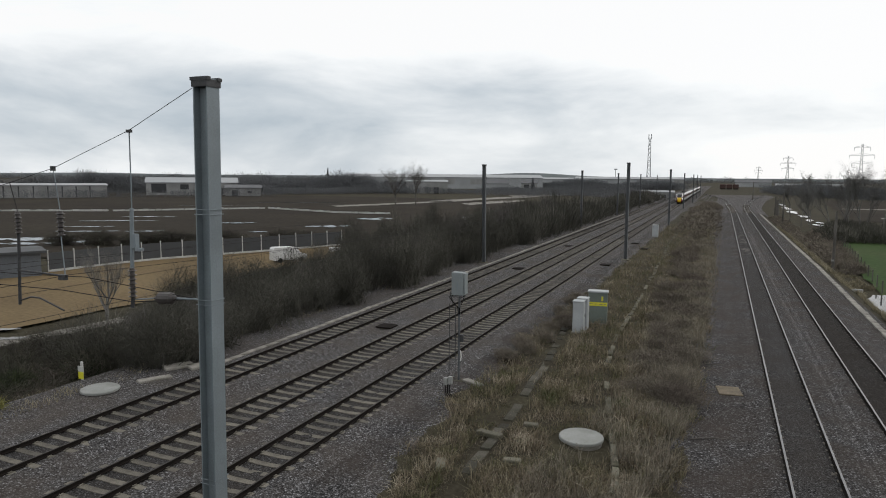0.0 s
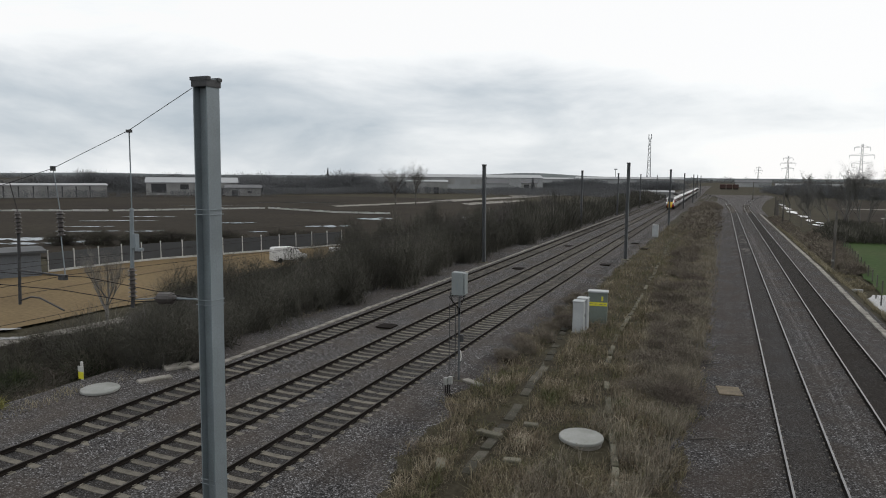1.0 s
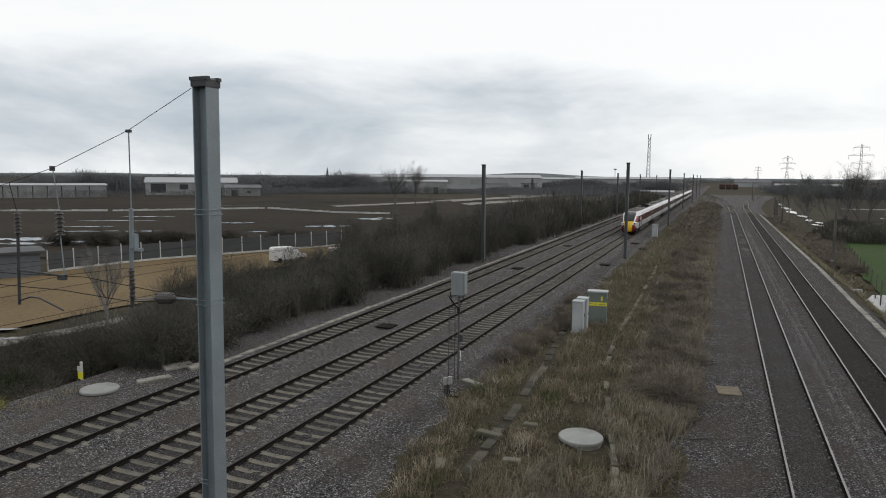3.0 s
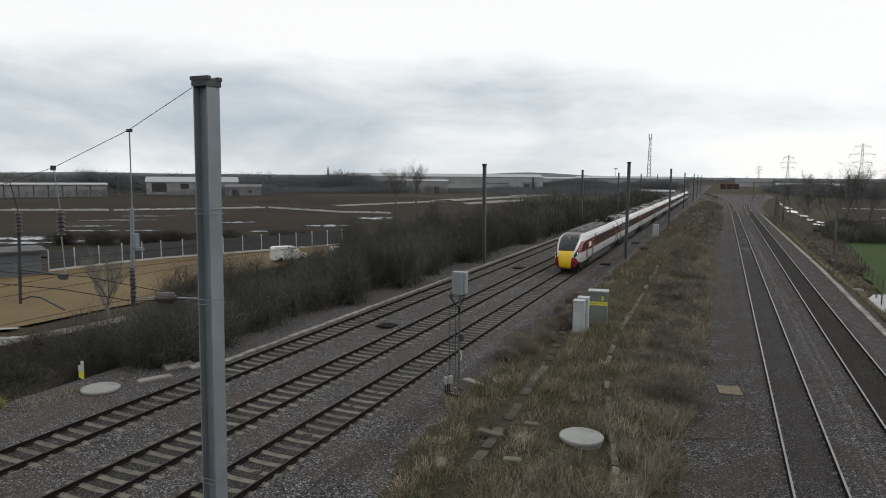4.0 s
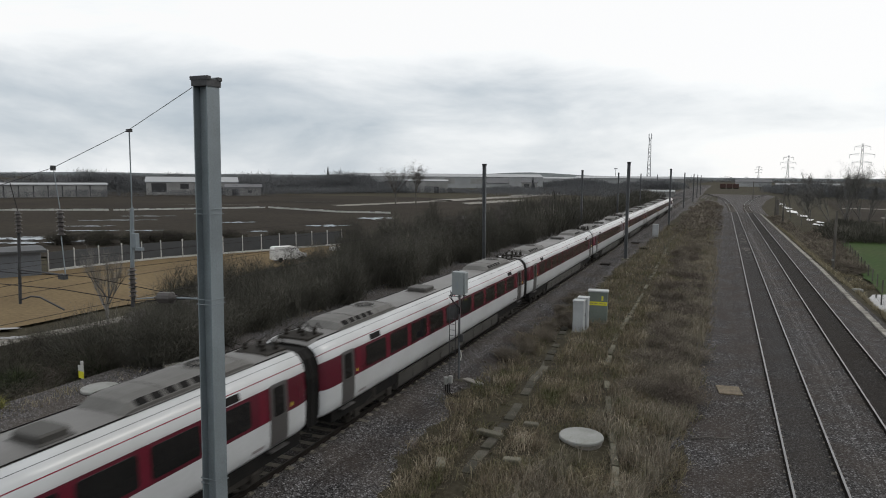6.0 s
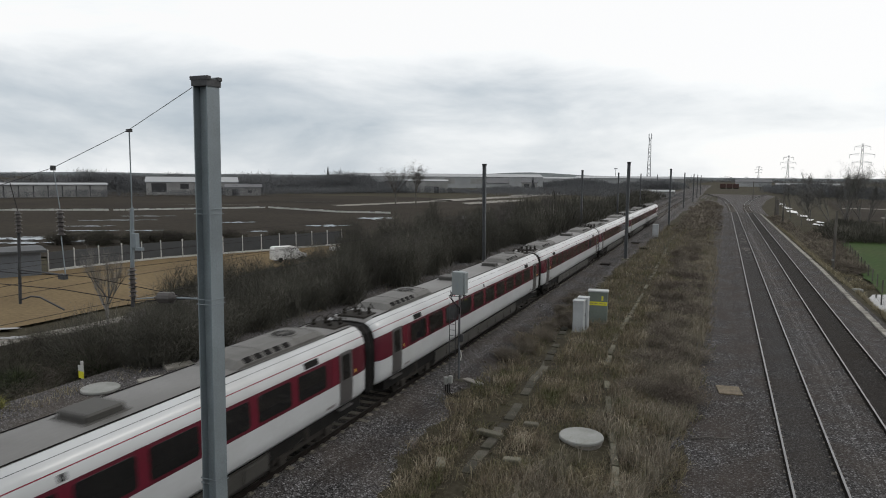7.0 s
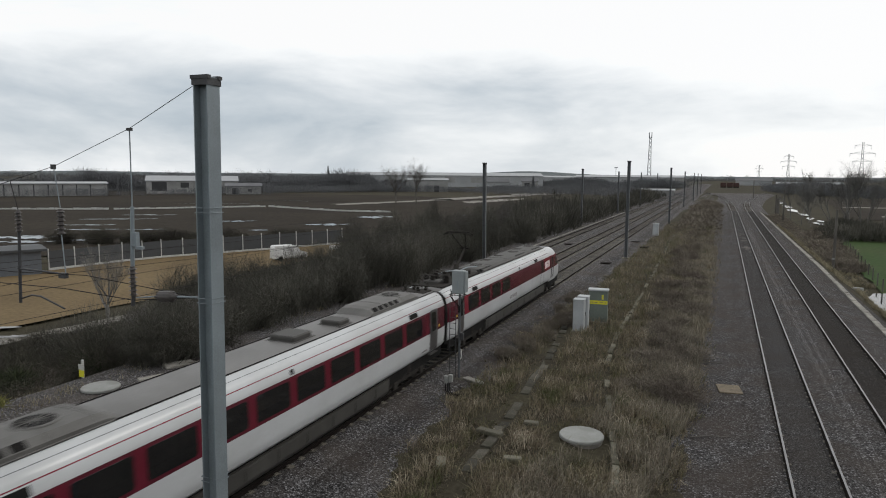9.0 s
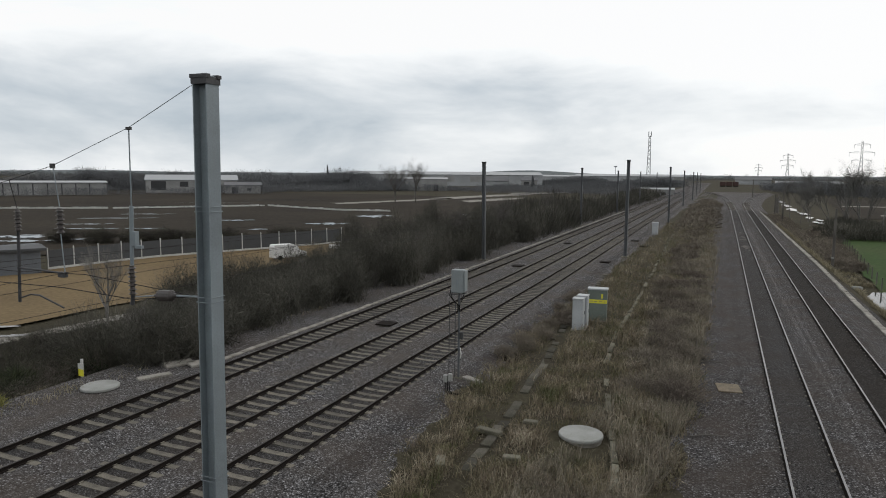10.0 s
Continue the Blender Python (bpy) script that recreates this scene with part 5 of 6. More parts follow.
def far_wood(name, label, rows, n, tall, seed, depth=30, crown=0.5, fine=0.7):
    """A belt of winter wood along a line of places: many small twiggy clumps."""
    rng = np.random.default_rng(seed)
    p = np.array(rows, float)
    seg = np.linalg.norm(np.diff(p, axis=0), axis=1)
    cum = np.r_[0, np.cumsum(seg)]
    base, way, wid = [], [], []
    for u in rng.uniform(0, cum[-1], n):
        k = min(np.searchsorted(cum, u) - 1, len(seg) - 1) if u > 0 else 0
        q = p[k] + (p[k + 1] - p[k]) * (u - cum[k]) / seg[k]
        q = q + rng.uniform(-0.5, 0.5, 2) * depth
        h = tall * (0.58 + 0.42 * noise.noise(Vector((q[0] * 0.03, q[1] * 0.03, seed))) + 0.28 * noise.noise(Vector((q[0] * 0.12, q[1] * 0.12, seed)))) * rng.uniform(0.75, 1.1)
        h = max(h, 1.0)
        m = 40
        z = rng.uniform(0, 1, m) ** 0.7
        b = np.c_[q + rng.normal(0, 0.24 * tall * crown, (m, 2)), -1.6 + z * h * 0.84]
        base.append(b)
        way.append(np.c_[rng.normal(0, 0.06, (m, 2)) * tall, rng.uniform(0.07, 0.2, m) * h])
        wid.append(rng.uniform(0.012, 0.055, m) * tall * fine)
    return tagged(new(name, tris(name, slivers(np.concatenate(base), np.concatenate(way), np.concatenate(wid), rng), M["wood_hazed"])), label, "wood", kind="stuff")


def polar(az, d):
    return (math.sin(radians(az)) * d, math.cos(radians(az)) * d)


far_wood("wood_west", "belt of dark leafless wood across the fields", [polar(a, 430) for a in (-64, -50, -40, -32, -26)], 5200, 16.0, 1, 40, 0.5, 0.30)
far_wood("wood_middle", "dark leafless copse before the warehouses", [polar(a, d) for a, d in ((-41, 360), (-35, 390), (-30, 400), (-24, 420), (-19, 430), (-12, 460), (-6, 480))], 2600, 8.0, 2, 30, 0.5, 0.42)
far_wood("wood_north", "low dark scrub beyond the pale track", [polar(a, d) for a, d in ((-18, 380), (-12, 400), (-8, 380), (-5.4, 350))], 1400, 6.0, 3, 40, 0.5, 0.42)
far_wood("wood_east", "dark leafless wood beyond the green field", [polar(a, d) for a, d in ((4.9, 560), (7, 470), (9, 430), (12, 400), (16, 380))], 2300, 10.5, 4, 40, 0.5, 0.42)
far_wood("wood_sheds", "low bare trees before the far sheds", [polar(a, 610) for a in (-17, -12, -8, -3.2)], 1500, 12, 9, 30)
far_wood("wood_screen", "thin bare trees before the warehouse", [polar(a, d) for a, d in ((-62, 318), (-54, 322), (-48, 335), (-42, 340), (-37, 335))], 420, 6.4, 8, 12, 0.35, 0.4)
far_wood("wood_horizon", "thin line of trees on the horizon", [polar(a, 1500) for a in (-64, -40, -20, 0, 14)], 2400, 17, 5, 120)
for a, d, h in ((-32.4, 480, 1.0), (-45.9, 440, 0.55), (-45.5, 440, 0.5), (-14.9, 420, 0.6)):
    x, y = polar(a, d)
    rng = np.random.default_rng(int(d))
    n = 420
    z = rng.uniform(0, 1, n)
    b = np.c_[rng.normal(0, 0.9, (n, 2)) * (1.1 - z)[:, None] * (1.3 if h == 1 else 1.0), z * 15.5 * h - 1]
    pop = new("poplar", tris("poplar", slivers(b, np.c_[rng.normal(0, 0.35, (n, 2)), rng.uniform(1.2, 2.8, n)], rng.uniform(0.15, 0.4, n), rng), M["wood_hazed"]))
    pop.matrix_basis = pose(x, y, -1.5)
    tagged(pop, "slender upright bare poplar above the wood", "tree", "poplars")

# ---- fields, yard and water ----
M["sand"] = mat("yard_sand", (0.165, 0.122, 0.068), 0.95, (0.12, 0.088, 0.05), 0.12, 3, 0.3, grain=0.2, spec=0.08)
M["field_green"] = mat("wet_pasture", (0.032, 0.060, 0.017), 0.9, (0.044, 0.060, 0.022), 0.08, 2.5, 0.4, grain=0.3, spec=0.08)
M["field_brown"] = mat("wet_plough", (0.028, 0.024, 0.020), 0.98, (0.042, 0.036, 0.028), 0.035, 1.2, 0.5, grain=0.3, spec=0.04)
# pale gravel; also the painted sky glint on the far flood strips
M["track_and_glint"] = mat("pale_gravel_and_glint", (0.22, 0.205, 0.185), 0.95, (0.15, 0.14, 0.12), 0.15, 3, grain=0.3)
M["water"] = mat("still_water", (0.02, 0.024, 0.024), 0.04, (0.03, 0.032, 0.03), 0.3, 3, grain=0.1, spec=0.5)
M["water"].node_tree.nodes["Principled BSDF"].inputs["IOR"].default_value = 1.33


def patch(name, label, pts, z, material, wobble=0.6, category="ground", kind="structure"):
    """A flat piece of ground with an uneven edge."""
    out = []
    for (x0, y0), (x1, y1) in zip(pts, pts[1:] + pts[:1]):
        d = math.hypot(x1 - x0, y1 - y0)
        n = max(2, min(24, int(d / 2)))
        for j in range(n):
            x, y = x0 + (x1 - x0) * j / n, y0 + (y1 - y0) * j / n
            out.append((x + wobble * bumps(x, y, 0.31, 3), y + wobble * bumps(x, y, 0.31, 13), z))
    return tagged(new(name, mesh(name, out, [tuple(range(len(out)))], material)), label, category, kind=kind)


patch("yard", "sandy yellow surface of a fenced yard", [(-44, 12), (-44.2, 34), (-43.6, 44), (-46.5, 60), (-45.9, 76), (-52.6, 87.5), (-60.5, 70.2), (-65, 60.5), (-66.5, 49), (-80, 32), (-80, 12)], -1.34, M["sand"], 0.5)
patch("field_brown", "dark brown waterlogged field", [(-70, 60), (-62, 84), (-56, 100), (-48, 150), (-60, 260), (-150, 300), (-330, 250), (-300, 100), (-150, 40)], -1.37, M["field_brown"], 2)
patch("field_green", "bright green wet pasture beside the ditch", [(13.4, 64), (14.6, 80), (16.6, 104), (19.6, 134), (24, 141), (60, 142), (90, 60), (30, 30)], -1.02, M["field_green"], 0.5)
patch("field_far", "dull green-brown field far beyond the hedge", [(30, 190), (45, 360), (140, 380), (160, 180)], -1.03, M["field_brown"], 2)
for rows in ([(-125.8, 201.7), (-117.4, 233.6), (-108.9, 272.2), (-104.0, 260.0), (-111.5, 222.0), (-119.7, 195.3)],
             [(-115.9, 263.4), (-105.6, 326.9), (-96.0, 357.7), (-89.4, 333.2), (-97.6, 302.0), (-105.3, 244.9)],
             [(-93.6, 246.0), (-89.6, 277.3), (-81.8, 295.0), (-78.1, 277.4), (-81.9, 253.7), (-86.2, 232.5)],
             [(-109.8, 360.3), (-90.6, 437.4), (-80.9, 403.9), (-89.3, 356.5), (-96.9, 327.8)]):
    patch("farm_track", "pale wet gravel track across the field", rows, -1.33, M["track_and_glint"], 2.5, "track")
patch("farm_track", "pale gravel path along the yard", [(-41.5, 20), (-39.5, 30), (-38.8, 36), (-40.3, 36.5), (-41.2, 30), (-43.2, 20)], -1.33, M["track_and_glint"], 0.5, "track")
for j, (x, y, rx, ry) in enumerate(((-103, 72, 8, 2.2), (-97, 67, 7, 1.3), (-107, 87, 6, 1.0), (-91.5, 73, 3.2, 1.0), (-131, 124, 7, 0.9), (-98, 92, 3.5, 0.9), (-98, 117, 4.2, 1.3), (-79, 100.5, 1.6, 0.9), (-75, 118, 5.0, 2.0), (-78, 144, 4.6, 3.4), (-58.5, 159, 2.4, 5),
                                  (-116, 95, 5, 0.8), (-41.3, 28, 1.4, 0.3), (-44.8, 29, 1.5, 0.35), (-125, 110, 9, 0.8), (-160, 180, 14, 1.6), (-150, 215, 20, 1.8))):
    # each pool is broken into a few uneven pieces by the ridges of the field
    lobes = ((0.0, 0.0, 1.0, 1.0),) if rx < 2 else ((-0.58, 0.25, 0.36, 0.75), (0.10, -0.15, 0.30, 1.0), (0.66, 0.35, 0.24, 0.55), (0.40, -1.3, 0.14, 0.35), (-0.20, 1.4, 0.20, 0.4))
    for k, (u, v, kx, ky) in enumerate(lobes):
        cx, cy, lx, ly = x + u * rx * math.cos(0.6), y + u * rx * math.sin(0.6) + v * ry, rx * kx, ry * ky
        pts = []
        for q in range(28):
            a = 2 * math.pi * q / 28
            r = 1 + 0.75 * bumps(math.cos(a) * 1.6 + j, math.sin(a) * 1.6 + k, 1.3, 4) + 0.4 * bumps(math.cos(a) * 4 + j, math.sin(a) * 4 + k, 1.3, 7)
            p, s = lx * r * math.cos(a), ly * r * math.sin(a)
            pts.append((cx + p * math.cos(0.6) - s * math.sin(0.6), cy + p * math.sin(0.6) + s * math.cos(0.6)))
        patch("puddle", "shallow flood water lying on the field", pts, -1.30, M["water"], 0.0, "water")
patch("ditch_water", "pool of still water in the ditch", [(12.4, 57), (11.75, 61), (12.2, 65.8), (13.1, 68.5), (14.2, 69), (14.3, 60), (13.4, 54)], -0.98, M["water"], 0.25, "water")
for x, y, lx, ly in ((23.0, 300, 1.3, 17), (21.9, 262, 0.9, 12), (21.3, 232, 1.2, 10), (21.6, 206, 1.1, 6), (21.0, 187, 0.7, 5), (22.3, 178, 0.5, 3), (20.9, 168, 0.9, 4), (22.2, 158, 1.0, 3), (24.4, 154, 0.9, 2), (26.5, 156, 0.8, 1.5)):
    pts = [(x + lx * math.cos(a) * (1 + 0.5 * bumps(a, y, 1.3)), y + ly * math.sin(a) * (1 + 0.5 * bumps(a, y, 1.3, 4))) for a in [2 * math.pi * k / 22 for k in range(22)]]
    patch("stream", "pale flooded pool of the ditch along the hedge", pts, -0.97, M["water"], 0.8, "water")
# flood water far off, its reflection of the sky painted as pale strips
for y0, y1 in ((205, 209), (262, 268)):
    patch("farm_track", "flood water along the far field, its sky glint painted pale", [(40, y0), (120, y0 + 8), (120, y1 + 8), (40, y1)], -0.98, M["track_and_glint"], 2.0, "track")

# ---- fence of the yard: dark sheets between white posts ----
M["fence_white"] = mat("white_post_paint", (0.48, 0.48, 0.47), 0.7, (0.36, 0.36, 0.34), 1, 14, grain=0.1)
M["fence_dark"] = mat("dark_fence_sheet", (0.055, 0.058, 0.062), 0.7, (0.042, 0.045, 0.048), 0.5, 10, grain=0.12)
FENCE = [(-66.4, 49.0), (-65.2, 57.5), (-64.0, 62.3), (-60.6, 69.6), (-57.0, 77.0), (-53.0, 87.2)]
fence = thing("yard_fence", "dark sheet fence with white posts round the yard", "fence")
post_me = Build().box(-0.06, 0.06, -0.06, 0.06, -0.2, 2.35, bevel=0.015).mesh("post", M["fence_white"])
flat_pts = []
for (x0, y0), (x1, y1) in zip(FENCE, FENCE[1:]):
    n = max(1, round(math.hypot(x1 - x0, y1 - y0) / 2.55))
    flat_pts += [(x0 + (x1 - x0) * j / n, y0 + (y1 - y0) * j / n) for j in range(n)]
flat_pts.append(FENCE[-1])
for x, y in flat_pts:
    part("post", post_me, fence, "white post", pose(x, y, -1.36))
for (x0, y0), (x1, y1) in zip(flat_pts, flat_pts[1:]):
    d, t = math.hypot(x1 - x0, y1 - y0), math.degrees(math.atan2(y1 - y0, x1 - x0))
    part("panel", Build().box(0.07, d - 0.07, -0.02, 0.02, 0.28, 2.1).mesh("panel", M["fence_dark"]), fence, m=pose(x0, y0, -1.36, 0, 0, t))
    part("plinth", Build().box(0.07, d - 0.07, -0.05, 0.05, -0.1, 0.24, bevel=0.02).mesh("plinth", M["fence_white"]), fence, m=pose(x0, y0, -1.36, 0, 0, t))

# low pale fence across the field
pale = thing("field_fence", "long low pale fence of short boards across the field", "fence")
LOWF = [(-250, 95), (-185, 123), (-159, 138), (-132, 173), (-100, 162.5), (-84, 165)]
b = Build()
for (x0, y0), (x1, y1) in zip(LOWF, LOWF[1:]):
    d = math.hypot(x1 - x0, y1 - y0)
    for j in range(int(d / 1.6)):
        u, v = j * 1.6 / d, (j * 1.6 + 1.5 + 0.3 * bumps(j, d, 0.7)) / d
        h = 0.46 + 0.2 * bumps(j, x0, 0.9)
        p, q = Vector((x0 + (x1 - x0) * u, y0 + (y1 - y0) * u, 0)), Vector((x0 + (x1 - x0) * v, y0 + (y1 - y0) * v, 0))
        s = Vector((-(y1 - y0), x1 - x0, 0)).normalized() * 0.06
        b.add([p - s + Vector((0, 0, -1.5)), q - s + Vector((0, 0, -1.5)), q + s + Vector((0, 0, -1.5)), p + s + Vector((0, 0, -1.5)), p - s + Vector((0, 0, h - 1.36)), q - s + Vector((0, 0, h - 1.36)), q + s + Vector((0, 0, h - 1.36)), p + s + Vector((0, 0, h - 1.36))],
              [(3, 2, 1, 0), (4, 5, 6, 7), (0, 1, 5, 4), (1, 2, 6, 5), (2, 3, 7, 6), (3, 0, 4, 7)])
tagged(part("boarding", b.mesh("boarding", M["fence_white"]), pale), kind="stuff")

# ---- buildings ----
M["wall_pale"] = mat("pale_cladding", (0.29, 0.29, 0.285), 0.7, (0.18, 0.18, 0.175), 0.15, 2, grain=0.15)
M["shed_blue"] = mat("blue_grey_steel_sheet", (0.12, 0.132, 0.148), 0.6, (0.09, 0.098, 0.11), 0.6, 6, grain=0.12)
# grey walls of the distant sheds, lightened with haze in the colour
M["wall_hazed"] = mat("hazed_grey_cladding", (0.33, 0.34, 0.345), 0.7, (0.22, 0.23, 0.235), 0.08, 1.5, grain=0.15)
M["roof_light"] = mat("light_sheet_roof", (0.30, 0.31, 0.32), 0.75, (0.30, 0.31, 0.32), 0.1, 2, grain=0.1)
M["roof_dark"] = mat("dark_sheet_roof", (0.11, 0.112, 0.118), 0.7, (0.08, 0.08, 0.085), 0.1, 2, grain=0.1)
M["opening"] = mat("dark_opening", (0.018, 0.019, 0.021), 0.4, (0.03, 0.03, 0.032), 0.5, 3, grain=0.1)


def building(name, label, x, y, turn, w, d, eave, ridge, wall, roof, openings=(), strips=()):
    """A long shed: walls, a ridged roof with overhang, openings on its front (the -y side)."""
    h = thing(name, label, "building", m=pose(x, y, -1.6, 0, 0, turn))
    b = Build()
    hw, hd = w / 2, d / 2
    vs = [(-hw, -hd, 0), (hw, -hd, 0), (hw, hd, 0), (-hw, hd, 0), (-hw, -hd, eave), (hw, -hd, eave), (hw, hd, eave), (-hw, hd, eave), (-hw, 0, ridge), (hw, 0, ridge)]
    b.add(vs, [(0, 1, 5, 4), (2, 3, 7, 6), (1, 2, 6, 9, 5), (3, 0, 4, 8, 7)])
    part("wall", b.mesh("wall", wall), h)
    r, o, t = Build(), 0.5, 0.25
    for s in (-1, 1):
        p = [(-hw - o, s * (hd + o), eave - 0.1), (hw + o, s * (hd + o), eave - 0.1), (hw + o, 0, ridge), (-hw - o, 0, ridge)]
        r.add(p + [(a, c, e + t) for a, c, e in p], [(0, 1, 2, 3), (7, 6, 5, 4), (0, 4, 5, 1), (1, 5, 6, 2), (3, 2, 6, 7), (0, 3, 7, 4)])
    part("roof", r.mesh("roof", roof), h)
    for ox, oz, ow, oh in openings:
        part("window", Build().box(ox - ow / 2, ox + ow / 2, -hd - 0.08, -hd + 0.15, oz, oz + oh).mesh("window", M["opening"]), h)
    for ox, oz, ow, oh in strips:
        part("wall_panel", Build().box(ox - ow / 2, ox + ow / 2, -hd - 0.06, -hd + 0.1, oz, oz + oh).mesh("wall_panel", M["wall_pale"]), h, "pale panel")
    return h


x, y = polar(-54.0, 345)
building("warehouse", "long low pale warehouse behind bare trees", x, y, 54, 54, 18, 5.6, 6.2, M["wall_pale"], M["roof_light"], [(-23 + 5.4 * j, 0.4, 0.5, 4.8) for j in range(9)])
x, y = polar(-43.2, 372)
building("farm_building", "white gabled industrial unit with a dark doorway", x, y, 43, 44, 16, 6.6, 9.0, M["wall_pale"], M["roof_light"], [(-16, 1.5, 7, 4.5), (-4, 3.2, 4, 2.5), (10, 0.3, 9, 3.5)])
x, y = polar(-39.3, 352)
building("white_unit", "small pale industrial unit among bare trees", x, y, 39, 17, 10, 4.2, 5.6, M["wall_pale"], M["roof_dark"], [(-4, 0.3, 3, 3), (3, 1.6, 2, 1.2)])
x, y = polar(-22.5, 600)
building("factory", "long grey factory shed on the skyline", x, y, 22, 172, 40, 10.0, 12.4, M["wall_hazed"], M["roof_light"], [(-50 + 9 * j, 3, 4, 3) for j in range(4)], [(-70, 6, 12, 3), (-20, 4, 12, 5), (5, 4, 9, 5), (30, 4, 14, 4.5)])
x, y = polar(-24.0, 420)
building("white_shed", "pale flat-fronted shed beside the copse", x, y, 24, 26, 12, 7.4, 8.2, M["wall_pale"], M["roof_light"], [(6, 0, 3, 4)])
x, y = polar(-15.2, 520)
building("small_house", "small white building with a dark doorway", x, y, 15, 12, 9, 6.0, 8.6, M["wall_pale"], M["roof_dark"], [(-2, 2, 4, 3)])
x, y = polar(-18.0, 510)
building("arched_shed", "dark low round-roofed shed", x, y, 18, 18, 12, 5.5, 9.0, M["wall_hazed"], M["roof_dark"])
x, y = polar(-7.0, 700)
building("distribution_shed", "very long grey shed with a white end", x, y, 7, 104, 40, 9.6, 11.4, M["wall_hazed"], M["roof_light"], (), [(47, 0.5, 9, 8.5)])
x, y = polar(-13.5, 760)
building("distribution_shed", "long grey shed far off", x, y, 13, 70, 40, 8.6, 10.2, M["wall_hazed"], M["roof_light"])
x, y = polar(-4.7, 340)
building("line_hut", "low pale hut beside the main line", x, y, 5, 15, 5, 4.0, 4.6, M["wall_pale"], M["roof_light"], [(-3, 0.4, 2, 2.6), (3, 1.4, 2, 1.2)])
x, y = polar(6.2, 700)
building("platform_canopy", "long low green and white shed beyond the yard", x, y, -6, 54, 12, 4.5, 6.2, M["wall_hazed"], M["roof_light"])
x, y = polar(2.4, 900)
building("depot_building", "distant dark depot building", x, y, -2, 40, 15, 6.0, 9.0, M["wall_hazed"], M["roof_dark"])
building("yard_shed", "grey flat-sided shed with small windows in the yard", -69.5, 43.3, 62, 11, 5, 2.75, 2.8, M["shed_blue"], M["fence_dark"], [(-2.4, 1.4, 0.5, 0.7), (-1.3, 1.4, 0.5, 0.7)])
M["rust_red"] = mat("rust_red_paint", (0.055, 0.024, 0.020), 0.8, (0.045, 0.022, 0.018), 0.5, 5)
for j in range(3):
    w = thing("goods_wagon", "dark red goods wagon standing in the far yard", "wagon", "far wagons", pose(2.6 + j * 5.2, 640, -0.35))
    part("box", Build().box(-2.4, 2.4, -5, 5, 1.0, 4.4, bevel=0.2).mesh("box", M["rust_red"]), w)
    part("underframe", Build().box(-2.2, 2.2, -4.8, 4.8, 0.0, 1.0).mesh("underframe", M["bogie"]), w)

# ---- skyline ----
M["hill"] = mat("far_hill", (0.055, 0.07, 0.075), 0.95, (0.07, 0.085, 0.085), 0.004, 0.05, grain=0.1)
vs, fs = [], []
for j in range(81):
    az = -75 + 100 * j / 80
    h = 9 + 8 * max(0, bumps(az, 0, 0.09, 2)) + 16 * math.exp(-((az + 15) / 4.5) ** 2)
    for d, z in ((2500, -3), (2900, h), (3600, -3)):
        px, py = polar(az, d)
        vs.append((px, py, z))
for j in range(80):
    fs += [(j * 3, j * 3 + 1, j * 3 + 4, j * 3 + 3), (j * 3 + 1, j * 3 + 2, j * 3 + 5, j * 3 + 4)]
tagged(new("backdrop_hills", mesh("backdrop_hills", vs, fs, M["hill"], None, True)), "low blue-green hills on the horizon", "hills", kind="structure")

M["lattice"] = mat("grey_lattice_steel", (0.19, 0.20, 0.21), 0.6, (0.15, 0.16, 0.17), 0.3, 4, metal=0.2, grain=0.1)


def lattice(b, corner, z0, z1, n, rad, k=0):
    """Four legs whose half width follows corner(z), braced between."""
    zs = [z0 + (z1 - z0) * j / n for j in range(n + 1)]
    for sx, sy in ((-1, -1), (1, -1), (1, 1), (-1, 1)):
        b.tube([(sx * corner(z), sy * corner(z), z) for z in zs], rad, 4, k)
    for za, zb in zip(zs, zs[1:]):
        for (ax, ay), (bx, by) in (((-1, -1), (1, -1)), ((1, -1), (1, 1)), ((1, 1), (-1, 1)), ((-1, 1), (-1, -1))):
            b.tube([(ax * corner(za), ay * corner(za), za), (bx * corner(zb), by * corner(zb), zb)], rad * 0.6, 3, k)
            b.tube([(bx * corner(za), by * corner(za), za), (ax * corner(zb), ay * corner(zb), zb)], rad * 0.6, 3, k)


tower = thing("radio_tower", "slim grey lattice radio tower on the skyline", "tower", m=pose(-66.5, 697, -1.5))
b = Build()
lattice(b, lambda z: 2.0 - 1.2 * z / 50, 0, 50, 12, 0.16)
part("mast", b.mesh("mast", M["lattice"]), tower)
b = Build()
for sx in (-1, 1):
    b.box(sx * 1.2 - 0.35, sx * 1.2 + 0.35, -0.4, 0.4, 49, 54, bevel=0.1)
part("antennas", b.mesh("antennas", M["lattice"]), tower)


def pylon(x, y, turn, thick):
    p = thing("pylon", "grey lattice electricity pylon with three pairs of arms", "pylon", "pylons", pose(x, y, -1.5, 0, 0, turn))
    b = Build()
    lattice(b, lambda z: 3.6 - 2.6 * min(1, z / 26) - 0.3 * max(0, z - 26) / 21, 0, 47, 10, thick)
    part("tower", b.mesh("tower", M["lattice"]), p)
    for z, w in ((27, 8.5), (35, 11.0), (43, 7.0)):
        a = Build()
        for s in (-1, 1):
            a.tube([(s * 0.8, -0.8, z), (s * w, 0, z + 0.4)], thick * 0.8, 4)
            a.tube([(s * 0.8, 0.8, z), (s * w, 0, z + 0.4)], thick * 0.8, 4)
            a.tube([(s * 0.7, 0, z + 2.2), (s * w, 0, z + 0.5)], thick * 0.8, 4)
            a.tube([(s * w, 0, z + 0.4), (s * w, 0, z - 3.2)], thick * 0.9, 4)
        part("arm", a.mesh("arm", M["lattice"]), p)


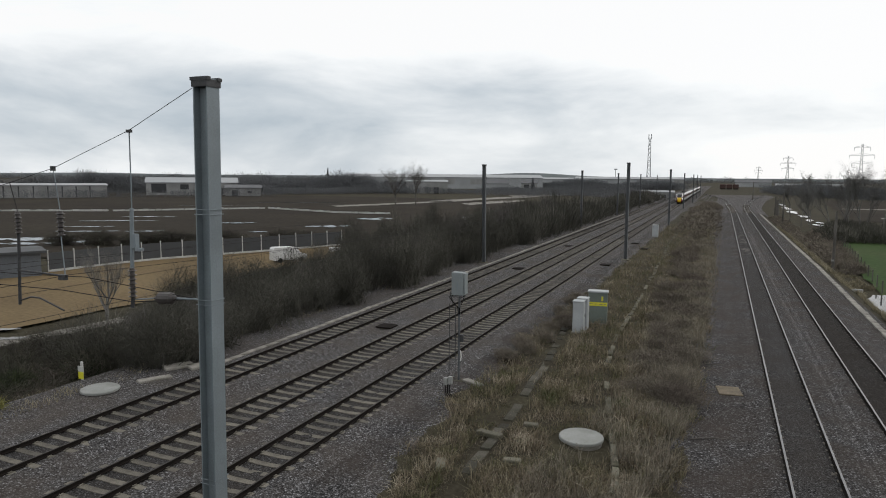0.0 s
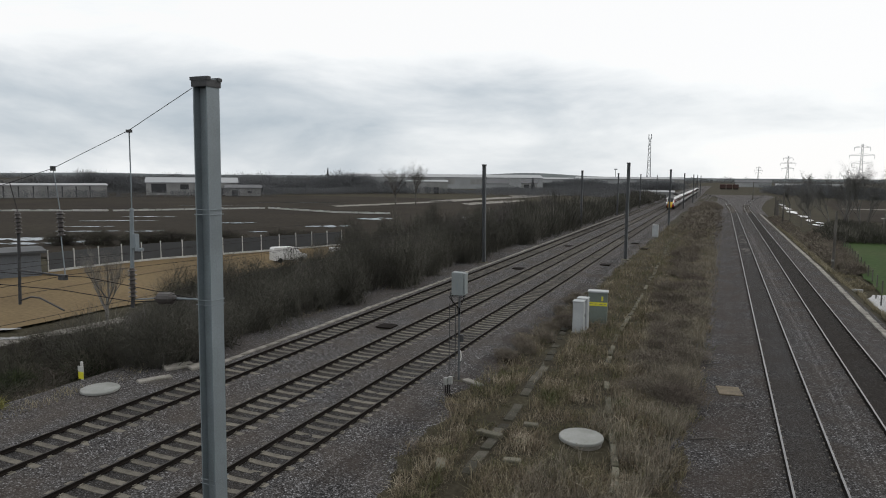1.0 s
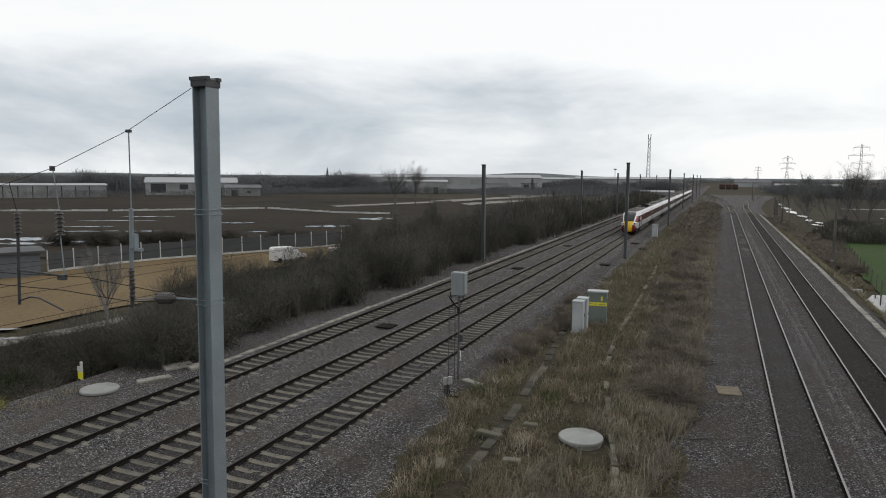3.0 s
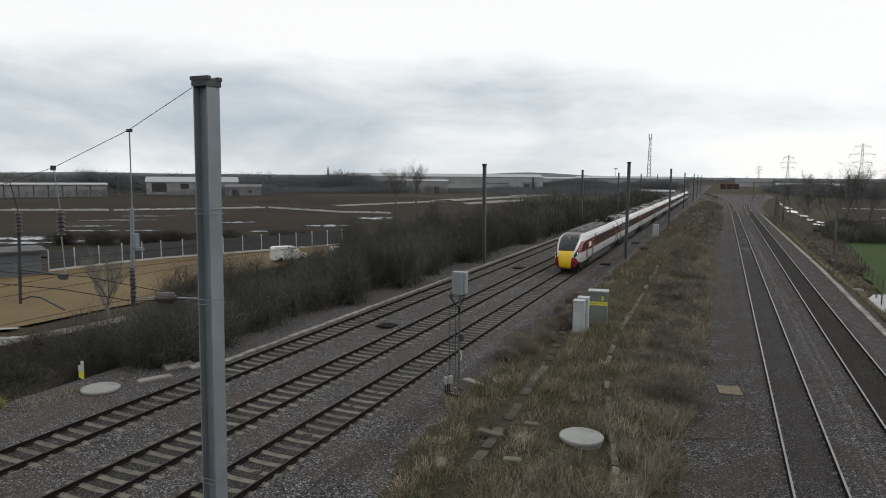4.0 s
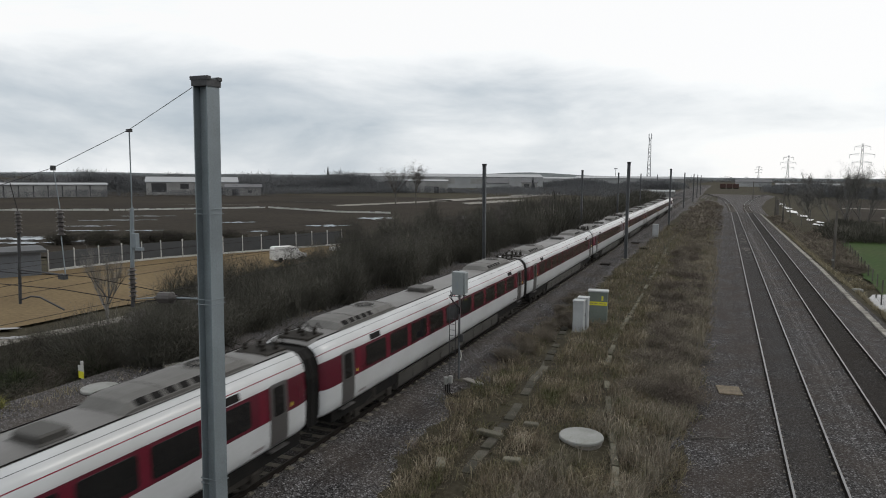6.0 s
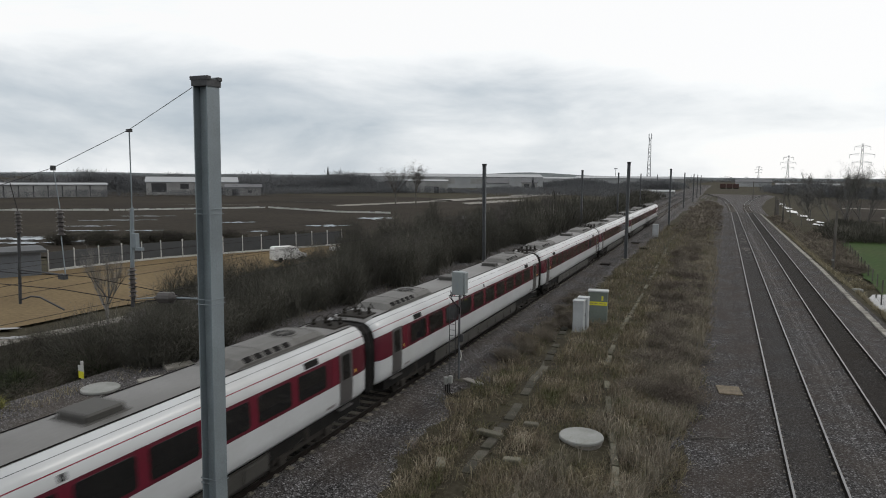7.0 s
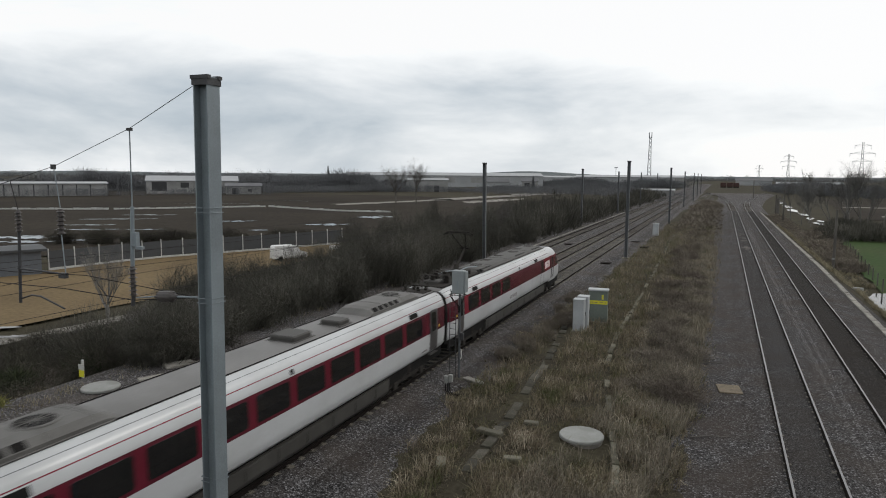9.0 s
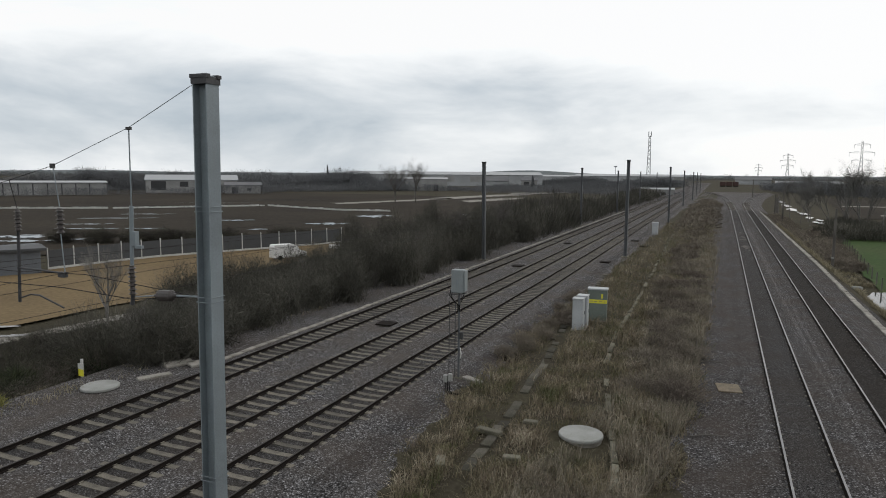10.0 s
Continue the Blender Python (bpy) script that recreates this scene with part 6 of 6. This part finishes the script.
pylon(133, 797, -12, 0.15)
pylon(98.5, 1190, -8, 0.2)
pylon(105, 2200, -6, 0.28)
b = thing("lamp_mast", "distant pale lighting mast above the sheds", "mast", m=pose(-98, 690, -1.5))
part("pole", Build().tube([(0, 0, 0), (0, 0, 19)], 0.25, 6).mesh("pole", M["lattice"]), b)
part("head", Build().box(-1.6, 1.6, -0.3, 0.3, 18.6, 19.6).mesh("head", M["lattice"]), b)

# ---- headspan and wires at the near mast ----
M["insulator"] = mat("brown_insulator", (0.040, 0.034, 0.032), 0.5, (0.05, 0.044, 0.041), 3, 20, grain=0.1)
YM = 10.45
for z in (2.85, 6.66, 8.5):
    s = Build()
    for o in (-0.05, 0.05):
        x = -9.615 + 0.011 * (z + 0.55)
        s.tube([(x - 0.195, 10.55 - 0.195, z + o), (x + 0.195, 10.55 - 0.195, z + o), (x + 0.195, 10.55 + 0.195, z + o), (x - 0.195, 10.55 + 0.195, z + o), (x - 0.195, 10.55 - 0.195, z + o)], 0.008, 5)
    st = new("strap", s.mesh("strap", M["steel"]))
    st.parent = near
    st.matrix_parent_inverse = near.matrix_basis.inverted()

span = thing("headspan", "wire span with insulators hung across the tracks", "overhead wires")
w = Build()
w.tube([(-9.75, YM, 10.95), (-11.48, YM, 10.16), (-13.8, YM, 9.37), (-16.5, YM, 8.75), (-20, YM, 8.7), (-24.5, YM, 9.6)], 0.007, 5)
part("span_wire", w.mesh("span_wire", M["wire"]), span)
part("span_wire", Build().tube([(-9.8, YM, 6.70), (-11.58, YM, 6.50), (-13.7, YM, 6.60), (-16, YM, 6.58), (-24.5, YM, 6.6)], 0.011, 5).mesh("span_wire", M["wire"]), span)
part("span_wire", Build().tube([(-9.8, YM, 6.70), (-13.0, YM, 6.95), (-15.3, YM, 6.88), (-24.5, YM, 6.9)], 0.009, 5).mesh("span_wire", M["wire"]), span)


def shed_stack(x, z0, z1, rad, n):
    """A stack of ribbed discs."""
    pts, rr = [], []
    for j in range(n):
        a = z0 + (z1 - z0) * j / n
        d = (z1 - z0) / n
        pts += [(x, YM, a), (x, YM, a + d * 0.25), (x, YM, a + d * 0.5), (x, YM, a + d * 0.9)]
        rr += [rad * 0.5, rad, rad * 0.55, rad * 0.5]
    return Build().tube(pts, rr, 12).mesh("insulator", M["insulator"])


part("insulator", shed_stack(-11.57, 6.60, 7.25, 0.095, 7), span, "ribbed brown insulator")
part("insulator", shed_stack(-13.68, 7.84, 8.42, 0.10, 6), span, "ribbed brown insulator")
part("insulator", shed_stack(-15.09, 7.84, 8.36, 0.085, 6), span, "ribbed brown insulator")
d = Build()
d.tube([(-11.48, YM, 10.16), (-11.5, YM, 8.5)], 0.014, 5)
part("dropper", d.mesh("dropper", M["steel"]), span)
part("hanger_tube", Build().tube([(-11.5, YM, 8.52), (-11.56, YM, 7.25)], 0.042, 8).mesh("hanger_tube", M["steel"]), span)
part("hanger_tube", Build().tube([(-11.57, YM, 6.6), (-11.6, YM, 6.38)], 0.042, 8).mesh("hanger_tube", M["steel_dark"]), span)
part("clamp", Build().box(-11.5, -11.38, YM - 0.05, YM + 0.05, 7.68, 7.98).box(-11.42, -11.24, YM - 0.04, YM + 0.04, 7.62, 7.68).mesh("clamp", M["steel"]), span)
part("clamp", Build().box(-11.53, -11.43, YM - 0.04, YM + 0.04, 10.11, 10.17).mesh("clamp", M["steel_dark"]), span)
part("clamp", Build().box(-13.87, -13.79, YM - 0.04, YM + 0.04, 9.30, 9.41).mesh("clamp", M["steel_dark"]), span)
part("dropper", Build().tube([(-13.82, YM, 9.36), (-13.68, YM, 8.45)], 0.012, 5).mesh("dropper", M["steel"]), span)
part("dropper", Build().tube([(-13.69, YM, 7.84), (-13.62, YM, 6.92)], 0.014, 5).mesh("dropper", M["steel"]), span)
part("hanger_tube", Build().tube([(-15.1, YM, 7.84), (-15.2, YM, 6.15)], 0.035, 8).mesh("hanger_tube", M["steel_dark"]), span)
part("dropper", Build().tube([(-15.3, YM, 9.02), (-15.09, YM, 8.36)], 0.010, 5).mesh("dropper", M["wire"]), span)
part("register_arm", Build().tube([(-15.2, YM, 6.24), (-14.8, YM, 6.36), (-14.5, YM, 6.36), (-13.72, YM, 6.13)], 0.020, 6).mesh("register_arm", M["steel_dark"]), span)
part("register_arm", Build().tube([(-15.2, YM, 6.97), (-14.2, YM, 6.95), (-13.66, YM, 6.93)], 0.024, 6).box(-13.8, -13.6, YM - 0.05, YM + 0.05, 6.84, 6.96).mesh("register_arm", M["steel_dark"]), span)
st = Build()
st.tube([(-10.95, YM, 6.63), (-10.86, YM, 6.64), (-10.8, YM, 6.645), (-10.48, YM, 6.665), (-10.42, YM, 6.67), (-10.34, YM, 6.675)], [0.03, 0.05, 0.125, 0.125, 0.06, 0.04], 12)
part("strain_insulator", st.mesh("strain_insulator", M["insulator"]), span, "fat brown strain insulator")
part("tie_rod", Build().tube([(-10.34, YM, 6.675), (-9.8, YM, 6.70)], 0.022, 6).tube([(-10.95, YM, 6.63), (-11.5, YM, 6.56)], 0.016, 6).mesh("tie_rod", M["steel"]), span)
for x in (-16.592, -21.26):
    part("dropper", Build().tube([(x, YM, 8.76), (x, YM, 6.12)], 0.008, 5).mesh("dropper", M["wire"]), span)
for key, off, z in (("A", -0.2, 6.12), ("B", 0.2, 6.12), ("C", -0.2, 6.12)):
    x = TRACKS[key](0) + off
    wire = thing("overhead_wire", "thin dark overhead line wires above a track", "overhead wires", "overhead wires")
    part("contact_wire", Build().tube([(x, yy, z) for yy in (-280, 0, YM, 70, 130, 190, 250, 330)], 0.006, 4).mesh("contact_wire", M["wire"]), wire)
    pts = []
    for (a, c) in ((-280, -220), (-220, -160), (-160, -100), (-100, -40), (-40, YM), (YM, 74), (74, 133), (133, 195), (195, 260)):
        pts += [(x, a + (c - a) * j / 6, z + 0.85 - 0.55 * (1 - (2 * j / 6 - 1) ** 2)) for j in range(6)]
    part("catenary_wire", Build().tube(pts, 0.006, 4).mesh("catenary_wire", M["wire"]), wire)

# ---- signal with ladder ----
M["cab_grey"] = mat("cabinet_grey_paint", (0.36, 0.38, 0.39), 0.5, (0.28, 0.295, 0.30), 1.2, 14, grain=0.08)
M["signal_grey"] = mat("signal_grey_paint", (0.22, 0.245, 0.25), 0.5, (0.17, 0.19, 0.195), 1.2, 14, grain=0.08)
M["cab_green"] = mat("cabinet_green_paint", (0.13, 0.155, 0.135), 0.55, (0.10, 0.12, 0.105), 1.2, 14, grain=0.1)
M["sign_yellow"] = mat("yellow_plate", (0.62, 0.58, 0.03), 0.5, (0.52, 0.48, 0.03), 2, 14, grain=0.06)
M["lid"] = mat("pale_lid", (0.26, 0.265, 0.255), 0.8, (0.19, 0.195, 0.18), 1.6, 18, grain=0.1)
sig = thing("signal", "grey railway signal box head on a post with ladder", "signal", m=pose(-10.94, 28.4, -0.35))
part("post", Build().tube([(0, 0, 0), (0, 0, 4.2)], 0.05, 10).mesh("post", M["steel_mid"]), sig)
part("base", Build().box(-0.3, 0.3, -0.3, 0.3, -0.2, 0.06, bevel=0.04).mesh("base", M["concrete_dark"]), sig)
hd = Build().box(-0.30, 0.28, -0.28, 0.10, 4.14, 5.20, bevel=0.03)
hd.box(0.285, 0.36, -0.24, 0.14, 4.2, 5.16, bevel=0.02)
part("head", hd.mesh("head", M["signal_grey"]), sig, "pale grey signal head seen from behind")
part("hinge_plate", Build().box(-0.02, 0.02, -0.30, -0.275, 4.4, 4.75).mesh("hinge_plate", M["steel"]), sig)
part("bracket", Build().tube([(-0.42, -0.1, 4.05), (-0.42, 0.0, 4.18), (0.30, 0.0, 4.22)], 0.025, 6).tube([(-0.42, -0.1, 4.25), (-0.30, -0.1, 3.7)], 0.02, 6).tube([(0.2, 0.1, 4.15), (0.15, 0.1, 3.8), (0, 0.05, 3.7)], 0.025, 6).mesh("bracket", M["steel_dark"]), sig)
lad = thing("ladder", "thin dark steel ladder leaning on the signal post", "ladder", m=pose(-11.24, 28.3, -0.35))
for x in (-0.15, 0.15):
    part("stile", Build().tube([(x, 0, 0), (x, 0, 3.7)], 0.018, 6).mesh("stile", M["steel_dark"]), lad)
rung = Build().tube([(-0.15, 0, 0), (0.15, 0, 0)], 0.012, 6).mesh("rung", M["steel_dark"])
for j in range(13):
    part("rung", rung, lad, m=pose(0, 0, 0.25 + j * 0.27))
part("junction_box", Build().box(0.05, 0.22, -0.1, 0.05, 1.9, 2.25, bevel=0.02).mesh("junction_box", M["steel_dark"]), sig)
part("handle", Build().tube([(0.12, -0.1, 1.0), (0.16, -0.12, 1.2), (0.12, -0.1, 1.5)], 0.02, 6).mesh("handle", M["mark_white"]), sig)

for k, (x0, x1) in enumerate(((-0.36, 0.02), (-0.28, -0.04), (0.24, 0.05))):
    part("cable", Build().tube([(x0, -0.12, 4.2), (x0 * 1.15, -0.2, 3.98 - 0.05 * k), (x0 * 0.6 + x1 * 0.4, -0.16, 3.72), (x1, -0.08, 3.5), (x1, -0.07, 3.2)], 0.018, 6).mesh("cable", M["black"]), sig, "black cable")
part("foot_platform", Build().tube([(-0.42, -0.3, 4.06), (0.30, -0.3, 4.06), (0.30, 0.1, 4.06), (-0.42, 0.1, 4.06), (-0.42, -0.3, 4.06)], 0.02, 5).mesh("foot_platform", M["steel_dark"]), sig)
tp = thing("track_box", "two small white cable boxes on a short stake", "electrical box", m=pose(-10.57, 26.15, -0.36))
part("stake", Build().tube([(0, 0, -0.1), (0, 0, 0.55)], 0.03, 6).mesh("stake", M["steel_dark"]), tp)
for x, z in ((-0.10, 0.52), (0.11, 0.60)):
    part("box", Build().box(x - 0.09, x + 0.09, -0.08, 0.08, z, z + 0.32, bevel=0.02).mesh("box", M["lid"]), tp, "white box")
for j in range(3):
    part("cable", Build().tube([(-0.1 + 0.09 * j, -0.05, 0.55), (-0.08 + 0.1 * j, -0.1, 0.2), (0.05 + 0.12 * j, -0.1, 0.02), (0.3 + 0.15 * j, 0.1, 0.05)], 0.022, 6).mesh("cable", M["black"]), tp)


def slab(x, y, z, l, w, h, turn, label="pale weathered concrete slab lying on the ground", tilt=0.0):
    s = new("concrete_slab", Build().box(-l / 2, l / 2, -w / 2, w / 2, 0, h, bevel=0.03).mesh("concrete_slab", M["concrete"] if "lid" in label or "flat" in label else M["concrete_old"]))
    s.matrix_basis = pose(x, y, z, tilt, 0, turn)
    return tagged(s, label, "slab", "loose slabs")


slab(-10.15, 28.2, -0.34, 1.15, 0.36, 0.12, -28, "long pale concrete lid lying by the signal")
slab(-7.35, 22.3, -0.2, 1.0, 0.32, 0.14, -10)
slab(-6.15, 23.6, -0.12, 0.55, 0.3, 0.12, 5)
slab(-8.0, 19.2, -0.2, 0.32, 0.75, 0.14, 20)
slab(-5.9, 20.3, -0.12, 0.6, 0.3, 0.1, 10)
for x, y in ((-24.4, 24.6), (-23.4, 25.2)):
    slab(x, y, -0.28, 1.4, 0.8, 0.12, 62, "flat grey concrete slab beside the track")
slab(-23.9, 22.6, -0.3, 1.5, 0.45, 0.1, 60, "flat grey concrete slab beside the track")
slab(-8.6, 37.5, -0.3, 0.7, 0.12, 0.08, -48, "thin pale board lying in the grass")


def round_lid(x, y, z, r, label):
    c = thing("inspection_cover", label, "cover", "inspection covers", pose(x, y, z))
    part("lid", Build().disc(0, 0, 0.16, r, r, 0.10, 36).mesh("lid", M["lid"]), c)
    part("rim", Build().disc(0, 0, -0.35, r * 0.93, r * 0.93, 0.50, 36).mesh("rim", M["concrete"]), c)


round_lid(-4.20, 23.35, -0.34, 0.80, "large round pale inspection cover in the grass")
round_lid(-24.85, 20.45, -0.42, 0.80, "large round grey inspection cover beside the track")

# ---- cabinets ----
cab = thing("equipment_cabinet", "pale grey double equipment cabinet on the strip", "cabinet", m=pose(-7.62, 40.3, -0.32))
part("plinth", Build().box(-0.40, 0.42, -0.35, 1.15, -0.2, 0.10).mesh("plinth", M["concrete"]), cab)
for y, h, x in ((0.0, 1.98, 0.0), (0.72, 2.06, 0.12)):
    part("body", Build().box(x - 0.34, x + 0.30, y - 0.30, y + 0.36, 0.10, h, bevel=0.03).mesh("body", M["cab_grey"]), cab)
    part("lid", Build().box(x - 0.37, x + 0.33, y - 0.33, y + 0.39, h, h + 0.06, bevel=0.02).mesh("lid", M["cab_grey"]), cab)
    part("door", Build().box(x + 0.302, x + 0.315, y - 0.24, y + 0.30, 0.2, h - 0.1).mesh("door", M["cab_grey"]), cab)
    part("handle", Build().box(x + 0.316, x + 0.345, y + 0.18, y + 0.22, 1.0, 1.2).mesh("handle", M["steel_dark"]), cab)
cab = thing("equipment_cabinet", "green-grey equipment cabinet with a yellow warning strip", "cabinet", m=pose(-7.02, 43.6, -0.32, 0, 0, 6))
part("plinth", Build().box(-0.64, 0.64, -0.36, 0.36, -0.2, 0.08).mesh("plinth", M["concrete"]), cab)
part("body", Build().box(-0.61, 0.61, -0.33, 0.33, 0.08, 2.10, bevel=0.03).mesh("body", M["cab_green"]), cab)
part("lid", Build().box(-0.66, 0.66, -0.39, 0.39, 2.10, 2.19, bevel=0.03).mesh("lid", M["cab_grey"]), cab, "pale grey lid")
part("warning_strip", Build().box(-0.60, 0.60, -0.345, -0.334, 1.22, 1.46).mesh("warning_strip", M["sign_yellow"]), cab, "yellow strip with dark bars")
for x, wd in ((-0.42, 0.26), (-0.12, 0.2), (0.2, 0.22), (0.45, 0.12)):
    part("writing_bar", Build().box(x - wd / 2, x + wd / 2, -0.35, -0.346, 1.32, 1.36).mesh("writing_bar", M["cab_green"]), cab)
part("yellow_mark", Build().box(0.22, 0.34, -0.345, -0.334, 1.55, 1.85).mesh("yellow_mark", M["sign_yellow"]), cab)
cab = thing("equipment_cabinet", "slim pale equipment cabinet beside the main line", "cabinet", m=pose(-9.35, 113, -0.35))
part("body", Build().box(-0.45, 0.45, -0.35, 0.35, -0.1, 1.9, bevel=0.04).mesh("body", M["cab_grey"]), cab)
part("lid", Build().box(-0.5, 0.5, -0.4, 0.4, 1.9, 1.98, bevel=0.03).mesh("lid", M["cab_grey"]), cab)
for x, y in ((-11.1, 73), (-10.9, 99), (-9.0, 92), (-19.0, 36.6), (-18.9, 66), (-19.0, 91)):
    c = thing("drain_chamber", "low dark-topped drain chamber in the ballast", "chamber", "drain chambers", pose(x, y, -0.42))
    part("wall", Build().box(-0.5, 0.5, -0.5, 0.5, -0.1, 0.20, bevel=0.03).mesh("wall", M["concrete_dark"]), c)
    part("grating", Build().box(-0.55, 0.55, -0.55, 0.55, 0.204, 0.27, bevel=0.03).mesh("grating", M["rail_rust"]), c, "rusty lid")
mk = thing("marker_post", "white marker post with a yellow plate", "sign", m=pose(-27.0, 21.3, -0.55))
part("post", Build().box(-0.05, 0.05, -0.05, 0.05, -0.2, 1.1, bevel=0.01).mesh("post", M["fence_white"]), mk)
part("plate", Build().box(-0.16, 0.16, -0.075, -0.055, 0.3, 0.62).mesh("plate", M["sign_yellow"]), mk)
part("plate", Build().box(-0.18, 0.18, -0.075, -0.055, 0.64, 0.9).mesh("plate", M["fence_white"]), mk)
board = new("rotten_board", Build().box(-0.5, 0.5, -0.6, 0.6, 0, 0.05, bevel=0.02).mesh("rotten_board", mat("rotten_wood", (0.16, 0.13, 0.09), 0.95, (0.10, 0.08, 0.055), 3, 30, 0.4)))
board.matrix_basis = pose(0.84, 31.8, -0.31, 0, 0, 8)
tagged(board, "rotten tan board lying on the ballast", "board")
for k, (x, y, l, a) in enumerate(((0.2, 25.5, 1.6, 25), (-9.7, 25.2, 1.2, 10), (0.1, 36, 1.2, 20), (-10.4, 27.2, 1.0, -20), (-9.2, 39.5, 1.4, -40))):
    st = new("stick", Build().tube([(-l / 2, 0, 0.02), (-l / 6, 0.05, 0.05), (l / 5, -0.04, 0.04), (l / 2, 0.06, 0.02)], [0.03, 0.028, 0.02, 0.01], 5).mesh("stick", M["bark"]))
    st.matrix_basis = pose(x, y, -0.36 if x < -5 else -0.30, 0, 0, a)
    tagged(st, "dark broken stick lying on the ballast", "stick", "sticks")

# ---- van in the yard ----
M["van_white"] = mat("van_white_paint", (0.62, 0.62, 0.62), 0.4, (0.5, 0.5, 0.49), 1, 9, grain=0.05)
van = thing("van", "white van parked in the sandy yard", "van", m=pose(-48.6, 67.4, -1.34, 0, 0, 58) @ Matrix.Scale(0.87, 4))
pr = [(-2.4, 0.35), (2.35, 0.35), (2.45, 0.7), (2.4, 1.05), (1.5, 1.25), (0.95, 2.0), (0.6, 2.12), (-2.2, 2.15), (-2.4, 1.9)]
vs = [(x, s * (0.92 if z < 1.3 else 0.82), z) for s in (-1, 1) for x, z in pr]
part("body", mesh("body", vs, [tuple(range(9)), tuple(range(17, 8, -1))] + [(q, q + 9, (q + 1) % 9 + 9, (q + 1) % 9) for q in range(9)], M["van_white"]), van)
for s in (-1, 1):
    part("side_window", mesh("side_window", [(0.35, s * 0.885, 1.3), (1.3, s * 0.885, 1.3), (0.85, s * 0.84, 1.95), (0.35, s * 0.84, 1.95)], [(0, 1, 2, 3)], M["glass"]), van)
    for x in (-1.5, 1.6):
        wh = part("wheel", Build().tube([(x, s * 0.7, 0.34), (x, s * 0.95, 0.34)], 0.34, 16).mesh("wheel", M["black"]), van)
part("windscreen", mesh("windscreen", [(1.49, -0.78, 1.30), (1.49, 0.78, 1.30), (1.0, 0.74, 1.97), (1.0, -0.74, 1.97)], [(0, 1, 2, 3)], M["glass"]), van)
bag = new("builders_bag", Build().disc(0, 0, 0, 1.1, 0.6, 0.5, 12).mesh("builders_bag", M["van_white"], True))
bag.matrix_basis = pose(-49.5, 80.0, -1.34, 0, 0, 20)
tagged(bag, "white sheeted heap in the sandy yard", "heap")

# posts beyond the branch line
for k, (x, y, h, r) in enumerate(((11.9, 83, 7.0, 0.16), (13.2, 164, 7.5, 0.2), (14.5, 205, 5.5, 0.2), (14.0, 330, 9, 0.22), (15.4, 210, 4.5, 0.5))):
    p = thing("telegraph_post", "dark wooden post by the ditch", "post", "ditch posts", pose(x, y, -1.2))
    part("pole", Build().tube([(0, 0, -0.2), (0, 0, h)], [r, r * 0.75], 10).mesh("pole", M["bark"]), p)
    if k == 0:
        part("plate", Build().box(-0.22, 0.05, -0.2, -0.17, 1.5, 1.7).mesh("plate", M["lid"]), p, "small white plate")
wire_fence = thing("post_fence", "wooden post and wire fence beside the green field", "fence")
fp = Build().box(-0.05, 0.05, -0.05, 0.05, -0.3, 1.3, bevel=0.012).mesh("post", M["bark"])
pts = [(13.2 + 0.085 * (y - 60), y) for y in range(58, 130, 4)]
for x, y in pts:
    part("post", fp, wire_fence, m=pose(x, y, -1.12))
for z in (0.5, 0.9, 1.2):
    part("wire", Build().tube([(x, y, z - 1.12) for x, y in pts], 0.006, 4).mesh("wire", M["wire"]), wire_fence)
gar = new("litter_sheet", Build().disc(0, 0, 0, 0.45, 0.3, 0.25, 9).mesh("litter_sheet", M["lid"], True))
gar.matrix_basis = pose(12.1, 69.8, -1.0)
tagged(gar, "pale crumpled sheet lying by the ditch", "litter")

# ---- concrete cable troughs, slab by slab ----
def trough(name, label, rows, y0, y1, width, keep, z, seed, skin, step=1.0):
    t = thing(name, label, "cable trough", "cable troughs", kind="structure")
    r = random.Random(seed)
    me = Build().box(-width / 2, width / 2, -step * 0.485, step * 0.485, -0.12, 0.06, bevel=0.02).mesh("trough_lid", skin)
    y = y0
    while y < y1:
        x, x2 = along(rows, y), along(rows, y + step)
        if r.random() < keep(y):
            part("trough_lid", me, t, m=pose((x + x2) / 2 + r.uniform(-0.03, 0.03), y + step / 2, z(x, y) + r.uniform(-0.02, 0.02), r.uniform(-2, 2), r.uniform(-3, 3), -math.degrees(math.atan2(x2 - x, step)) + r.uniform(-2, 2)))
        y += step
    return t


trough("cable_trough_west", "straight line of concrete cable trough lids beside the track", ((0, -22.95), (200, -22.7)), 25.6, 178, 0.32, lambda y: 1.0, lambda x, y: -0.25, 1, M["concrete"])
trough("cable_trough_strip", "overgrown broken concrete cable trough", TROUGH_A, 17.2, 110, 0.38, lambda y: 0.93 if y < 44 else 0.6, lambda x, y: land(x, y) - 0.02, 2, M["concrete_dark"])
trough("cable_trough_verge", "overgrown broken concrete cable trough", TROUGH_B, 19.5, 118, 0.24, lambda y: 0.9 if y < 25 else 0.7, lambda x, y: land(x, y) + 0.05, 3, M["concrete_old"])
trough("cable_trough_east", "line of pale concrete cable trough lids beside the branch", ((0, 9.75), (50, 9.95), (80, 10.3), (200, 10.45)), 40, 196, 0.40, lambda y: 1.0, lambda x, y: -0.27, 4, M["concrete"])


def motions():
    # the train runs through at a steady 48 metres a second
    walk(train, [(t, pose(-13.287, 6.85 - 48.1 * (t - 5.15), 0)) for t in (0.0, 2.5, 5.0, 7.5, 10.0)])


motions()
